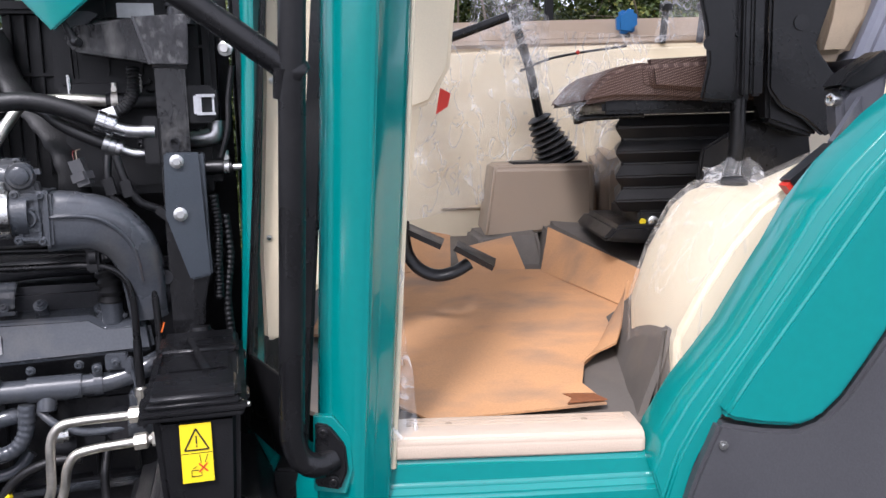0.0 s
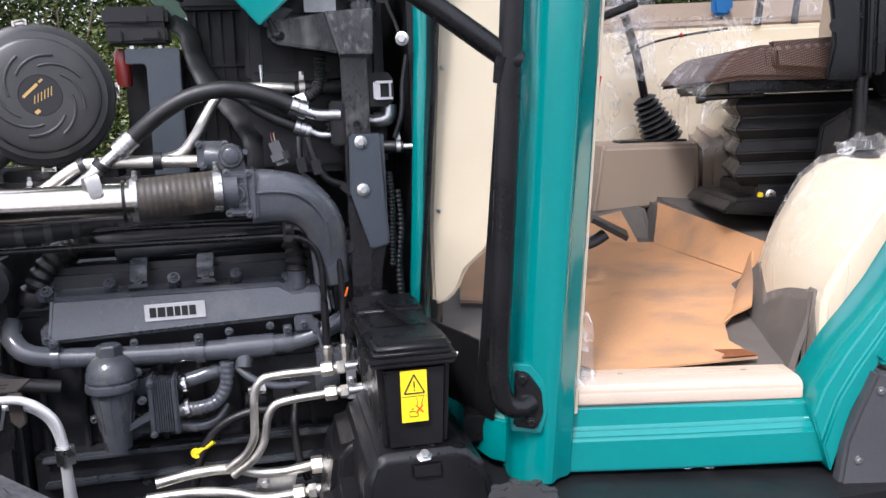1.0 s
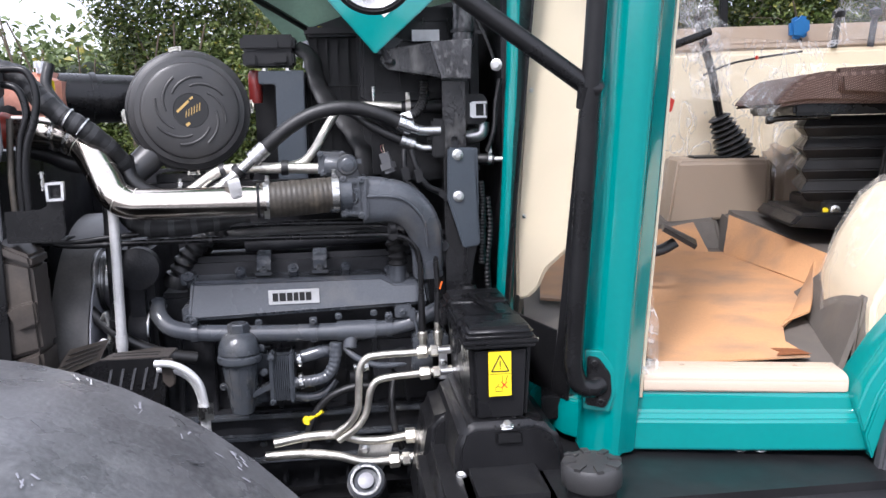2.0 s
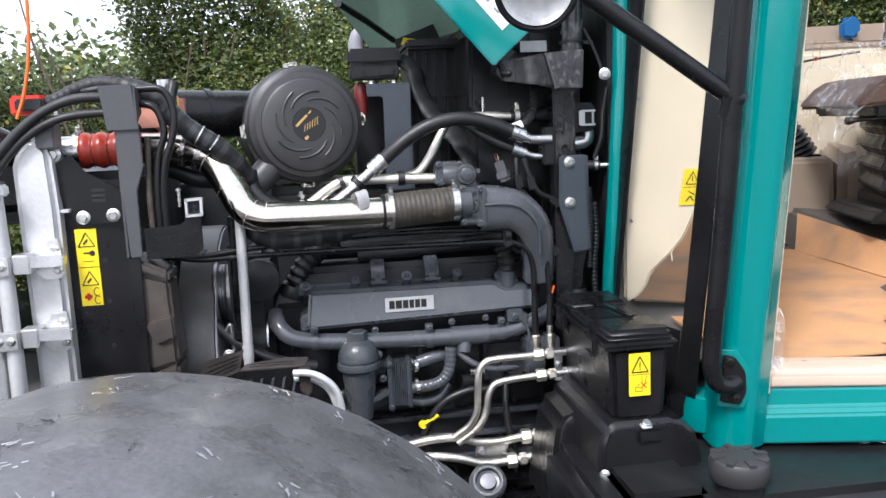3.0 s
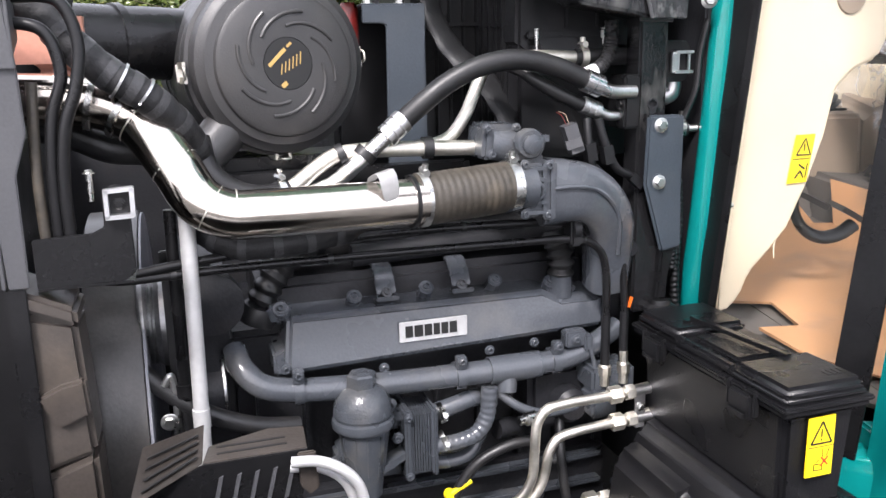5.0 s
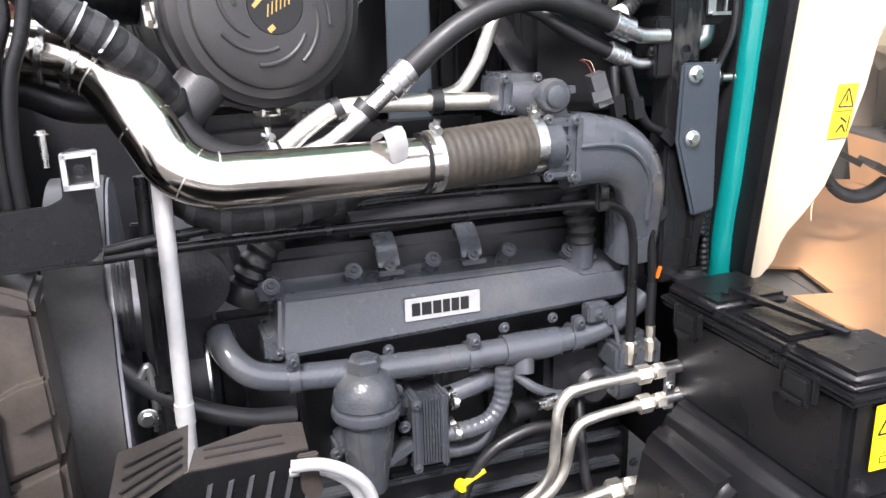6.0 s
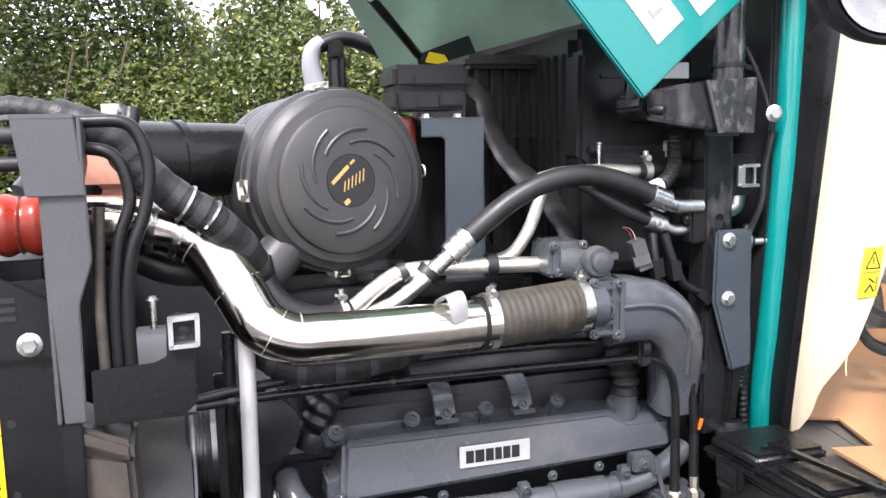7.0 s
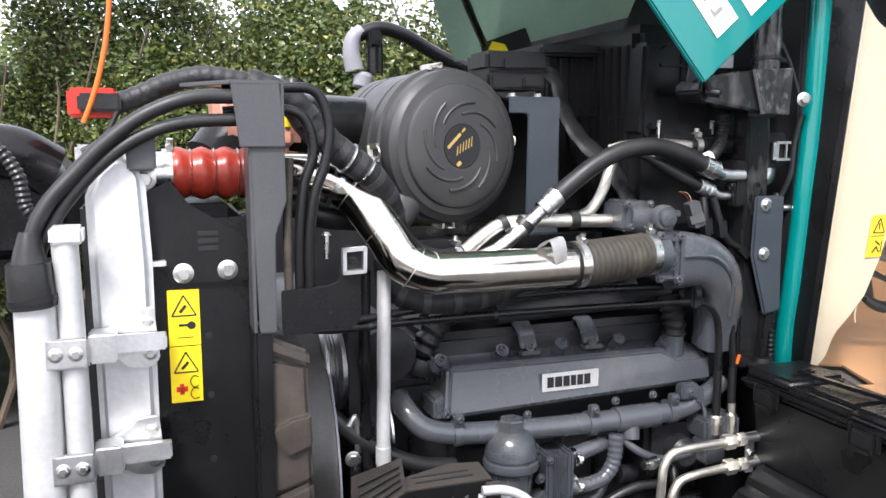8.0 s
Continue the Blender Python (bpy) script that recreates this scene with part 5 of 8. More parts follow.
def front_end():
    """Radiator pack, post and shroud at the front of the bay."""
    t = thing("grille_post", "grey coated steel post with folded cap plate", "post", (-1.11, 1.50, 0.8))
    part("post", merge(slab([(-1.128, 1.607), (-1.080, 1.607), (-1.079, 1.53), (-1.096, 1.48), (-1.098, 1.34), (-1.122, 1.34), (-1.126, 1.48)], 1.488, 1.494, 0.0015), slab([(1.49, 1.607), (1.55, 1.607), (1.55, 1.34), (1.49, 1.34)], -1.130, -1.125, 0.001, "yz")), POSTGREY, t)
    # lower post in black: a plate edge and the shade there share one colour
    part("shaded_lower_post", merge(slab([(-1.126, 1.338), (-1.104, 1.338), (-1.108, 0.85), (-1.128, 0.85)], 1.492, 1.498, 0.001), slab([(1.498, 1.338), (1.55, 1.338), (1.55, 0.85), (1.498, 0.85)], -1.130, -1.126, 0.001, "yz")), SATIN, t, "black lower post, plate edge and shade in one colour")
    part("cap_plate", merge(slab([(-1.142, 1.606), (-1.079, 1.606), (-1.086, 1.694), (-1.152, 1.694)], 1.482, 1.488, 0.0015), slab([(-1.152, 1.482), (-1.086, 1.482), (-1.09, 1.54), (-1.20, 1.60), (-1.215, 1.59)], 1.692, 1.698, 0.001, "xy"), slab([(1.482, 1.62), (1.53, 1.64), (1.53, 1.69), (1.482, 1.694)], -1.084, -1.080, 0.001, "yz")), POSTGREY, t)
    t = thing("radiator_side_plate", "black steel plate with bolts and yellow stickers", "plate", (-1.2, 1.55, 0.8))
    plate = part("plate", merge(slab([(-1.27, 1.50), (-1.127, 1.505), (-1.127, 0.8), (-1.27, 0.8)], 1.545, 1.55, 0.001), slab([(1.545, 1.50), (1.85, 1.50), (1.85, 0.8), (1.545, 0.8)], -1.132, -1.127, 0.001, "yz")), SATIN, t)
    part("corner_gusset", slab([(-1.285, 1.535), (-1.235, 1.56), (-1.21, 1.525), (-1.13, 1.475), (-1.128, 1.41), (-1.238, 1.41), (-1.262, 1.47)], 1.536, 1.541, 0.0015), SATIN, t)
    for k in range(3):
        part("vent_slot", box(-1.20, -1.172, 1.5345, 1.5362, 1.458 + 0.011 * k, 1.464 + 0.011 * k, 0), INK, plate)
    for x, z, r in ((-1.222, 1.426, 0.0098), (-1.160, 1.428, 0.0098), (-1.268, 1.562, 0.0105)):
        part("bolt", hexhead((x, 1.536, z), OUT, r), ZINC, t, "zinc bolt head")
    for x, z in ((-1.19, 1.33), (-1.19, 1.24), (-1.19, 1.14), (-1.19, 1.05)):
        part("hole", lathe([(0.005, 0), (0.005, 0.0012), (0, 0.0012)], (x, 1.545, z), OUT, 14), INK, t)
    for k, (za, zb) in enumerate(((1.318, 1.401), (1.233, 1.3165))):
        st = part("warning_sticker", box(-1.246, -1.2015, 1.5425, 1.5452, za, zb, 0.0006), YELLOW, t, "yellow warning sticker")
        y, cx, cz = 1.5418, -1.2238, zb - 0.024
        tri = [(cx - 0.017, cz - 0.014), (cx + 0.017, cz - 0.014), (cx, cz + 0.016)]
        for i in range(3):
            a, b = tri[i], tri[(i + 1) % 3]
            part("sign_stroke", bar((a[0], y, a[1]), (b[0], y, b[1]), 0.0008, 0.002, 0), INK, st)
        part("sign_stroke", bar((cx - 0.006, y, cz - 0.009), (cx + 0.003, y, cz + 0.001), 0.0008, 0.004, 0), INK, st)
        if k == 0:
            part("sign_stroke", lathe([(0.006, 0), (0.006, 0.0006), (0, 0.0006)], (cx + 0.01, y + 0.0006, za + 0.03), OUT, 14), INK, st)
            part("sign_stroke", box(cx - 0.008, cx + 0.006, y, y + 0.0006, za + 0.029, za + 0.0325, 0), INK, st)
            part("sign_stroke", box(cx - 0.01, cx + 0.012, y, y + 0.0006, za + 0.012, za + 0.013, 0), INK, st)
        else:
            part("sign_stroke", merge(box(cx - 0.015, cx + 0.001, y, y + 0.0006, za + 0.016, za + 0.024, 0.0002), box(cx - 0.01, cx - 0.004, y, y + 0.0006, za + 0.012, za + 0.028, 0.0002)), REDINK, st)
            for zz in (za + 0.03, za + 0.012):
                part("sign_stroke", tube([(cx + 0.017, y, zz + 0.007), (cx + 0.010, y, zz + 0.009), (cx + 0.005, y, zz), (cx + 0.010, y, zz - 0.008), (cx + 0.017, y, zz - 0.006)], 0.0008, 5, 4), INK, st)
    # pale end tanks of the coolers
    t = thing("cooler_end_tank", "pale cast aluminium cooler end tank", "radiator", (-1.3, 1.54, 0.85))
    part("tank", slab([(-1.34, 0.85), (-1.345, 1.54), (-1.332, 1.575), (-1.308, 1.596), (-1.285, 1.597), (-1.268, 1.57), (-1.263, 1.45), (-1.266, 0.85)], 1.505, 1.62, 0.014, seg=3), WHITEALU, t)
    part("lug", box(-1.27, -1.245, 1.52, 1.54, 1.44, 1.447, 0.001), WHITEALU, t)
    part("top_bracket", box(-1.29, -1.252, 1.50, 1.55, 1.575, 1.625, 0.003), POSTGREY, t)
    part("core", box(-1.36, -1.15, 1.62, 2.3, 0.85, 1.52, 0.004), DARKCAST, t)
    for z in (1.345, 1.19):
        part("hinge_clamp", merge(slab([(-1.335, z + 0.014), (-1.305, z + 0.030), (-1.292, z + 0.042), (-1.265, z + 0.044), (-1.259, z - 0.030), (-1.272, z - 0.042), (-1.30, z - 0.040), (-1.325, z - 0.016)], 1.494, 1.502, 0.002), box(-1.348, -1.312, 1.452, 1.492, z - 0.020, z + 0.020, 0.003), bar((-1.315, 1.474, z + 0.002), (-1.250, 1.476, z + 0.001), 0.026, 0.016, 0.003), bar((-1.318, 1.458, z + 0.004), (-1.252, 1.462, z + 0.003), 0.004, 0.024, 0.001)), ALU, t, "bright zinc hinge clamp")
        part("clamp_plate", merge(box(-1.400, -1.346, 1.440, 1.447, z - 0.022, z + 0.020, 0.004), box(-1.400, -1.392, 1.440, 1.470, z - 0.022, z + 0.020, 0.002)), ALU, t)
        for dx, dz in ((-1.275, 0.022), (-1.272, -0.022), (-1.386, -0.001), (-1.362, -0.001)):
            part("bolt", hexhead((dx, 1.494 if dx > -1.3 else 1.440, z + dz), OUT, 0.0062), ZINC, t)
    t = thing("condenser_tube", "pale aluminium tube of the swing-out condenser", "pipe", (-1.37, 1.46, 0.85))
    part("tube", tube([(-1.368, 1.465, 0.85), (-1.366, 1.465, 1.3), (-1.369, 1.465, 1.49)], 0.0165, 18), WHITEALU, t)
    part("top_block", box(-1.386, -1.345, 1.445, 1.485, 1.485, 1.508, 0.004), WHITEALU, t)
    t = thing("condenser_tank", "white aluminium side tank with black rubber hose", "radiator", (-1.42, 1.45, 0.85))
    part("tank", duct([(-1.414, 1.475, 0.85), (-1.412, 1.475, 1.1), (-1.408, 1.475, 1.412)], (0.026, 0.026), (0.036, 0.036)), WHITEALU, t)
    part("rubber_boot", merge(duct([(-1.409, 1.472, 1.408), (-1.411, 1.47, 1.44), (-1.412, 1.47, 1.462)], (0.0295, 0.027), (0.040, 0.036)), tube([(-1.412, 1.47, 1.455), (-1.412, 1.47, 1.475), (-1.410, 1.472, 1.50)], (0.024, 0.013), 16, 4)), RUBBER, t)
    part("boot_band", duct([(-1.409, 1.472, 1.412), (-1.410, 1.472, 1.420)], (0.031, 0.031), (0.0415, 0.0415), 1), BLACK, t)
    # red charge air hose
    t = thing("charge_air_hose", "red silicone hump hose with wire rings", "hose", (-1.17, 1.6, 1.52))
    part("stub", tube([(-1.30, 1.60, 1.566), (-1.22, 1.605, 1.566)], 0.033, 22, 1), ALU, t)
    part("hose", tube([(-1.238, 1.605, 1.566), (-1.10, 1.61, 1.566)], 0.0345, 28, 1, ribs=4, depth=0.0055), RED, t)
    part("hose_clamp", clamp((-1.236, 1.605, 1.566), (1, 0, 0), 0.036, 0.014, (0.1, -0.2, 1)), ALU, t)
    for x in (-1.203, -1.169, -1.134):
        part("wire_ring", lathe([(0.035, -0.0018), (0.0378, 0), (0.035, 0.0018)], (x, 1.605, 1.566), (1, 0, 0), 26), ZINC, t)
    # fan shroud, drum and pulleys
    t = thing("fan_shroud", "worn dark plastic fan shroud with moulded steps", "shroud", (-1.08, 1.55, 0.8))
    part("shroud_cheek", merge(slab([(-1.122, 1.340), (-1.050, 1.305), (-1.050, 1.28), (-1.122, 1.312)], 1.495, 1.60, 0.006), slab([(-1.121, 1.305), (-1.052, 1.285), (-1.046, 1.10), (-1.120, 1.08)], 1.502, 1.60, 0.008), slab([(-1.112, 1.19), (-1.08, 1.205), (-1.05, 1.21), (-1.048, 1.16), (-1.085, 1.145)], 1.492, 1.51, 0.004), slab([(-1.120, 1.075), (-1.047, 1.10), (-1.043, 0.8), (-1.120, 0.8)], 1.50, 1.60, 0.008)), BROWNPL, t)
    part("shroud_drum", lathe([(0.35, 0), (0.36, 0.004), (0.36, 0.078), (0.358, 0.086), (0.347, 0.088), (0.34, 0.08), (0.34, 0.0)], (-1.073, 1.955, 0.985), (1, 0, 0), 96), DRUM, t, "dusty black fan drum")
    part("shroud_edge", lathe([(0.341, 0), (0.354, 0.001), (0.354, 0.005), (0.341, 0.006)], (-0.986, 1.955, 0.985), (1, 0, 0), 80), PALEGREY, t, "pale worn rim edge")
    t = thing("fan_pulley", "dark grooved belt pulley with steel rim", "pulley", (-0.96, 1.78, 1.1))
    part("pulley", lathe([(0.075, 0), (0.078, 0.004), (0.078, 0.01), (0.07, 0.014), (0.072, 0.017), (0.07, 0.02), (0.072, 0.023), (0.07, 0.026), (0.072, 0.029), (0.076, 0.034), (0.076, 0.042), (0.05, 0.044), (0, 0.044)], (-0.992, 1.76, 1.20), (1, 0, 0), 44), STEELDARK, t)
    part("rim", lathe([(0.062, 0), (0.066, 0.002), (0.066, 0.016), (0.062, 0.018)], (-1.008, 1.76, 1.20), (1, 0, 0), 40), STEELDARK, t)
    part("pulley", lathe([(0.06, 0), (0.06, 0.045), (0.055, 0.05), (0, 0.05)], (-0.915, 1.74, 1.075), (1, 0, 0), 36), DARKCAST, t)
    part("rim", lathe([(0.061, 0), (0.0615, 0.004), (0.058, 0.005)], (-0.872, 1.74, 1.075), (1, 0, 0), 36), ALU, t)
    part("belt", merge(box(-0.95, -0.93, 1.68, 1.69, 0.85, 1.33, 0.002)), RUBBER, t)
    part("tensioner", merge(tube([(-0.96, 1.64, 1.13), (-0.95, 1.64, 1.145), (-0.945, 1.64, 1.10), (-0.947, 1.64, 1.05)], 0.006, 8), hexhead((-0.957, 1.63, 1.075), OUT, 0.009)), ZINC, t)
    solo("coolant_hose", tube([(-1.00, 1.66, 1.16), (-0.96, 1.65, 1.12), (-0.90, 1.64, 1.075), (-0.83, 1.65, 1.04), (-0.76, 1.67, 1.02)], 0.0145, 14), RUBBER, "black coolant hose running low past pulley", "hose")
    t = thing("support_tube", "bright aluminium upright tube beside the pulley", "pipe", (-0.91, 1.605, 1.0))
    part("tube", tube([(-0.905, 1.605, 1.40), (-0.908, 1.605, 1.2), (-0.911, 1.605, 1.0)], 0.0115, 18), WHITEALU, t)
    part("sleeve", ringband((-0.910, 1.605, 1.085), UPZ, 0.0115, 0.03, 0.0015), WHITEALU, t)
    solo("rear_tube", merge(tube([(-0.928, 1.64, 1.40), (-0.93, 1.64, 1.2), (-0.928, 1.64, 1.06), (-0.915, 1.64, 1.0)], 0.009, 14), ringband((-0.929, 1.64, 1.12), UPZ, 0.011, 0.02, 0.004)), SATIN, "dark upright tube behind the bright one", "pipe")
    # catch bracket and hanging hoses
    t = thing("catch_bracket", "black sheet bracket with bright square catch", "bracket", (-1.03, 1.49, 1.34))
    part("sheet", merge(slab([(-1.09, 1.40), (-1.02, 1.403), (-1.005, 1.41), (-1.003, 1.455), (-0.99, 1.463), (-0.972, 1.458), (-0.972, 1.35), (-0.985, 1.338), (-1.09, 1.336)], 1.49, 1.495, 0.0015), slab([(-1.09, 1.49), (-0.975, 1.49), (-0.975, 1.56), (-1.09, 1.56)], 1.334, 1.338, 0.001, "xy")), SATIN, t)
    part("catch", merge(bar((-1.001, 1.484, 1.4555), (-0.966, 1.484, 1.4575), 0.012, 0.0055), bar((-1.001, 1.484, 1.4225), (-0.968, 1.484, 1.4235), 0.012, 0.0055), bar((-0.9985, 1.484, 1.421), (-0.9985, 1.484, 1.457), 0.0055, 0.012, up=(0, 1, 0)), bar((-0.9685, 1.484, 1.422), (-0.9675, 1.484, 1.459), 0.0055, 0.012, up=(0, 1, 0))), ALU, t, "bright square catch frame")
    part("catch_bolt", hexhead((-0.984, 1.489, 1.438), OUT, 0.005), SATIN, t)
    solo("coolant_hose", tube([(-1.09, 1.66, 1.525), (-1.04, 1.655, 1.51), (-1.0, 1.65, 1.492), (-0.95, 1.655, 1.485), (-0.90, 1.68, 1.48)], 0.021, 16), RUBBER, "black coolant hose passing behind the polished pipe", "hose")
    part("bolt", merge(hexhead((-1.018, 1.515, 1.475), UPZ, 0.005), tube([(-1.018, 1.515, 1.44), (-1.018, 1.515, 1.476)], 0.004, 10)), ZINC, t)
    ups = ([(-1.075, 1.51, 1.36), (-1.076, 1.51, 1.48), (-1.07, 1.515, 1.59)], [(-1.06, 1.51, 1.36), (-1.058, 1.508, 1.48), (-1.05, 1.51, 1.55), (-1.035, 1.512, 1.60), (-1.05, 1.515, 1.65), (-1.09, 1.52, 1.66), (-1.16, 1.52, 1.655)], [(-1.045, 1.505, 1.36), (-1.045, 1.503, 1.47), (-1.035, 1.503, 1.54), (-1.02, 1.505, 1.58), (-1.012, 1.51, 1.64), (-1.03, 1.515, 1.685), (-1.08, 1.52, 1.69), (-1.16, 1.525, 1.685)])
    for i, p in enumerate(ups):
        solo("hydraulic_hose", tube(p, 0.0078 if i else 0.0068, 14), SATIN if i else HOSE, "slim hose hanging behind grey post" if i else "dull brown line hanging behind grey post", "hose", group="hanging lines")
    solo("hydraulic_hose", tube([(-1.09, 1.50, 1.683), (-1.142, 1.495, 1.676), (-1.202, 1.49, 1.673), (-1.26, 1.49, 1.652), (-1.311, 1.488, 1.616), (-1.355, 1.485, 1.572), (-1.388, 1.48, 1.535), (-1.406, 1.475, 1.500), (-1.412, 1.47, 1.462)], 0.0102, 16), RUBBER, "black hydraulic hose arching over the radiator", "hose", group="arching hoses")
    solo("hydraulic_hose", tube([(-1.09, 1.505, 1.645), (-1.143, 1.50, 1.644), (-1.203, 1.495, 1.641), (-1.247, 1.492, 1.631), (-1.291, 1.492, 1.609), (-1.334, 1.492, 1.573), (-1.37, 1.49, 1.53), (-1.392, 1.488, 1.495), (-1.405, 1.485, 1.46)], 0.009, 16), RUBBER, "black hydraulic hose arching over the radiator", "hose", group="arching hoses")
    solo("corrugated_sleeve", tube([(-1.312, 1.625, 1.664), (-1.266, 1.62, 1.682), (-1.226, 1.615, 1.70), (-1.177, 1.61, 1.71), (-1.136, 1.605, 1.705), (-1.07, 1.60, 1.69)], 0.0145, 16, ribs=16, depth=0.0014), CLOTH, "black corrugated cable sleeve over the post", "cable")
    t = thing("taped_loom", "thick cloth-taped wiring loom with white straps", "cable", (-0.95, 1.58, 1.40))
    run = [(-1.12, 1.57, 1.70), (-1.06, 1.565, 1.675), (-1.03, 1.562, 1.64), (-0.985, 1.562, 1.597), (-0.942, 1.57, 1.566), (-0.902, 1.60, 1.522), (-0.880, 1.64, 1.47), (-0.886, 1.652, 1.42), (-0.885, 1.645, 1.372), (-0.845, 1.62, 1.346), (-0.77, 1.61, 1.343), (-0.70, 1.625, 1.348), (-0.62, 1.66, 1.35)]
    loom = part("loom", tube(run, 0.0215, 18, ribs=34, depth=0.0012), CLOTH, t)
    along = spline(run)
    for k in range(14, len(along) - 4, 5):
        part("tape_band", ringband(along[k], along[k + 1] - along[k - 1], 0.0222, 0.013, 0.0008), TAPE, loom, "lighter grey tape turn")
    for at, ax in (((-0.972, 1.563, 1.587), (0.8, 0.1, -0.5)), ((-0.945, 1.569, 1.568), (0.75, 0.15, -0.6))):
        part("strap", ringband(at, ax, 0.0232, 0.0032, 0.0022), ALU, t)
    t = thing("coolant_reservoir", "translucent coolant reservoir with pinkish tint", "tank", (-1.1, 1.72, 1.58))
    part("tank", box(-1.16, -1.02, 1.68, 1.82, 1.59, 1.695, 0.02, 3), PINKTANK, t)
    part("neck", lathe([(0.012, 0), (0.012, 0.012), (0.016, 0.012), (0.016, 0.026), (0, 0.026)], (-1.06, 1.70, 1.692), UPZ, 20), ALU, t)
    part("strap", tube([(-1.035, 1.675, 1.71), (-1.04, 1.66, 1.66), (-1.0, 1.65, 1.60), (-0.98, 1.66, 1.56)], 0.012, 12), RUBBER, t)
    part("yellow_label", box(-1.05, -1.028, 1.675, 1.679, 1.635, 1.675, 0.001), YELLOW, t)
    # slotted guard low at the front
    t = thing("slotted_guard", "black folded heat guard with punched slots", "guard", (-0.86, 1.45, 1.0))
    part("top_sheet", slab([(-0.915, 1.45), (-0.775, 1.45), (-0.77, 1.52), (-0.82, 1.53), (-0.905, 1.50)], 1.083, 1.087, 0.001, "xy"), BROWNPL, t)
    sheet = bmesh.new()
    q = [sheet.verts.new(p) for p in ((-1.01, 1.42, 1.055), (-0.915, 1.452, 1.086), (-0.908, 1.505, 1.118), (-0.99, 1.50, 1.10))]
    sheet.faces.new(q)
    bmesh.ops.solidify(sheet, geom=sheet.faces[:], thickness=0.004)
    part("side_sheet", sheet, BROWNPL, t)
    part("front_sheet", slab([(-0.915, 1.086), (-0.775, 1.086), (-0.79, 0.98), (-0.90, 0.96), (-1.01, 1.05), (-1.01, 0.95)][:5], 1.447, 1.451, 0.001), SATIN, t)
    # solid grey strips: the brightness seen through the slots, put in as colour
    for i in range(5):
        x = -0.895 + i * 0.024
        part("slot", slab([(x, 1.065), (x + 0.006, 1.067), (x - 0.006, 1.02), (x - 0.012, 1.018)], 1.4448, 1.4472, 0), POSTGREY, t)
    for y in (1.47, 1.49):
        part("slot", box(-0.895, -0.80, y, y + 0.005, 1.0865, 1.0878, 0), INK, t)
    for k in range(4):
        u = 0.15 + 0.2 * k
        a = Vector((-1.0, 1.425, 1.058)).lerp(Vector((-0.985, 1.497, 1.10)), u) + Vector((0.004, -0.002, 0.0045))
        b = Vector((-0.923, 1.453, 1.0855)).lerp(Vector((-0.915, 1.502, 1.115)), u) + Vector((0, -0.002, 0.0045))
        part("slot", bar(a, b, 0.004, 0.0012, 0), INK, t)
    part("heat_tab", slab([(-0.79, 1.085), (-0.765, 1.085), (-0.762, 1.03), (-0.775, 1.02), (-0.788, 1.035)], 1.438, 1.446, 0.002), BROWNPL, t)
    t = thing("bright_pipes", "pair of bright bent aluminium pipes beside guard", "pipe", (-0.70, 1.43, 0.94))
    part("white_pipe", tube([(-0.80, 1.43, 1.078), (-0.765, 1.425, 1.076), (-0.735, 1.42, 1.062), (-0.712, 1.42, 1.035), (-0.702, 1.42, 0.99), (-0.70, 1.42, 0.94), (-0.70, 1.45, 0.84), (-0.69, 1.58, 0.70), (-0.69, 1.66, 0.65)], 0.0078, 16), WHITEALU, t)
    part("white_pipe", tube([(-0.80, 1.45, 1.06), (-0.76, 1.445, 1.055), (-0.73, 1.44, 1.035), (-0.715, 1.44, 1.0), (-0.71, 1.44, 0.94), (-0.715, 1.47, 0.84), (-0.71, 1.59, 0.71), (-0.71, 1.66, 0.65)], 0.0068, 16), WHITEALU, t)
    part("pipe_nut", lathe([(0.018, 0), (0.018, 0.03), (0, 0.03)], (-0.701, 1.42, 0.955), UPZ, 6), ZINC, t, "zinc hexagon nut")
    t = thing("boom_head", "black boom head with red plate and cables", "boom", (-1.4, 1.75, 1.4))
    part("casting", merge(box(-1.75, -1.36, 1.70, 2.1, 1.40, 1.61, 0.05, 3), tube([(-1.60, 1.66, 1.56), (-1.46, 1.66, 1.60), (-1.40, 1.68, 1.57)], 0.04, 16)), SATIN, t)
    part("red_plate", merge(box(-1.367, -1.30, 1.602, 1.68, 1.648, 1.69, 0.005)), REDINK, t, "red painted steel plate")
    part("black_pad", box(-1.353, -1.295, 1.59, 1.604, 1.656, 1.682, 0.004), RUBBER, t)
    part("corrugated_cable", tube([(-1.50, 1.58, 1.60), (-1.46, 1.56, 1.61), (-1.43, 1.56, 1.57), (-1.42, 1.56, 1.52), (-1.38, 1.55, 1.50)], 0.008, 10, ribs=24, depth=0.002), RUBBER, t)
    part("fitting", box(-1.36, -1.335, 1.59, 1.62, 1.585, 1.61, 0.004), ZINC, t)
    part("bolt", hexhead((-1.27, 1.60, 1.645), UPZ, 0.008), ZINC, t)
    part("shackle", merge(tube([(-1.35, 1.58, 1.60), (-1.32, 1.58, 1.62), (-1.30, 1.58, 1.655)], 0.004, 8), tube([(-1.34, 1.58, 1.59), (-1.31, 1.58, 1.60), (-1.29, 1.58, 1.65)], 0.004, 8)), RUBBER, t)
    solo("orange_airline", tube([(-1.345, 1.575, 1.640), (-1.332, 1.575, 1.672), (-1.320, 1.575, 1.71), (-1.308, 1.575, 1.765), (-1.300, 1.575, 1.84), (-1.297, 1.575, 1.95), (-1.31, 1.58, 2.2)], 0.0036, 12), ORANGE, "orange plastic air line rising from boom", "hose")


front_end()


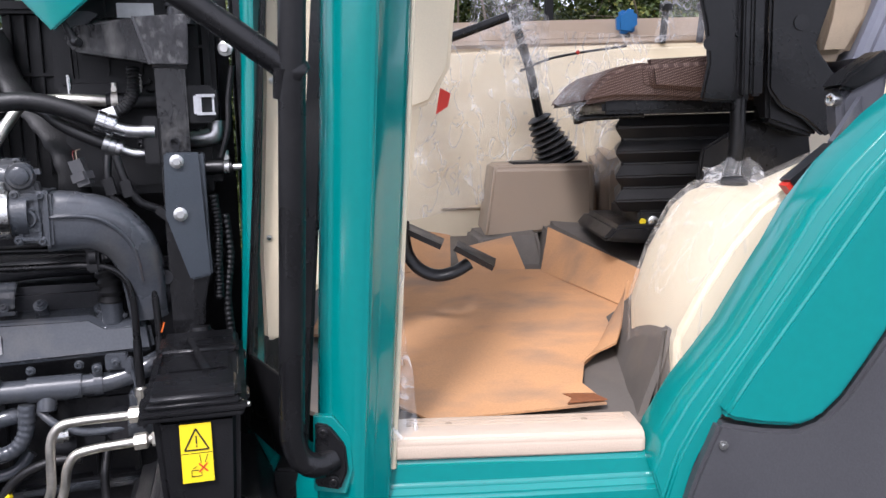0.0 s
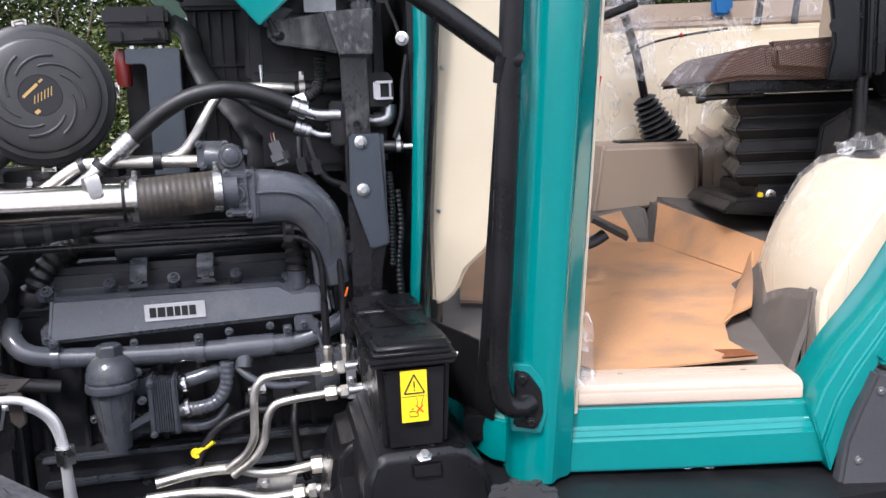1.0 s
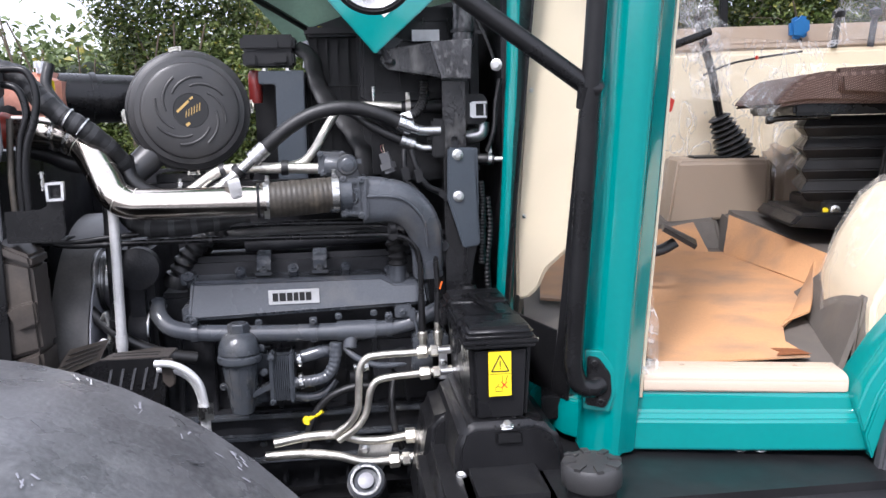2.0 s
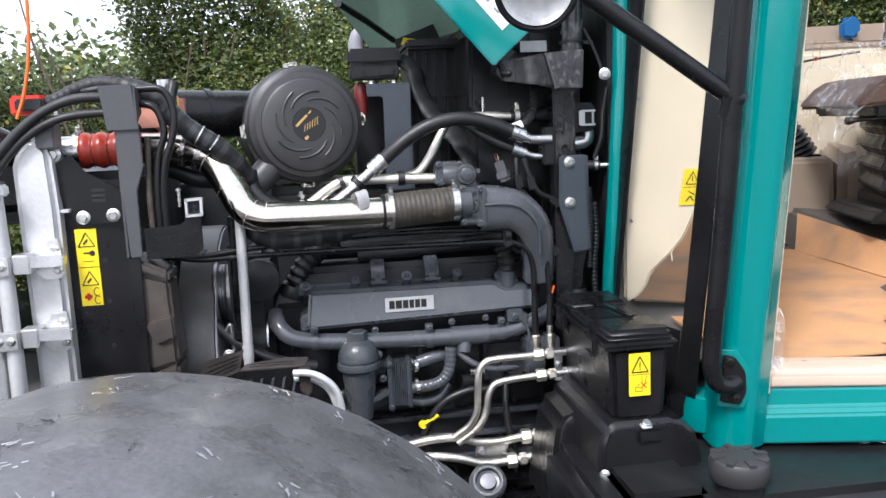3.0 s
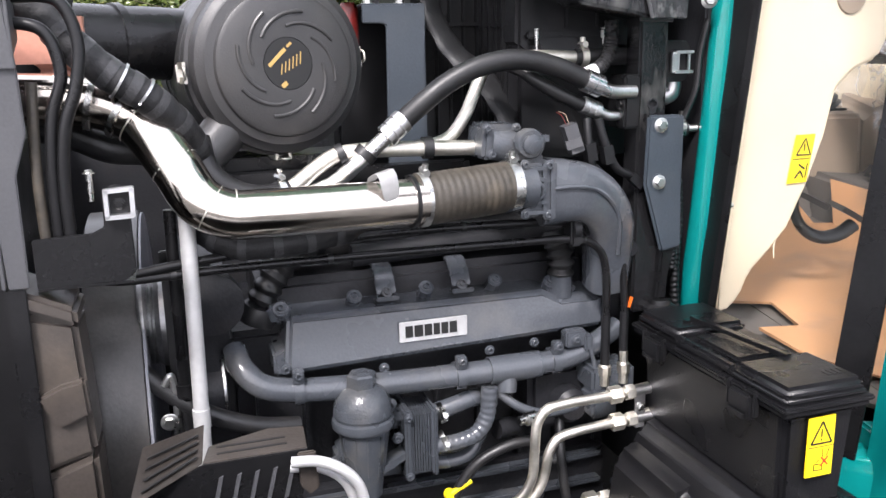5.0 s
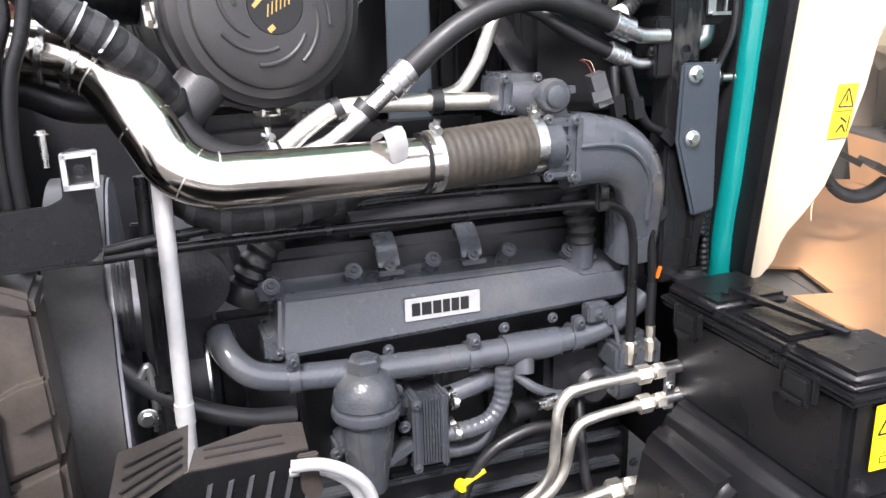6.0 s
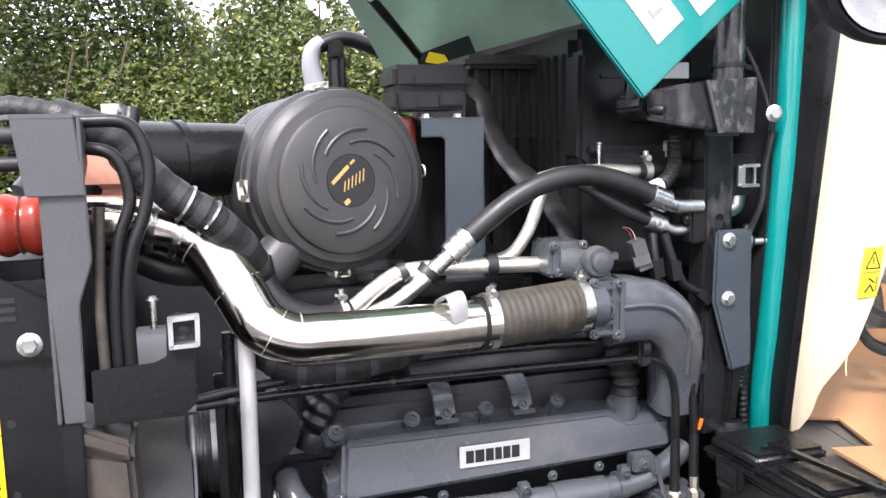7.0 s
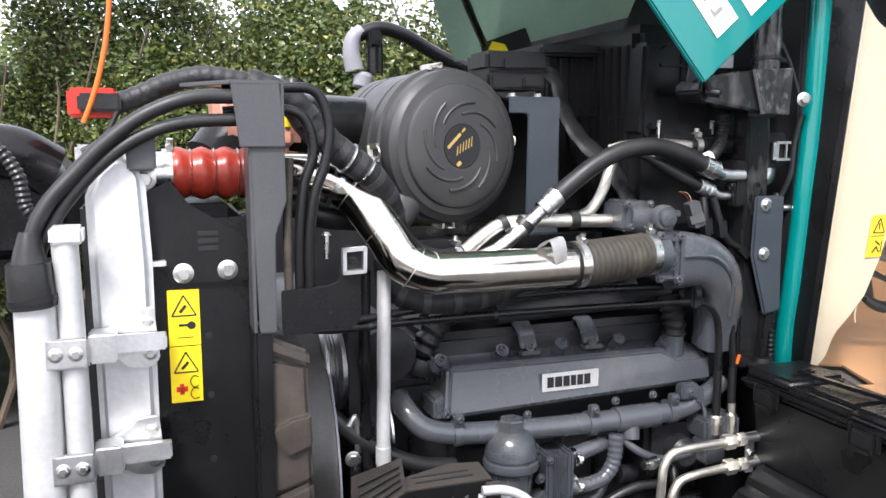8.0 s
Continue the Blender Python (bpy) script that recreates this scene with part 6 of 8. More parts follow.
def hood():
    t = thing("engine_hood", "teal engine hood swung open above the bay", "hood", (-0.3, 1.7, 1.71))
    tip = Vector((-0.3115, 1.58, 1.7135))
    d1, d2 = Vector((-0.655, 0, 0.756)), Vector((0.752, 0, 0.659))
    def at(a, b, dy=0.0):
        p = tip + d1 * a + d2 * b
        return (p.x, p.z)
    part("side_panel", slab([at(0, 0), at(0, 0.42), at(0.62, 0.42), at(0.62, 0)], 1.578, 1.592, 0.003), TEAL, t)
    part("white_band", slab([at(0.045, 0.068), at(0.045, 0.125), at(0.58, 0.125), at(0.58, 0.068)], 1.576, 1.5782, 0), WHITE, t, "white lettering band with grey marks")
    part("white_band", slab([at(0.03, 0.15), at(0.03, 0.36), at(0.40, 0.36), at(0.40, 0.15)], 1.576, 1.5782, 0), WHITE, t)
    for i in range(4):
        a = 0.078 + i * 0.034
        part("letter_bar", slab([at(a, 0.085), at(a, 0.108), at(a + 0.007, 0.108), at(a + 0.007, 0.085)], 1.5752, 1.5762, 0), GREYINK, t)
        part("letter_bar", slab([at(a, 0.085), at(a + 0.016, 0.085), at(a + 0.016, 0.09), at(a, 0.09)], 1.5750, 1.5762, 0), GREYINK, t)
    # inner skin, leaning back over the bay
    skin = bmesh.new()
    q = [skin.verts.new(p) for p in ((-1.02, 1.62, 2.36), (-0.10, 1.62, 2.36), (0.10, 2.34, 1.965), (-0.535, 2.27, 1.80))]
    skin.faces.new(q)
    bmesh.ops.solidify(skin, geom=skin.faces[:], thickness=0.012)
    part("inner_skin", skin, HOODIN, t, "pale green inner skin of hood")
    part("stay_cable", tube([(-0.645, 1.93, 1.909), (-0.566, 2.07, 1.877), (-0.486, 2.20, 1.838)], 0.009, 8), RUBBER, t)
    part("seal_flap", slab([(-0.47, 1.80), (-0.48, 1.842), (-0.36, 1.885), (-0.34, 1.84), (-0.36, 1.80)], 2.235, 2.24, 0.001), RUBBER, t)
    part("tag", slab([(-0.462, 1.826), (-0.452, 1.848), (-0.418, 1.842), (-0.404, 1.818)], 2.230, 2.2345, 0), YELLOW, t, "yellow warning tag")
    t = thing("far_mirror_arm", "grey mirror arm joint on the far side", "mirror arm", (-0.45, 3.3, 1.7))
    part("joint", merge(tube([(-0.545, 3.28, 1.85), (-0.556, 3.28, 1.91), (-0.548, 3.28, 1.96), (-0.515, 3.28, 1.99)], (0.034, 0.026), 14), lathe([(0.02, 0), (0.034, 0.008), (0.036, 0.045), (0.026, 0.058), (0, 0.06)], (-0.52, 3.28, 1.785), (0.2, 0, 1), 18)), PALEGREY, t)
    part("arm", tube([(-0.54, 3.28, 1.97), (-0.45, 3.28, 2.0), (-0.36, 3.28, 1.98), (-0.2, 3.28, 1.90), (0.10, 3.18, 1.80), (0.33, 3.08, 1.75)], 0.026, 14), SATIN, t)
    part("clasp", merge(box(-0.50, -0.45, 3.24, 3.30, 1.93, 1.99, 0.008), lathe([(0.03, 0), (0.03, 0.1), (0, 0.1)], (-0.47, 3.28, 1.84), UPZ, 16)), SATIN, t)


hood()
# ---- cab ----
def loft(sections, bevel=0.0, closed=True):
    """Rings of points, one after the other, skinned into a closed body."""
    bm = bmesh.new()
    rings = [[bm.verts.new(p) for p in s] for s in sections]
    n = len(rings[0])
    for a, b in zip(rings, rings[1:]):
        for j in range(n):
            bm.faces.new((a[j], a[(j + 1) % n], b[(j + 1) % n], b[j]))
    bm.faces.new(rings[0][::-1])
    bm.faces.new(rings[-1])
    bmesh.ops.recalc_face_normals(bm, faces=bm.faces)
    return bevelled(bm, bevel, 3)


def quad(pts, thick=0.004, cuts=0, wave=0.0, scale=9.0):
    """A four-cornered sheet, subdivided and rumpled if asked."""
    bm = bmesh.new()
    q = [Vector(p) for p in pts]
    n = cuts + 2
    normal = (q[1] - q[0]).cross(q[3] - q[0]).normalized()
    g = []
    for i in range(n):
        row = []
        for j in range(n):
            u, v = i / (n - 1), j / (n - 1)
            p = q[0].lerp(q[1], u).lerp(q[3].lerp(q[2], u), v)
            if wave:
                p = p + normal * wave * noise.noise(p * scale) + normal * wave * 0.5 * noise.noise(p * scale * 3.1)
            row.append(bm.verts.new(p))
        g.append(row)
    for i in range(n - 1):
        for j in range(n - 1):
            bm.faces.new((g[i][j], g[i + 1][j], g[i + 1][j + 1], g[i][j + 1]))
    if thick:
        bmesh.ops.recalc_face_normals(bm, faces=bm.faces)
        bmesh.ops.solidify(bm, geom=bm.faces[:], thickness=thick)
    return bm


def shell():
    t = thing("tractor_cab", "teal painted tractor cab with open door frame", "vehicle cab", (0.2, 1.9, 0.89), CAB, kind="")
    # door pillar with a raised ridge, leaning slightly
    secs = []
    for z in (0.893, 1.0, 1.3, 1.6, 1.9, 2.3):
        k = (z - 1.0) / 0.6
        b = [(-0.217 + 0.036 * k, 1.240 - 0.042 * k), (-0.205 + 0.036 * k, 1.222 - 0.045 * k), (-0.186 + 0.036 * k, 1.2125 - 0.046 * k), (-0.167 + 0.038 * k, 1.206 - 0.047 * k), (-0.160 + 0.039 * k, 1.2045 - 0.047 * k), (-0.147 + 0.040 * k, 1.2045 - 0.046 * k), (-0.140 + 0.041 * k, 1.208 - 0.044 * k), (-0.130 + 0.043 * k, 1.230 - 0.022 * k), (-0.110 + 0.045 * k, 1.244 - 0.008 * k), (-0.104 + 0.046 * k, 1.256 - 0.004 * k), (-0.106 + 0.046 * k, 1.33), (-0.225 + 0.036 * k, 1.302 - 0.01 * k)]
        secs.append([(x, y, z) for x, y in b])
    part("door_pillar", loft(secs, 0.003), TEAL, t, "glossy teal door pillar")
    part("door_seal", tube([(-0.102, 1.275, 1.0), (-0.08, 1.272, 1.3), (-0.057, 1.268, 1.6), (-0.02, 1.262, 2.1)], 0.0060, 8), CREAM, t, "cream door seal")
    # sill and lower rail
    rail = []
    for x, y, dz in ((-0.205, 1.262, 0.0), (-0.15, 1.262, 0.0), (0.10, 1.258, 0.004), (0.345, 1.252, 0.012)):
        rail.append([(x, y - 0.004, 0.892 + dz), (x, y - 0.004, 0.955 + dz), (x, y + 0.012, 0.968 + dz), (x, y + 0.016, 1.006 + dz * 0.4), (x, y + 0.03, 1.016 + dz * 0.3), (x, y + 0.10, 1.016), (x, y + 0.10, 0.892 + dz)])
    part("sill_rail", loft(rail, 0.005), TEAL, t, "glossy teal sill rail with ledge")
    front = []
    for x, y in ((-0.402, 1.60), (-0.33, 1.45), (-0.255, 1.30), (-0.20, 1.262)):
        front.append([(x, y, 0.905), (x, y, 0.96), (x + 0.004, y + 0.006, 0.985), (x + 0.05, y + 0.05, 0.985), (x + 0.05, y + 0.05, 0.905)])
    part("front_rail", loft(front, 0.004), TEAL, t)
    corner = tube([(-0.355, 1.626, 2.1), (-0.354, 1.626, 1.75), (-0.3655, 1.626, 1.5), (-0.376, 1.630, 1.32), (-0.385, 1.632, 1.18), (-0.386, 1.61, 1.06), (-0.362, 1.545, 0.985), (-0.305, 1.42, 0.955)], 0.022, 14, 8)
    part("corner_pillar", corner, TEAL, t, "slim teal corner pillar")
    part("front_bulkhead", loft([[(-0.385, 1.66, z), (-0.375, 1.66, z), (-0.375, 3.05, z), (-0.385, 3.05, z)] for z in (0.9, 1.15)]), SATIN, t)
    # rear door arch
    inner = [(0.302, 1.012), (0.316, 1.05), (0.356, 1.118), (0.391, 1.163), (0.429, 1.215), (0.463, 1.273), (0.503, 1.338), (0.538, 1.403), (0.587, 1.466), (0.66, 1.54), (0.92, 1.75)]
    outer = [(0.335, 0.895), (0.366, 1.005), (0.385, 1.045), (0.430, 1.122), (0.470, 1.185), (0.505, 1.236), (0.55, 1.302), (0.591, 1.362), (0.645, 1.441), (0.72, 1.53), (0.97, 1.72)]
    arch = []
    for (a, b), (c, d) in zip(inner, outer):
        m = (a * 0.45 + c * 0.55, b * 0.45 + d * 0.55)
        arch.append([(a, 1.262, b), (a * 0.8 + c * 0.2, 1.240, b * 0.8 + d * 0.2), (m[0], 1.236, m[1]), (m[0] * 0.9 + c * 0.1, 1.226, m[1] * 0.9 + d * 0.1), (c, 1.224, d), (c, 1.31, d), (a, 1.34, b)])
    part("door_arch", loft(arch, 0.003), TEAL, t, "curved glossy teal door arch")
    # glazed corner beside the pillar: black surround, pane with dotted edge
    def lean(p, z):
        return (p[0] + 0.095 * (z - 1.3), p[1], z)
    def wallstrip(p, q, z0, z1, thick):
        d = Vector((q[0] - p[0], q[1] - p[1], 0)).normalized()
        nx, ny = -d.y * thick, d.x * thick
        return loft([[lean(p, z), lean(q, z), lean((q[0] + nx, q[1] + ny), z), lean((p[0] + nx, p[1] + ny), z)] for z in (z0, (z0 + z1) / 2, z1)], 0.0015)
    part("black_surround", wallstrip((-0.212, 1.300), (-0.243, 1.348), 0.98, 2.3, 0.006), SATIN, t, "black edge band of glass")
    part("black_surround", wallstrip((-0.3585, 1.553), (-0.366, 1.566), 0.98, 2.3, 0.006), SATIN, t)
    strip = []
    for z in (1.0, 1.3, 1.6, 2.0, 2.3):
        a, b = lean((-0.366, 1.567), z), (-0.3655 + 0.05 * (z - 1.5), 1.622, z)
        strip.append([a, b, (b[0] + 0.008, b[1] + 0.003, z), (a[0] + 0.006, a[1] + 0.003, z)])
    part("black_surround", loft(strip), SATIN, t)
    part("black_surround", wallstrip((-0.243, 1.349), (-0.3585, 1.552), 0.98, 1.12, 0.006), SATIN, t)
    pane = part("corner_pane", wallstrip((-0.243, 1.349), (-0.3585, 1.552), 1.121, 2.3, 0.004), PANE, t, "clear safety glass pane")
    pane.visible_shadow = False
    # dotted edge: thin rows of printed dots along both upright edges
    for p, q, s in (((-0.243, 1.349), (-0.3585, 1.552), 1), ((-0.3585, 1.552), (-0.243, 1.349), -1)):
        d = Vector((q[0] - p[0], q[1] - p[1], 0)).normalized()
        side = Vector((-d.y, d.x, 0)) * s
        verts, faces = [], []
        for row in range(4):
            size = 0.0019 - 0.0003 * row
            for i in range(200):
                z = 1.13 + i * 0.0045 + (row % 2) * 0.0022
                o = Vector(lean(p, z)) + d * (0.003 + row * 0.0032) - side * 0.0012
                k = len(verts)
                verts += [o + d * size * 0.5 * a + Vector((0, 0, size * 0.5 * b)) for a, b in ((-1, 0), (0, -1), (1, 0), (0, 1))]
                faces.append((k, k + 1, k + 2, k + 3))
        me = bpy.data.meshes.new("dot_edge")
        me.from_pydata([ROOT[t].inverted() @ v for v in verts], [], faces)
        me.materials.append(SATIN)
        ob = new("dot_edge", me)
        ob.parent = t
        tagged(ob, kind="stuff")
    # rear roof and far side, out of sight but closing the cab
    # added sheet, never in view, that dims the light falling into the cab
    roof = part("roof_light_filter", box(-0.24, 1.44, 1.32, 3.1, 2.36, 2.366, 0.001), TINT, t, "unseen roof sheet that dims the cab")
    for a, b in (((-0.3, 1.25, 2.36), (1.5, 1.25, 2.36)), ((-0.3, 3.15, 2.36), (1.5, 3.15, 2.36)), ((-0.28, 1.25, 2.36), (-0.28, 3.15, 2.36)), ((1.48, 1.25, 2.36), (1.48, 3.15, 2.36))):
        part("roof_frame", bar(a, b, 0.08, 0.07, 0.01), TEAL, t)
    part("far_window_frame", merge(box(-0.3, 1.6, 3.12, 3.18, 1.02, 1.80, 0.01), box(-0.36, -0.28, 3.1, 3.18, 1.0, 2.35, 0.01), box(0.355, 0.375, 3.12, 3.16, 1.8, 2.33, 0.004), box(0.42, 0.45, 3.12, 3.16, 1.8, 2.33, 0.004), box(1.45, 1.6, 3.1, 3.18, 1.0, 2.35, 0.01)), SATIN, t)
    part("rear_wall", box(1.5, 1.55, 1.4, 3.2, 0.95, 1.5, 0.01), SATIN, t)
    part("underbody", box(-0.30, 1.5, 1.32, 3.15, 0.93, 0.985, 0.005), SATIN, t)
    # under-sill shadow gear
    solo("valve_block", merge(box(0.0, 0.3, 1.34, 1.5, 0.70, 0.86, 0.01), *[lathe([(0.016, 0), (0.016, 0.03), (0.01, 0.035), (0, 0.035)], (0.06 + 0.035 * i, 1.335, 0.84), OUT, 14) for i in range(5)]), DARKCAST, "dark hydraulic valve block under the sill", "valve block", CAB)
    for i in range(3):
        solo("under_hose", tube([(-0.18 + 0.06 * i, 1.40, 0.78), (-0.10 + 0.06 * i, 1.30, 0.86 - 0.02 * i), (-0.02 + 0.06 * i, 1.30, 0.84), (0.05 + 0.06 * i, 1.36, 0.78)], 0.011, 12), RUBBER, "black hose looping under the sill", "hose", CAB, group="hoses under sill")
    for x in (0.10, 0.14):
        solo("hose_fitting", merge(lathe([(0.014, 0), (0.014, 0.02), (0.01, 0.022), (0.01, 0.035), (0, 0.035)], (x, 1.30, 0.875), (0.1, -0.6, 0.7), 6)), ZINC, "zinc hose fitting under the sill", "fitting", CAB, group="fittings under sill")
    solo("chassis_side", merge(box(-0.3, 1.4, 1.52, 1.6, 0.4, 0.93, 0.01)), SATIN, "dark chassis side under cab", "chassis", CAB, kind="structure")
    return t


shell()


def door_side():
    t = thing("sill_cover", "beige grained plastic sill cover with moulded lines", "sill cover", (0.11, 1.33, 1.0), CAB)
    prof = [(1.272, 1.012), (1.270, 1.036), (1.276, 1.047), (1.29, 1.052), (1.36, 1.050), (1.372, 1.045), (1.372, 1.012)]
    part("cover", slab(prof, -0.098, 0.303, 0.004, "yz", 3), SILLCREAM, t)
    for y in (1.318, 1.332, 1.346):
        part("moulded_line", box(-0.08, 0.285, y, y + 0.003, 1.0495, 1.0535, 0.001), SILLCREAM, t)
    for x in (-0.01, 0.215):
        part("screw_dimple", lathe([(0.006, 0), (0.005, 0.002), (0, 0.001)], (x, 1.325, 1.0515), UPZ, 14), TAUPE, t)
    # grab rail and mirror arm
    t = thing("grab_rail", "black steel grab rail bolted to cab pillar", "grab rail", (-0.2, 1.2, 0.98), CAB)
    part("rail", tube([(-0.186, 1.200, 1.050), (-0.206, 1.184, 1.046), (-0.228, 1.176, 1.058), (-0.239, 1.170, 1.09), (-0.2385, 1.168, 1.14), (-0.228, 1.156, 1.3), (-0.21, 1.138, 1.6), (-0.192, 1.12, 1.9), (-0.175, 1.10, 2.2)], 0.0185, 20), SATIN, t)
    part("foot_plate", loft([[(-0.215, 1.198, 1.007), (-0.177, 1.189, 1.004), (-0.165, 1.191, 1.032), (-0.167, 1.191, 1.072), (-0.189, 1.188, 1.104), (-0.211, 1.196, 1.107)], [(-0.215, 1.209, 1.007), (-0.177, 1.201, 1.004), (-0.165, 1.203, 1.032), (-0.167, 1.201, 1.072), (-0.189, 1.199, 1.104), (-0.211, 1.207, 1.107)]], 0.003), SATIN, t)
    part("backing_plate", loft([[(-0.219, 1.205, 0.997), (-0.169, 1.197, 0.994), (-0.156, 1.199, 1.032), (-0.158, 1.199, 1.082), (-0.184, 1.195, 1.117), (-0.214, 1.203, 1.117)], [(-0.219, 1.219, 0.997), (-0.169, 1.211, 0.994), (-0.156, 1.213, 1.032), (-0.158, 1.211, 1.082), (-0.184, 1.209, 1.117), (-0.214, 1.217, 1.117)]], 0.002), TEAL, t)
    for x, z in ((-0.186, 1.017), (-0.198, 1.094)):
        part("bolt", sockethead((x, 1.192, z), OUT, 0.0065), SATIN, t)
    t = thing("lamp_arm", "black tubular arm carrying a round work lamp", "lamp arm", (-0.21, 1.14, 1.58), CAB)
    part("arm", tube([(-0.208, 1.142, 1.613), (-0.322, 1.127, 1.697), (-0.456, 1.11, 1.795), (-0.60, 1.08, 1.90)], 0.0175, 20), SATIN, t)
    part("knuckle", merge(lathe([(0.021, -0.012), (0.023, -0.004), (0.023, 0.006), (0.019, 0.012), (0, 0.012)], (-0.206, 1.142, 1.612), (0.72, 0.08, -0.52), 22), lathe([(0.0125, -0.02), (0.0125, 0.02), (0, 0.02)], (-0.222, 1.135, 1.60), (0.1, -0.2, 1), 16)), SATIN, t)
    lampc, la = Vector((-0.57, 1.01, 1.814)), Vector((0.05, -0.86, -0.18)).normalized()
    part("lamp_housing", lathe([(0.02, -0.07), (0.05, -0.06), (0.068, -0.025), (0.073, 0.0), (0.073, 0.016), (0.067, 0.02), (0.063, 0.014), (0.061, 0.0), (0, 0.0)], lampc, la, 48), BLACK, t)
    part("reflector", lathe([(0.014, 0.003), (0.035, 0.004), (0.052, 0.008), (0.0615, 0.013), (0.0605, 0.011), (0.035, 0.002), (0.0, 0.001)], lampc + la * 0.004, la, 40), DULLREF, t, "bright mirror reflector")
    part("lens", lathe([(0.0625, 0.013), (0.056, 0.020), (0.035, 0.025), (0, 0.027)], lampc, la, 40), LENS, t, "clear lamp lens")
    # teal rear fender and charcoal skirt
    t = thing("rear_fender", "glossy teal rear fender with rounded lower edge", "fender", (0.8, 1.2, 0.7), CAB)
    out = [(0.412, 1.089), (0.4615, 1.080), (0.513, 1.0755), (0.547, 1.088), (0.580, 1.122), (0.620, 1.182), (0.646, 1.225), (0.74, 1.36), (0.86, 1.50), (1.0, 1.64), (0.96, 1.715), (0.707, 1.531), (0.633, 1.445), (0.580, 1.368), (0.540, 1.309), (0.496, 1.244), (0.444, 1.168), (0.400, 1.098)]
    part("teal_panel", slab(out, 1.196, 1.24, 0.008, seg=3), TEAL, t)
    part("skirt", slab([(0.33, 0.80), (0.350, 0.960), (0.366, 1.006), (0.397, 1.083), (0.462, 1.072), (0.517, 1.068), (0.553, 1.081), (0.588, 1.118), (0.656, 1.222), (0.76, 1.35), (0.90, 1.50), (1.3, 1.50), (1.3, 0.80)], 1.202, 1.236, 0.006), GUARDGREY, t, "charcoal plastic skirt panel")
    part("tyre_side", lathe([(0.45, 0), (0.70, 0.02), (0.74, 0.12), (0.74, 0.35), (0.45, 0.36)], (1.25, 1.30, 0.74), (0, 1, 0), 48), RUBBER, t)
    for x, z in ((0.403, 1.049), (0.37, 0.927)):
        part("screw", merge(lathe([(0.0075, 0), (0.007, 0.003), (0, 0.004)], (x, 1.202, z), OUT, 16), lathe([(0.0035, 0.003), (0.003, 0.006), (0, 0.006)], (x, 1.202, z), OUT, 6)), ZINC, t)
    part("gap_seal", tube([(0.407, 1.226, 1.085), (0.43, 1.226, 1.120), (0.470, 1.226, 1.183), (0.55, 1.226, 1.300), (0.645, 1.226, 1.439), (0.72, 1.226, 1.528)], 0.003, 6), RUBBER, t)


door_side()


def floor_z(y):
    return 1.045 + 0.08 * (y - 1.41)


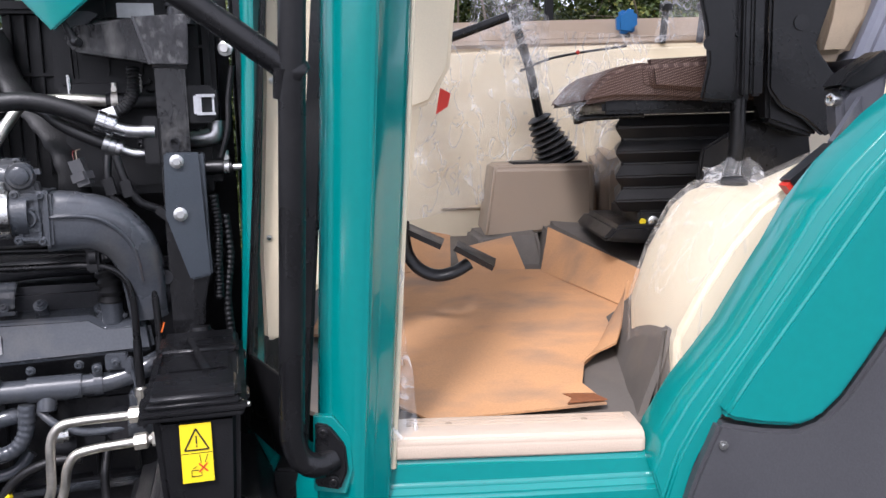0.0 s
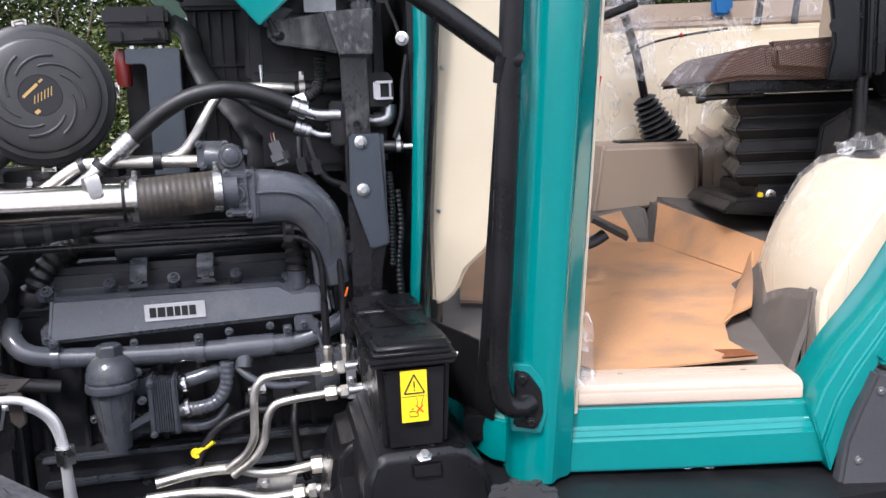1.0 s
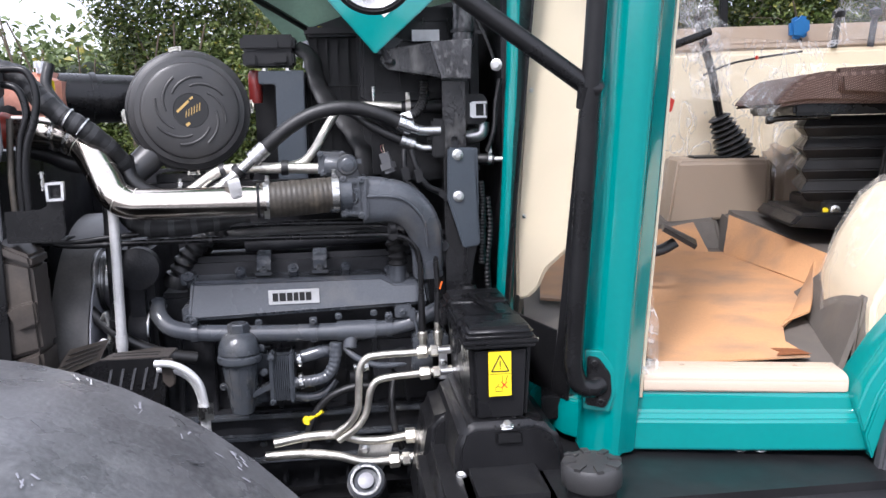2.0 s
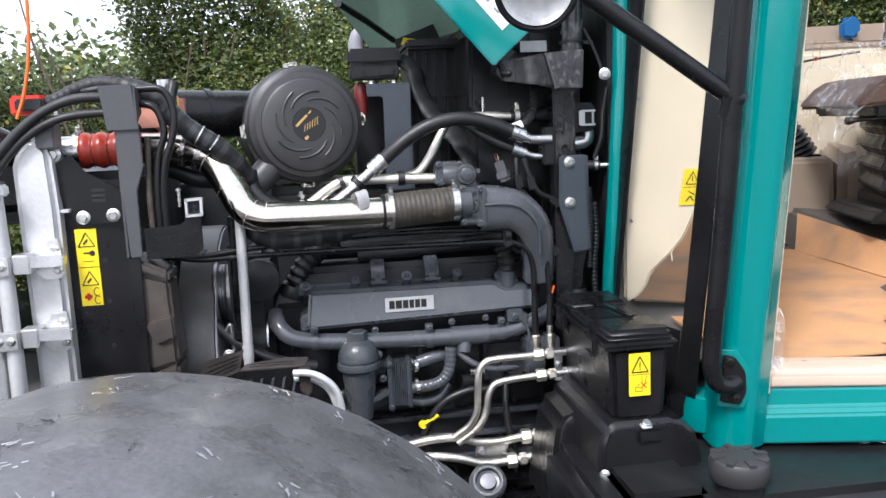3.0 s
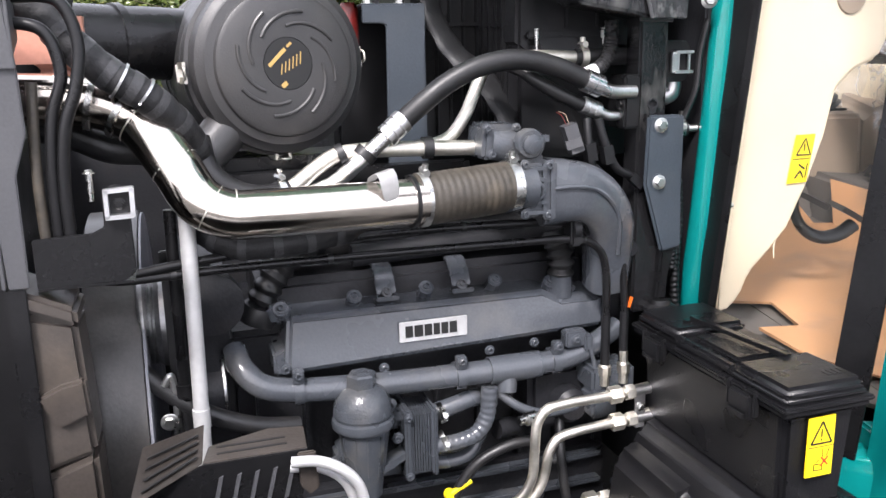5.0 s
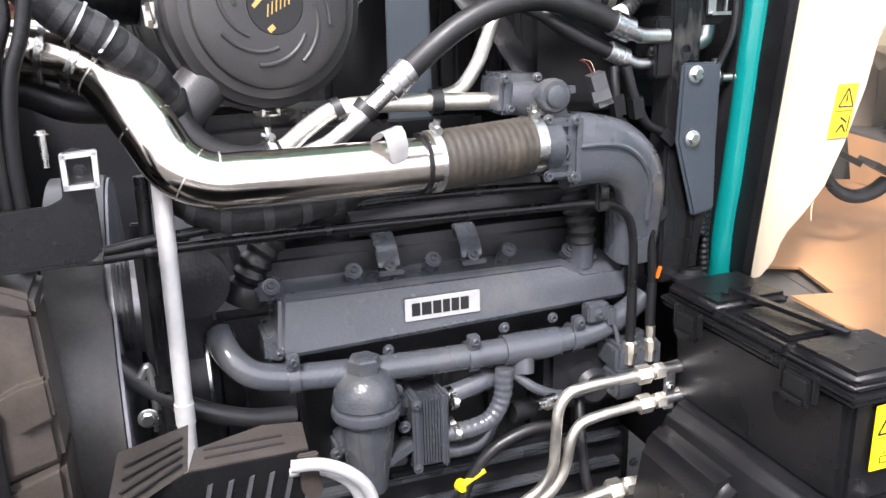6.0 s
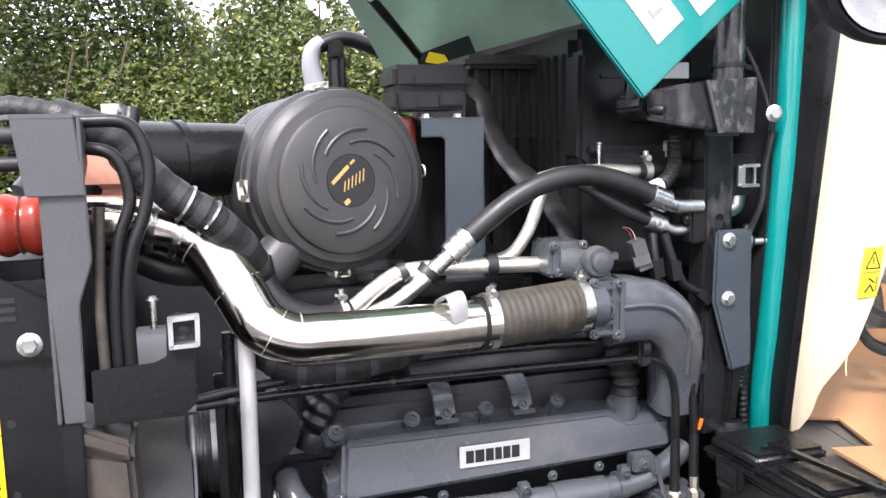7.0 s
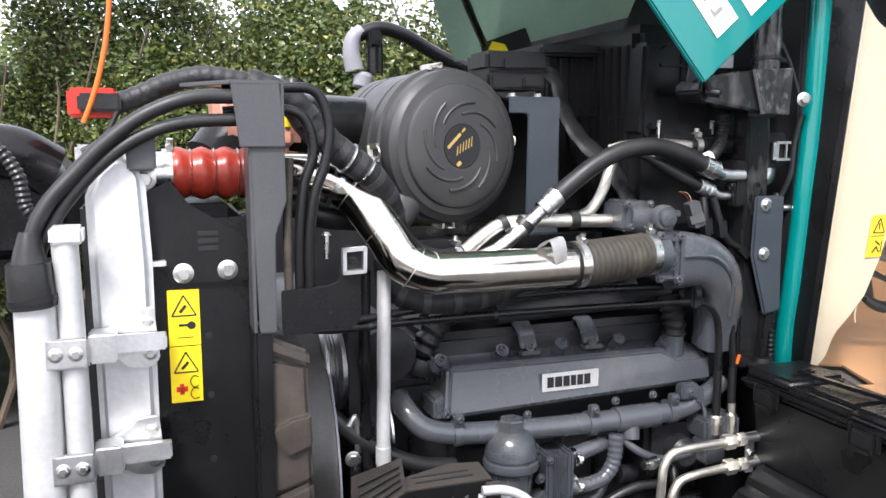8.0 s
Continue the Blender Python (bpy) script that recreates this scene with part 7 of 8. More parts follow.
def interior():
    def P(x, y, dz=0.0):
        return (x, y, floor_z(y) + dz)
    t = thing("cab_floor", "grey rubber floor mat over cab floor", "floor mat", (0.2, 2.0, 1.03), CAB, kind="structure")
    part("mat", quad([P(-0.12, 1.36, -0.012), P(0.60, 1.36, -0.012), P(0.60, 2.95, -0.012), P(-0.30, 2.95, -0.012)], 0.008), MAT, t)
    part("mat", quad([P(-0.34, 1.52, -0.014), P(-0.12, 1.36, -0.014), P(-0.12, 2.95, -0.014), P(-0.36, 2.95, -0.014)], 0.008), MAT, t)
    part("mat_upstand", quad([(0.318, 1.385, 1.025), (0.375, 1.90, 1.082), (0.405, 1.78, 1.165), (0.386, 1.438, 1.174)], 0.012, 8, 0.004, 8.0), MAT, t, "grey moulded mat edge")
    part("mat_upstand", quad([(0.345, 1.385, 1.0), (0.395, 1.40, 1.0), (0.392, 1.445, 1.172), (0.378, 1.428, 1.17)], 0.008), MAT, t)
    part("tunnel", loft([[(0.46, 1.90, 1.03), (0.28, 2.42, 1.03), (0.28, 2.9, 1.03), (0.9, 2.9, 1.03), (0.9, 1.9, 1.03)], [(0.50, 1.93, 1.16), (0.325, 2.45, 1.245), (0.34, 2.9, 1.25), (0.9, 2.9, 1.25), (0.9, 1.93, 1.18)]], 0.02), MAT, t, "grey mat over the tunnel step")
    part("mat_hump", loft([[(0.10, 2.50, 1.10), (0.32, 2.46, 1.10), (0.34, 2.75, 1.10), (0.08, 2.75, 1.10)], [(0.13, 2.56, 1.195), (0.30, 2.52, 1.215), (0.33, 2.75, 1.22), (0.10, 2.75, 1.20)]], 0.012), MAT, t)
    t = thing("cardboard_sheet", "dirty brown cardboard laid over the cab floor", "cardboard", (0.15, 1.9, 1.045), CAB)
    a = bmesh.new()
    outline = [(-0.037, 1.362), (0.272, 1.412), (0.245, 1.50), (0.268, 1.60), (0.385, 1.79), (0.455, 1.945), (0.30, 2.345), (0.20, 2.352), (0.03, 2.37), (-0.30, 2.30), (-0.30, 1.83), (-0.145, 1.80), (-0.149, 1.67), (-0.23, 1.673), (-0.20, 1.55), (-0.16, 1.50)]
    low = [a.verts.new(P(x, y, 0.0)) for x, y in outline]
    top = [a.verts.new(P(x, y, 0.006 + 0.004 * noise.noise(Vector((x * 9, y * 9, 0))))) for x, y in outline]
    for i in range(len(outline)):
        a.faces.new((low[i], low[(i + 1) % len(outline)], top[(i + 1) % len(outline)], top[i]))
    a.faces.new(top)
    a.faces.new(low[::-1])
    part("sheet", a, CARD, t)
    part("wet_corner", slab([(0.275, 1.414), (0.2, 1.403), (0.215, 1.43), (0.20, 1.455), (0.25, 1.47)], 1.0525, 1.0535, 0, "xy"), CARDWET, t, "dark soaked corner")
    part("rear_flap", quad([P(0.288, 2.33, 0.004), P(0.442, 1.955, 0.004), (0.50, 1.965, 1.172), (0.322, 2.425, 1.235)], 0.004, 5, 0.004), CARD, t)
    part("side_flap", quad([P(0.265, 1.60, 0.004), P(0.42, 1.94, 0.004), (0.43, 1.90, 1.165), (0.345, 1.66, 1.09)], 0.004, 6, 0.012, 6.0), CARD, t, "curled cardboard edge")
    part("rear_flap", quad([P(0.06, 2.37, 0.0), P(0.245, 2.36, 0.0), (0.22, 2.50, 1.20), (0.05, 2.50, 1.165)], 0.004, 3, 0.003), CARD, t)
    part("rear_flap", quad([P(-0.14, 2.36, 0.0), P(0.03, 2.37, 0.0), (0.035, 2.52, 1.205), (-0.12, 2.52, 1.235)], 0.004, 3, 0.003), CARD, t)
    # cream inner walls
    t = thing("cab_trim", "cream plastic inner wall under loose polythene", "wall trim", (0.3, 3.0, 1.05), CAB)
    part("wall_panel", loft([[(-0.36, 2.92, 1.05), (1.5, 2.92, 1.05), (1.5, 3.11, 1.05), (-0.36, 3.11, 1.05)], [(-0.36, 2.90, 1.5), (1.5, 2.86, 1.5), (1.5, 3.11, 1.5), (-0.36, 3.11, 1.5)], [(-0.36, 2.98, 1.80), (1.5, 2.90, 1.80), (1.5, 3.11, 1.80), (-0.36, 3.11, 1.80)]], 0.02), CREAM, t)
    part("window_ledge", merge(box(-0.3, 1.5, 2.96, 3.11, 1.80, 1.825, 0.01), box(-0.3, 1.5, 3.05, 3.12, 1.825, 1.90, 0.01)), SILLCREAM, t)
    part("panel_joint", merge(box(0.20, 0.203, 2.894, 2.92, 1.15, 1.55, 0), box(0.02, 0.20, 2.894, 2.92, 1.25, 1.253, 0)), TAUPE, t)
    part("side_console", loft([[(0.62, 2.55, 1.05), (1.4, 2.5, 1.05), (1.4, 2.95, 1.05), (0.55, 2.95, 1.05)], [(0.58, 2.62, 1.55), (1.4, 2.5, 1.60), (1.4, 2.95, 1.66), (0.52, 2.95, 1.58)], [(0.62, 2.72, 1.66), (1.4, 2.58, 1.74), (1.4, 2.95, 1.76), (0.6, 2.95, 1.70)]], 0.02), CREAM, t, "cream side console")
    ob = part("loose_film", quad([(-0.10, 2.80, 1.22), (0.50, 2.70, 1.36), (0.70, 2.66, 1.80), (-0.02, 2.80, 1.86)], 0.0, 26, 0.05, 5.0), FILM, t, "loose clear polythene sheet")
    part("loose_film", quad([(0.45, 2.45, 1.36), (0.64, 2.3, 1.40), (0.95, 2.5, 1.72), (0.50, 2.64, 1.72)], 0.0, 20, 0.04, 6.0), FILM, t)
    t = thing("cable_tie", "thin black cord with red bead across film", "cord", (0.4, 2.66, 1.7), CAB)
    part("cord", tube([(0.27, 2.64, 1.70), (0.36, 2.67, 1.735), (0.46, 2.70, 1.755), (0.62, 2.72, 1.775)], 0.004, 8), RUBBER, t)
    part("bead", lathe([(0.0, -0.008), (0.009, 0), (0, 0.008)], (0.46, 2.695, 1.757), (1, 0, 0), 10), REDINK, t)
    t = thing("control_stub", "blue joystick knob on thin black stem", "joystick", (0.70, 3.0, 1.78), CAB)
    part("knob", slab([(0.655, 1.845), (0.70, 1.838), (0.728, 1.86), (0.725, 1.92), (0.685, 1.93), (0.652, 1.91)], 2.99, 3.03, 0.012), BLUE, t, "bright blue knob")
    part("stem", box(0.685, 0.702, 3.0, 3.02, 1.78, 1.845, 0.004), RUBBER, t)
    t = thing("wrapped_controls", "control levers wrapped in clear polythene", "controls", (1.0, 2.9, 1.82), CAB)
    for i in range(3):
        part("lever", merge(tube([(0.80 + 0.13 * i, 2.95, 1.80), (0.81 + 0.13 * i, 2.94, 1.92)], 0.012, 10), lathe([(0, 0), (0.022, 0.01), (0.024, 0.03), (0, 0.045)], (0.81 + 0.13 * i, 2.94, 1.90), UPZ, 14)), (RUBBER, BELT, DKRED)[i], t)
    part("wrap", quad([(0.76, 2.90, 1.80), (1.12, 2.88, 1.80), (1.10, 2.93, 2.0), (0.80, 2.93, 1.98)], 0, 16, 0.06, 8.0), FILM, t)
    # gear console with lever
    t = thing("gear_console", "taupe plastic gear console with rounded corners", "console", (0.33, 2.7, 1.2), CAB)
    part("console", loft([[(0.145, 2.56, 1.19), (0.47, 2.53, 1.22), (0.50, 2.58, 1.22), (0.50, 2.85, 1.22), (0.14, 2.85, 1.19)], [(0.178, 2.575, 1.40), (0.478, 2.56, 1.40), (0.495, 2.60, 1.40), (0.495, 2.85, 1.40), (0.175, 2.85, 1.40)], [(0.185, 2.59, 1.413), (0.47, 2.575, 1.413), (0.485, 2.61, 1.413), (0.485, 2.85, 1.413), (0.182, 2.85, 1.413)]], 0.012), TAUPE, t)
    part("rear_cover", loft([[(0.50, 2.55, 1.20), (0.60, 2.50, 1.20), (0.66, 2.80, 1.20), (0.50, 2.80, 1.20)], [(0.515, 2.58, 1.40), (0.58, 2.55, 1.44), (0.62, 2.80, 1.46), (0.51, 2.80, 1.46)]], 0.025), TAUPE, t)
    boot = part("gaiter", tube([(0.392, 2.66, 1.412), (0.372, 2.655, 1.46), (0.345, 2.65, 1.515), (0.325, 2.645, 1.56)], (0.062, 0.026), 22, 8, ribs=9, depth=0.012), RUBBER, t, "black pleated rubber gaiter")
    part("gaiter_flange", box(0.235, 0.46, 2.60, 2.74, 1.412, 1.42, 0.004), RUBBER, t)
    part("lever", tube([(0.33, 2.645, 1.55), (0.315, 2.64, 1.62), (0.30, 2.64, 1.70), (0.27, 2.64, 1.80), (0.245, 2.64, 1.90)], 0.014, 14), SATIN, t)
    part("lever_wrap", tube([(0.305, 2.64, 1.66), (0.30, 2.64, 1.72), (0.28, 2.64, 1.79), (0.255, 2.64, 1.87), (0.23, 2.64, 1.97)], (0.026, 0.06), 14, 6, ribs=7, depth=0.012), FILM, t, "polythene wrapped round lever")
    part("bunched_film", quad([(0.10, 2.60, 1.78), (0.36, 2.60, 1.70), (0.36, 2.62, 1.86), (0.14, 2.60, 2.02)], 0.0, 22, 0.07, 9.0), FILM, t, "bunched clear polythene round lever top")
    part("bunched_film", quad([(0.22, 2.57, 1.62), (0.35, 2.57, 1.60), (0.34, 2.58, 1.82), (0.20, 2.58, 1.86)], 0.0, 18, 0.05, 12.0), FILM, t)
    # dash side panel seen through the corner glass
    t = thing("dash_panel", "cream dash side panel with film and yellow sticker", "dashboard", (-0.2, 1.65, 1.14), CAB)
    def dash(x, z, d=0.0):
        return (x, 1.597 + 0.33 * (x + 0.335) + d, z)
    edge = [(-0.358, 1.135), (-0.335, 1.130), (-0.303, 1.156), (-0.285, 1.200), (-0.242, 1.237), (-0.203, 1.278), (-0.167, 1.352), (-0.133, 1.443), (-0.114, 1.531), (-0.076, 1.564), (-0.02, 1.585), (0.02, 1.655), (0.035, 1.80), (0.04, 2.05), (-0.315, 2.05), (-0.336, 1.6), (-0.358, 1.3)]
    d = bmesh.new()
    f = [d.verts.new(dash(x, z)) for x, z in edge]
    b = [d.verts.new(dash(x, z, 0.05)) for x, z in edge]
    for i in range(len(edge)):
        d.faces.new((f[i], f[(i + 1) % len(edge)], b[(i + 1) % len(edge)], b[i]))
    d.faces.new(f)
    d.faces.new(b[::-1])
    bmesh.ops.recalc_face_normals(d, faces=d.faces)
    part("panel", bevelled(d, 0.008, 3), CREAM, t)
    part("torn_film", quad([dash(-0.239, 1.253, -0.004), dash(-0.235, 1.263, -0.004), dash(-0.234, 1.2264, -0.006), dash(-0.236, 1.224, -0.007)], 0.0, 3, 0.004, 40.0), CREAM, t)
    for x, z in ((-0.318, 1.63), (-0.338, 1.335)):
        part("screw", lathe([(0.0055, 0), (0.005, 0.003), (0, 0.004)], dash(x, z, -0.001), (0.3, -1, 0), 14), ZINC, t)
    part("speaker_disc", lathe([(0.036, 0), (0.034, 0.003), (0, 0.004)], dash(-0.10, 1.70, -0.001), (0.3, -1, 0), 30), TAUPE, t)
    def onpanel(x, z):
        return Vector(dash(x, z, -0.0025))
    def sheet(x0, x1, z0, z1, d, skew=-0.014):
        q = [onpanel(x0 + skew, z0), onpanel(x1 + skew, z0), onpanel(x1, z1), onpanel(x0, z1)]
        return quad([p + Vector((0, -d, 0)) for p in q], 0.0008)
    st = part("warning_sticker", sheet(-0.203, -0.158, 1.363, 1.452, 0), YELLOW, t, "yellow warning sticker")
    def stroke(a, b, w):
        p, q = onpanel(*a) + Vector((0, -0.0013, 0)), onpanel(*b) + Vector((0, -0.0013, 0))
        part("sign_stroke", bar(p, q, 0.0008, w, 0), INK, st)
    stroke((-0.199, 1.415), (-0.167, 1.414), 0.0022)
    stroke((-0.199, 1.415), (-0.180, 1.445), 0.0022)
    stroke((-0.167, 1.414), (-0.180, 1.445), 0.0022)
    stroke((-0.1825, 1.422), (-0.1815, 1.435), 0.0022)
    stroke((-0.207, 1.4075), (-0.167, 1.4075), 0.001)
    stroke((-0.20, 1.372), (-0.188, 1.385), 0.003)
    stroke((-0.188, 1.385), (-0.180, 1.372), 0.003)
    stroke((-0.192, 1.397), (-0.178, 1.388), 0.003)
    stroke((-0.176, 1.372), (-0.172, 1.398), 0.0016)
    part("red_tag", slab([(-0.012, 1.56), (0.012, 1.575), (0.018, 1.60), (-0.002, 1.612)], 1.655, 1.657, 0), REDINK, t, "small red tag")
    # steering column stub and pedals
    t = thing("pedal", "black brake pedals on a curved arm", "pedal", (0.0, 1.85, 1.08), CAB)
    part("arm", tube([(-0.088, 1.85, 1.33), (-0.087, 1.85, 1.30), (-0.080, 1.85, 1.257), (-0.056, 1.85, 1.223), (-0.017, 1.85, 1.206), (0.021, 1.85, 1.212), (0.058, 1.86, 1.230)], 0.0165, 12, oval=0.6), SATIN, t)
    part("pad", quad([(0.022, 1.845, 1.262), (0.108, 1.85, 1.212), (0.118, 1.925, 1.218), (0.03, 1.925, 1.264)], 0.012), RUBBER, t)
    part("pad", quad([(-0.088, 1.845, 1.304), (-0.008, 1.85, 1.264), (0.0, 1.925, 1.268), (-0.08, 1.925, 1.306)], 0.012), RUBBER, t)
    for i in range(4):
        part("pad_rib", bar((0.036 + 0.02 * i, 1.848, 1.261 - 0.0115 * i), (0.043 + 0.02 * i, 1.922, 1.264 - 0.0112 * i), 0.005, 0.005, 0.001), RUBBER, t)
        part("pad_rib", bar((-0.074 + 0.019 * i, 1.848, 1.304 - 0.0095 * i), (-0.067 + 0.019 * i, 1.922, 1.307 - 0.0095 * i), 0.005, 0.005, 0.001), RUBBER, t)
    solo("column_lever", tube([(0.03, 2.0, 1.74), (0.10, 2.02, 1.765), (0.17, 2.03, 1.79)], 0.011, 10), SATIN, "black steering column lever", "lever", CAB)
    # seat
    t = thing("driver_seat", "brown dotted driver seat on black bellows suspension", "seat", (0.6, 2.2, 1.22), CAB)
    cush = slab([(0.335, 1.578), (0.348, 1.60), (0.385, 1.642), (0.42, 1.664), (0.47, 1.672), (0.66, 1.668), (0.86, 1.665), (0.86, 1.575), (0.66, 1.582), (0.42, 1.588)], 1.98, 2.50, 0.022, seg=3)
    part("cushion", cush, DOTTED, t, "brown fabric cushion with pale dots")
    part("bolster", slab([(0.475, 1.678), (0.485, 1.60), (0.66, 1.585), (0.86, 1.58), (0.86, 1.678), (0.66, 1.685)], 1.955, 2.03, 0.022, seg=3), DOTTED, t)
    part("seat_pan", merge(box(0.39, 0.86, 2.0, 2.48, 1.555, 1.588, 0.008), box(0.40, 0.46, 2.02, 2.1, 1.575, 1.60, 0.006)), SATIN, t)
    part("seat_film", quad([(0.318, 1.965, 1.545), (0.385, 1.962, 1.655), (0.42, 2.3, 1.70), (0.315, 2.32, 1.60)], 0.0, 12, 0.02, 12.0), FILM, t)
    bel = []
    for i in range(9):
        z = 1.312 + i * 0.030
        k = 0.024 if i % 2 else 0.0
        bel.append([(0.456 - k, 2.08 - k, z), (0.86 + k, 2.08 - k, z), (0.86 + k, 2.42 + k, z), (0.54 - k, 2.42 + k, z)])
    part("bellows", loft(bel, 0.004), RUBBER, t, "black rubber suspension bellows")
    part("suspension_frame", merge(box(0.495, 0.86, 2.07, 2.38, 1.262, 1.315, 0.006), slab([(0.398, 1.245), (0.432, 1.283), (0.88, 1.283), (0.90, 1.20)], 2.04, 2.42, 0.01)), BLACK, t)
    part("side_shield", slab([(0.60, 1.36), (0.615, 1.47), (0.72, 1.53), (0.86, 1.55), (0.88, 1.40)], 1.955, 1.975, 0.006), SATIN, t)
    part("adjust_knob", lathe([(0.014, 0), (0.014, 0.012), (0.01, 0.014), (0, 0.014)], (0.53, 2.07, 1.288), OUT, 18), ZINC, t)
    part("adjust_knob", lathe([(0.008, 0), (0.008, 0.006), (0, 0.006)], (0.505, 2.07, 1.288), OUT, 12), YELLOW, t)
    part("slide_lever", merge(tube([(0.335, 2.05, 1.545), (0.37, 2.05, 1.548), (0.5, 2.05, 1.552)], 0.008, 10), lathe([(0.011, 0), (0.012, 0.012), (0.009, 0.022), (0, 0.022)], (0.33, 2.05, 1.5445), (1, 0, 0.03), 12)), SATIN, t)
    part("back_plate", slab([(0.572, 1.578), (0.588, 1.66), (0.580, 1.74), (0.566, 1.80), (0.58, 2.1), (0.655, 2.1), (0.645, 1.80), (0.648, 1.60), (0.64, 1.572)], 1.845, 1.862, 0.006, seg=3), SATIN, t, "pressed glossy black steel plate")
    part("back_channel", merge(box(0.66, 0.674, 1.835, 1.87, 1.585, 2.1, 0.004), box(0.684, 0.712, 1.85, 1.87, 1.585, 2.1, 0.006)), SATIN, t)
    part("back_plate", slab([(0.722, 1.60), (0.722, 2.1), (0.87, 2.1), (0.862, 1.80), (0.825, 1.69), (0.875, 1.62), (0.887, 1.51), (0.85, 1.492), (0.80, 1.535), (0.75, 1.56)], 1.848, 1.866, 0.006, seg=3), SATIN, t)
    for x, z, w, h in ((0.592, 1.70, 0.006, 0.028), (0.79, 1.74, 0.006, 0.03), (0.862, 1.575, 0.005, 0.022), (0.76, 1.86, 0.006, 0.03)):
        part("pressed_slot", ringband((x, 1.846, z), OUT, h * 0.5, 0.003, 0.002), BLACK, t)
    part("back_mount", merge(slab([(0.60, 1.575), (0.615, 1.83), (0.64, 2.1), (0.73, 2.1), (0.70, 1.80), (0.685, 1.57)], 1.86, 1.91, 0.006), slab([(0.73, 1.53), (0.715, 1.80), (0.74, 2.1), (0.86, 2.1), (0.855, 1.85), (0.83, 1.72), (0.87, 1.60), (0.84, 1.49)], 1.87, 1.95, 0.008), tube([(0.665, 1.87, 1.58), (0.66, 1.87, 1.45), (0.64, 1.88, 1.38)], 0.017, 12)), SATIN, t, "black steel backrest frame with slots")
    for x, z in ((0.645, 1.62), (0.655, 1.72), (0.76, 1.66), (0.80, 1.60), (0.77, 1.76)):
        part("frame_bolt", sockethead((x, 1.862, z), OUT, 0.006), DARKCAST, t)
    part("frame_slot", merge(box(0.618, 0.624, 1.857, 1.861, 1.60, 2.0, 0.001), box(0.655, 0.661, 1.857, 1.861, 1.60, 2.0, 0.001), box(0.70, 0.71, 1.857, 1.861, 1.62, 2.0, 0.001)), DARKCAST, t)
    part("backrest", loft([[(0.835, 1.90, 1.66), (0.93, 1.90, 1.66), (0.95, 2.55, 1.66), (0.84, 2.55, 1.66)], [(0.85, 1.88, 1.75), (0.97, 1.89, 1.75), (1.0, 2.58, 1.75), (0.85, 2.58, 1.75)], [(0.90, 1.88, 2.1), (1.02, 1.90, 2.1), (1.05, 2.58, 2.1), (0.9, 2.58, 2.1)]], 0.025), TANFAB, t, "tan woven backrest side")
    part("backrest_face", loft([[(0.92, 1.87, 1.64), (1.02, 1.87, 1.64), (1.04, 2.5, 1.64), (0.93, 2.5, 1.64)], [(0.98, 1.86, 1.80), (1.10, 1.86, 1.80), (1.12, 2.5, 1.80), (1.0, 2.5, 1.80)], [(1.02, 1.86, 2.1), (1.14, 1.86, 2.1), (1.16, 2.5, 2.1), (1.04, 2.5, 2.1)]], 0.025), BLUEFAB, t, "blue-grey backrest edge")
    # cream wheel arch trim in film, belt and buckle
    t = thing("wheel_arch_trim", "cream wheel arch trim wrapped in cloudy polythene", "trim", (0.5, 1.55, 1.0), CAB)
    lower = [(0.385, 0.99), (0.388, 1.165), (0.43, 1.245), (0.48, 1.325), (0.53, 1.385), (0.60, 1.435), (0.80, 1.53), (0.80, 0.99)]
    upper = [(0.375, 1.0), (0.378, 1.165), (0.413, 1.27), (0.463, 1.36), (0.51, 1.398), (0.63, 1.40), (0.80, 1.47), (0.80, 1.0)]
    part("trim", loft([[(x, 1.40, z) for x, z in lower], [(x, 1.45, z + 0.006) for x, z in lower], [(x, 1.66, z + 0.01) for x, z in upper], [(x + 0.02, 1.75, z) for x, z in upper], [(x + 0.075, 1.95, z - 0.06) for x, z in upper]], 0.012), CREAM, t)
    wrap = loft([[(x - 0.006, 1.392, z + 0.004) for x, z in lower], [(x - 0.008, 1.45, z + 0.014) for x, z in lower], [(x - 0.008, 1.66, z + 0.02) for x, z in upper], [(x + 0.016, 1.75, z + 0.01) for x, z in upper]])
    bmesh.ops.subdivide_edges(wrap, edges=wrap.edges[:], cuts=7, use_grid_fill=True)
    for v in wrap.verts:
        n = noise.noise(Vector((v.co.x * 9, v.co.y * 26, v.co.z * 9))) + 0.3 * noise.noise(v.co * 30)
        v.co += Vector((-0.5, -0.6, 0.5)) * (0.002 + 0.004 * n)
    part("film", wrap, CREAMFILM, t, "wrinkled cloudy polythene", 60)
    part("film_knot", quad([(0.50, 1.58, 1.385), (0.625, 1.56, 1.40), (0.635, 1.70, 1.445), (0.53, 1.70, 1.44)], 0.0, 16, 0.045, 14.0), FILM, t)
    part("knob", lathe([(0.03, 0), (0.03, 0.02), (0.02, 0.03), (0, 0.03)], (0.57, 1.64, 1.395), UPZ, 18), SATIN, t)
    t = thing("seat_belt_buckle", "black belt buckle with red release button", "buckle", (0.6, 1.38, 1.42), CAB)
    part("stalk", bar((0.566, 1.372, 1.424), (0.64, 1.376, 1.482), 0.03, 0.038, 0.006, up=(0, 1, 0)), BLACK, t)
    part("button", bar((0.560, 1.372, 1.418), (0.576, 1.372, 1.431), 0.022, 0.030, 0.003, up=(0, 1, 0)), REDINK, t, "red release button")
    part("strap", bar((0.635, 1.378, 1.478), (0.80, 1.60, 1.56), 0.008, 0.04, 0.002), BELT, t)
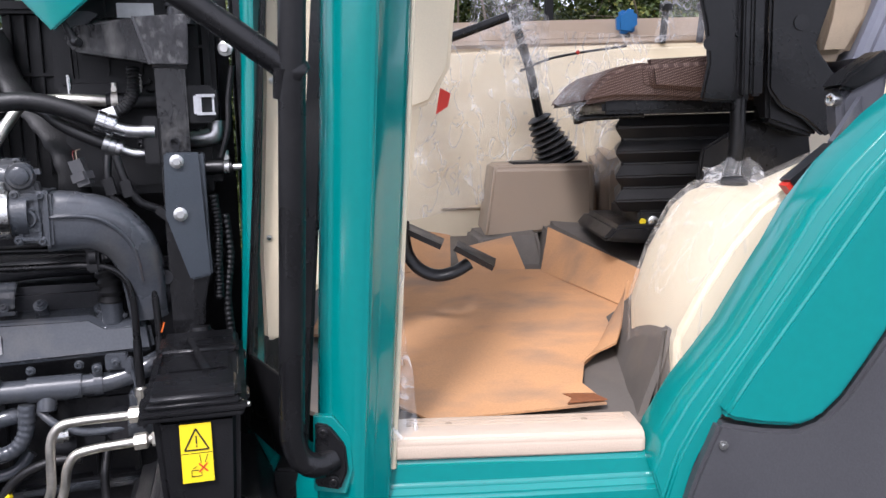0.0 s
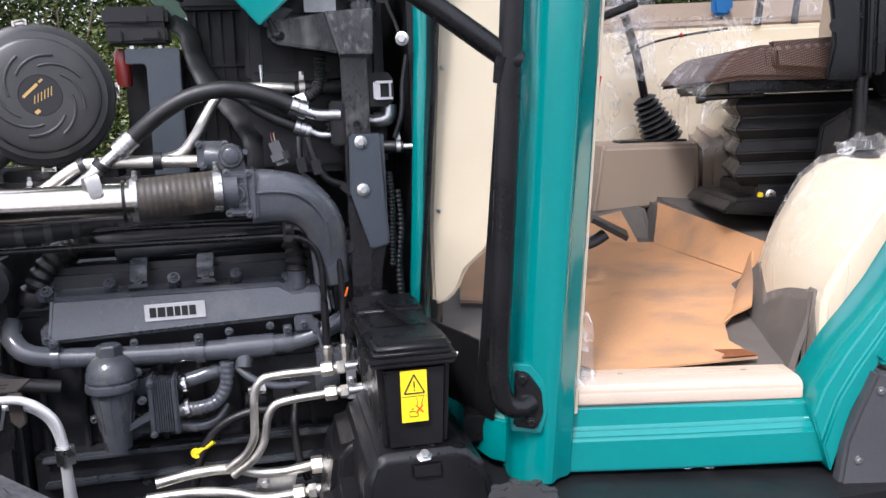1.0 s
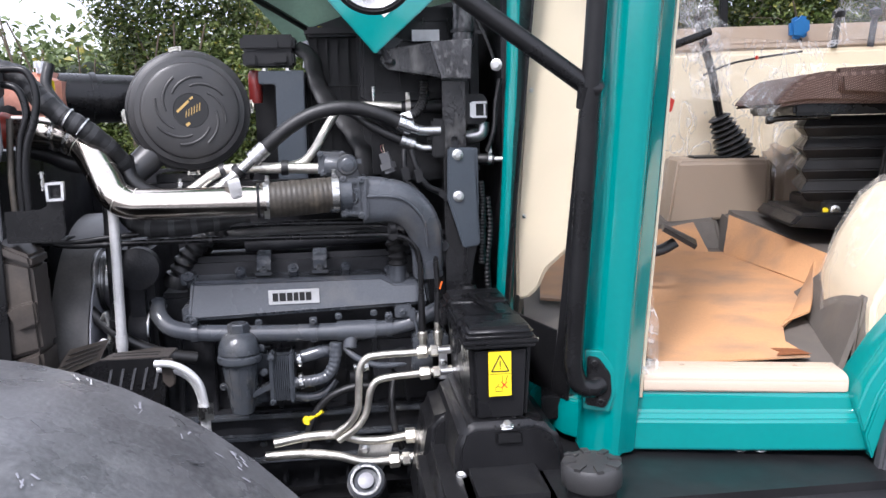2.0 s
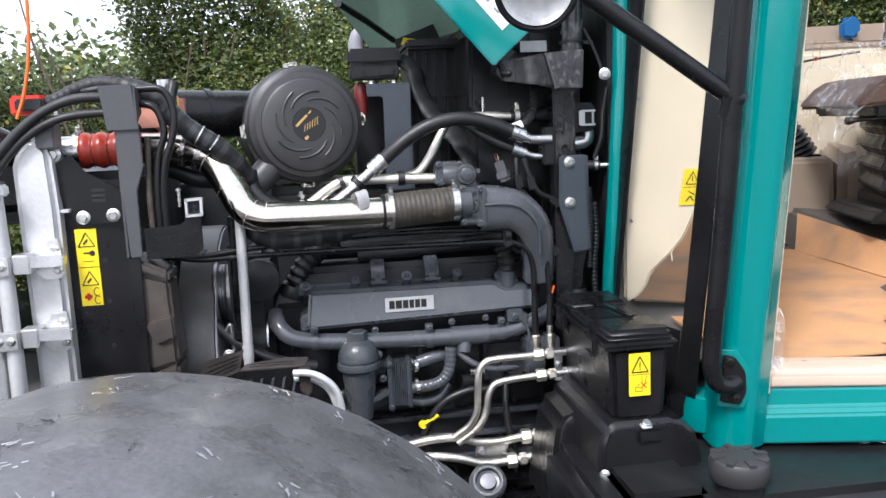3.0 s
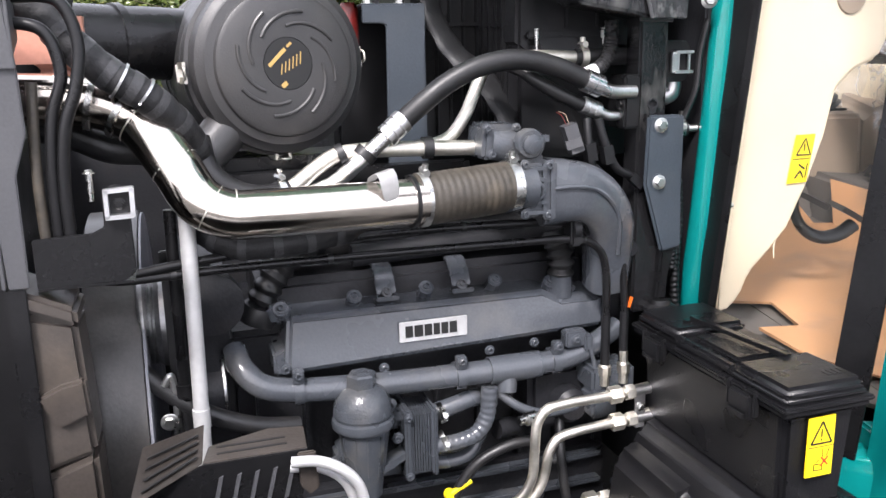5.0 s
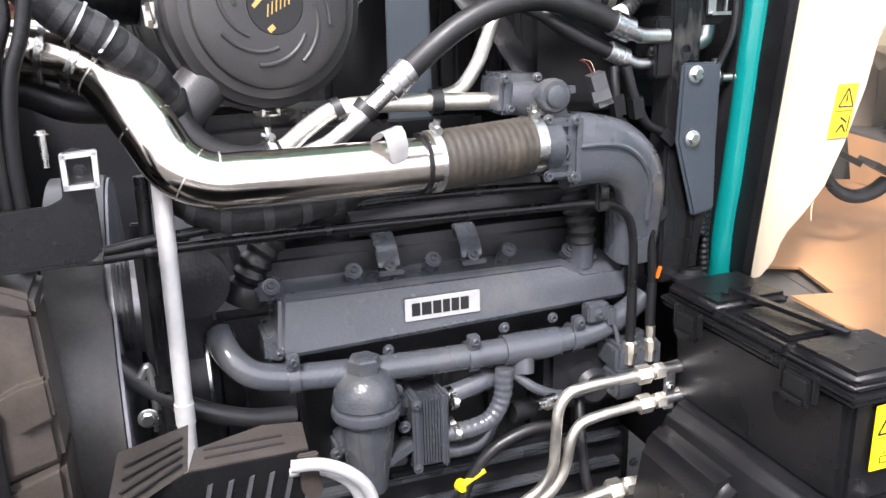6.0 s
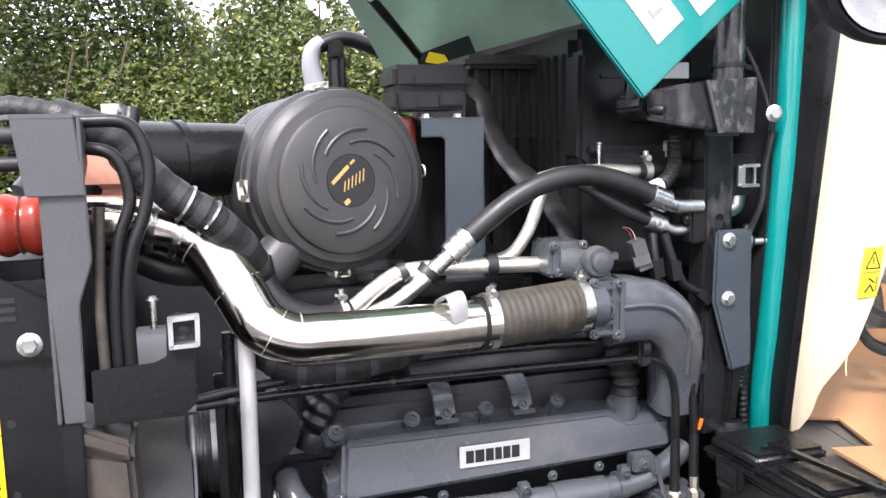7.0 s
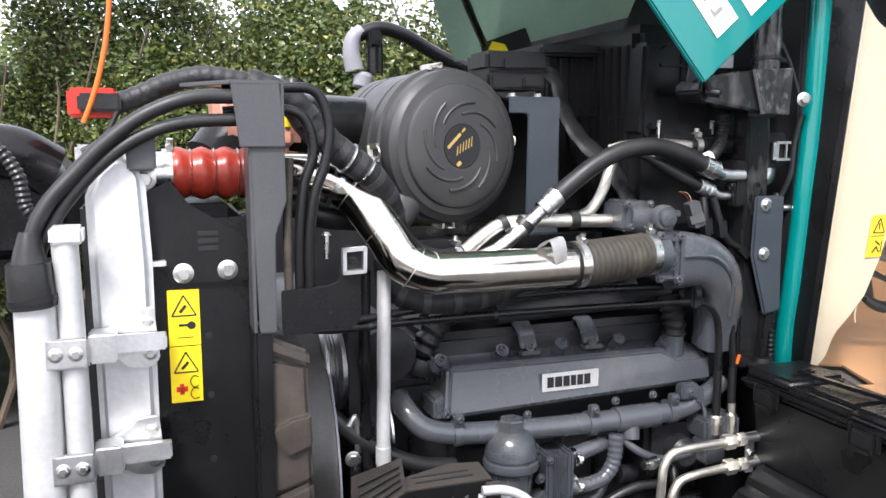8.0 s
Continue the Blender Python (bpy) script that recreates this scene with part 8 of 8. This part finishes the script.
    t = thing("belt_reel", "dark grey belt reel housing beside the seat", "belt reel", (0.78, 1.62, 1.48), CAB)
    part("housing", slab([(0.745, 1.565), (0.765, 1.60), (0.825, 1.645), (0.845, 1.63), (0.835, 1.56), (0.80, 1.49), (0.765, 1.475), (0.75, 1.50)], 1.58, 1.64, 0.012, seg=3), BELT, t)
    part("cap", slab([(0.74, 1.59), (0.76, 1.615), (0.83, 1.66), (0.85, 1.645), (0.842, 1.62), (0.765, 1.582)], 1.57, 1.65, 0.006), SATIN, t)
    part("bolt", lathe([(0.013, 0), (0.012, 0.02), (0.008, 0.022), (0, 0.018)], (0.752, 1.60, 1.568), (-1, -0.5, 0), 18), ZINC, t)
    # torn film along the door pillar
    t = thing("torn_film", "torn clear polythene hanging along the door seal", "plastic film", (-0.07, 1.28, 1.05), CAB)
    part("strip", quad([(-0.10, 1.285, 1.06), (-0.058, 1.30, 1.045), (-0.078, 1.285, 1.28), (-0.086, 1.28, 1.28)], 0.0, 18, 0.022, 22.0), FILM, t)
    part("strip", quad([(-0.115, 1.25, 1.055), (-0.055, 1.30, 1.045), (-0.06, 1.32, 1.075), (-0.11, 1.25, 1.075)], 0.0, 12, 0.02, 26.0), FILM, t)
    part("strip", quad([(-0.09, 1.26, 1.28), (-0.075, 1.27, 1.28), (-0.062, 1.26, 1.55), (-0.07, 1.255, 1.55)], 0.0, 8, 0.006, 20.0), FILM, t)


interior()


def front_fender():
    """Wide rounded mudguard over the wheel in the foreground."""
    c, r = Vector((-1.21, 0, 0.45)), 0.77
    t = thing("front_fender", "scuffed black plastic mudguard over front wheel", "mudguard", (-1.21, 0.5, 0.1), CAB)
    secs = []
    for k in range(30):
        a = radians(5 + 170 * k / 29)
        d = Vector((math.cos(a), 0, math.sin(a)))
        ring = []
        for y, dr in ((0.80, -0.10), (0.805, -0.03), (0.79, -0.005), (0.75, 0.0), (0.5, 0.012), (0.22, 0.0), (0.17, -0.01), (0.15, -0.04), (0.15, -0.10), (0.17, -0.10), (0.175, -0.05), (0.5, -0.02), (0.78, -0.04), (0.785, -0.10)):
            p = c + d * (r + dr)
            ring.append((p.x, y, p.z))
        secs.append(ring)
    part("guard", loft(secs), FENDER, t)
    part("tyre", lathe([(0.40, 0), (0.66, 0.01), (0.70, 0.05), (0.70, 0.45), (0.66, 0.49), (0.40, 0.5)], (c.x, 0.22, 0.70 - 0.25), (0, 1, 0), 56), RUBBER, t)
    random.seed(5)
    def on_guard(a, y):
        up = Vector((math.cos(a), 0, math.sin(a)))
        p = c + up * (r + 0.0128 - 0.012 * ((y - 0.5) / 0.28) ** 2)
        return Vector((p.x, y, p.z)), up
    for i in range(44):
        a0, y0 = radians(random.uniform(48, 115)), random.uniform(0.30, 0.76)
        lean = random.uniform(-0.9, 0.9)
        bm = None
        for k in range(random.randint(2, 6)):
            a, y = a0 + random.gauss(0, 0.014), y0 + random.gauss(0, 0.009)
            run = random.uniform(0.004, 0.022)
            p, up = on_guard(a, y)
            q, _ = on_guard(a + run * math.cos(lean + random.gauss(0, 0.25)), y + run * math.sin(lean + random.gauss(0, 0.25)))
            piece = bar(p, q, random.uniform(0.0006, 0.0028), 0.0006, 0, up=up)
            bm = piece if bm is None else merge(bm, piece)
        part("scuff_mark", bm, (WHITEALU, PALEGREY, PALEGREY, POSTGREY, INK)[i % 5], t)


front_fender()

# ---- ground, hedge and far trees ----
solo("ground", quad([(-300, -300, 0), (300, -300, 0), (300, 300, 0), (-300, 300, 0)], 0.0), GROUND, "worn grey tarmac yard ground", "ground", CAB, kind="structure")


def foliage(name, n, spread, size, material, label, seed, base_z):
    """Many small folded leaves, each with its own turn and size."""
    rng = np.random.default_rng(seed)
    c = spread(rng, n)
    n = len(c)
    s = size * rng.uniform(0.55, 1.3, n)
    a = rng.normal(size=(n, 3))
    a[:, 2] *= 0.7
    a /= np.linalg.norm(a, axis=1)[:, None]
    b = rng.normal(size=(n, 3)) + np.array([0, -0.9, 0.9])
    w = np.cross(a, b)
    w /= np.linalg.norm(w, axis=1)[:, None]
    u = np.cross(w, a)
    L, W = s[:, None], s[:, None] * 0.36
    v = np.stack([c - a * L * 0.5, c + w * W * 0.9 + u * W * 0.35 - a * L * 0.1, c + a * L * 0.08 - u * W * 0.1, c - w * W * 0.9 + u * W * 0.35 - a * L * 0.1, c + a * L * 0.55 - u * W * 0.25, c + w * W * 0.55 + a * L * 0.25 + u * W * 0.2, c - w * W * 0.55 + a * L * 0.25 + u * W * 0.2], 1).reshape(-1, 3)
    k = np.arange(n)[:, None] * 7
    f = np.concatenate([k + np.array([0, 1, 2]), k + np.array([0, 2, 3]), k + np.array([2, 1, 5]), k + np.array([2, 5, 4]), k + np.array([2, 4, 6]), k + np.array([2, 6, 3])], 1).reshape(-1, 3)
    origin = np.array([c[:, 0].mean(), c[:, 1].mean(), base_z])
    me = bpy.data.meshes.new(name)
    me.from_pydata((v - origin).tolist(), [], f.tolist())
    me.materials.append(material)
    ob = new(name, me)
    ob.location = origin
    return tagged(ob, label, "hedge", kind="stuff")


def hedge_points(rng, n):
    twig = n // 14
    tx, tz, ty = rng.uniform(-5.0, 2.2, twig), rng.uniform(0.7, 2.75, twig), rng.normal(0, 0.06, twig)
    k = rng.integers(0, twig, n)
    x = tx[k] + rng.normal(0, 0.035, n)
    z = tz[k] + rng.normal(0, 0.045, n)
    front = 4.45 + 0.28 * np.sin(x * 2.1 + 1.0) + 0.22 * np.sin(x * 5.3 + z * 3.1) + 0.18 * np.sin(z * 4.7 - x * 1.7)
    y = front + ty[k] + rng.gamma(1.1, 0.15, n)
    top = 2.42 + 0.12 * np.sin(x * 1.9) + 0.13 * np.sin(x * 4.6 + 0.7) - 0.45 * np.clip((-2.9 - x) * 3.0, 0, 1.0) - 0.26 * np.exp(-((x + 1.02) / 0.24) ** 2) - 0.2 * np.exp(-((x + 1.95) / 0.13) ** 2)
    keep = z < top + rng.normal(0, 0.12, n)
    hole = np.sin(x * 7.3 + 2) * np.sin(z * 8.1 + x) + 0.6 * np.sin(x * 13 + z * 11)
    keep &= (hole < 1.35) | (z < 2.16)
    return np.stack([x, y, z], 1)[keep]


def far_points(rng, n):
    k = rng.integers(0, 9, n)
    cx = np.array([-9.5, -8.0, -6.6, -5.2, -3.8, -2.2, -0.4, 1.5, 3.4])[k]
    cz = np.array([2.3, 2.7, 2.4, 2.8, 2.3, 2.5, 2.4, 2.7, 2.6])[k]
    d = rng.normal(size=(n, 3)) * np.array([0.75, 0.7, 0.42])
    return np.stack([cx + d[:, 0], 13.0 + d[:, 1], np.clip(cz - 0.4 + d[:, 2], 0.3, 4.2)], 1)


foliage("hedge", 340000, hedge_points, 0.0315, HOLLY, "dense dark green holly hedge behind the machine", 3, 0)
foliage("far_trees", 22000, far_points, 0.15, FARLEAF, "pale green trees far behind the hedge", 4, 0)


def hedge_wood():
    random.seed(9)
    bm = None
    for i in range(60):
        x = random.uniform(-5, 2.4)
        p = [Vector((x, 4.75 + random.uniform(-0.1, 0.2), 0.0))]
        for k in range(5):
            p.append(p[-1] + Vector((random.uniform(-0.15, 0.15), random.uniform(-0.12, 0.08), random.uniform(0.35, 0.55))))
        b = tube(p, (0.02, 0.005), 6, 3)
        bm = b if bm is None else merge(bm, b)
    for i in range(40):
        x, z = random.uniform(-4.6, 1.5), random.uniform(1.2, 2.3)
        a = Vector((x, 4.5, z))
        b = tube([a, a + Vector((random.uniform(-0.15, 0.15), -0.15, 0.15)), a + Vector((random.uniform(-0.4, 0.4), -0.22, random.uniform(0.1, 0.35)))], (0.003, 0.001), 5, 3)
        bm = merge(bm, b)
    solo("hedge_branches", bm, BARK, "bare twigs and stems inside the hedge", "branches", CAB, kind="stuff")
    # dark rumpled sheet added for the hedge's inner shade; it closes the lower hedge
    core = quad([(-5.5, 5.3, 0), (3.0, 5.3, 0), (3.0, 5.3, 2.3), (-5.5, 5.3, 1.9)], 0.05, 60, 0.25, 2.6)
    solo("hedge_shade_sheet", core, HEDGESHADE, "dark sheet standing in for shade inside the hedge", "hedge", CAB, kind="stuff")


hedge_wood()
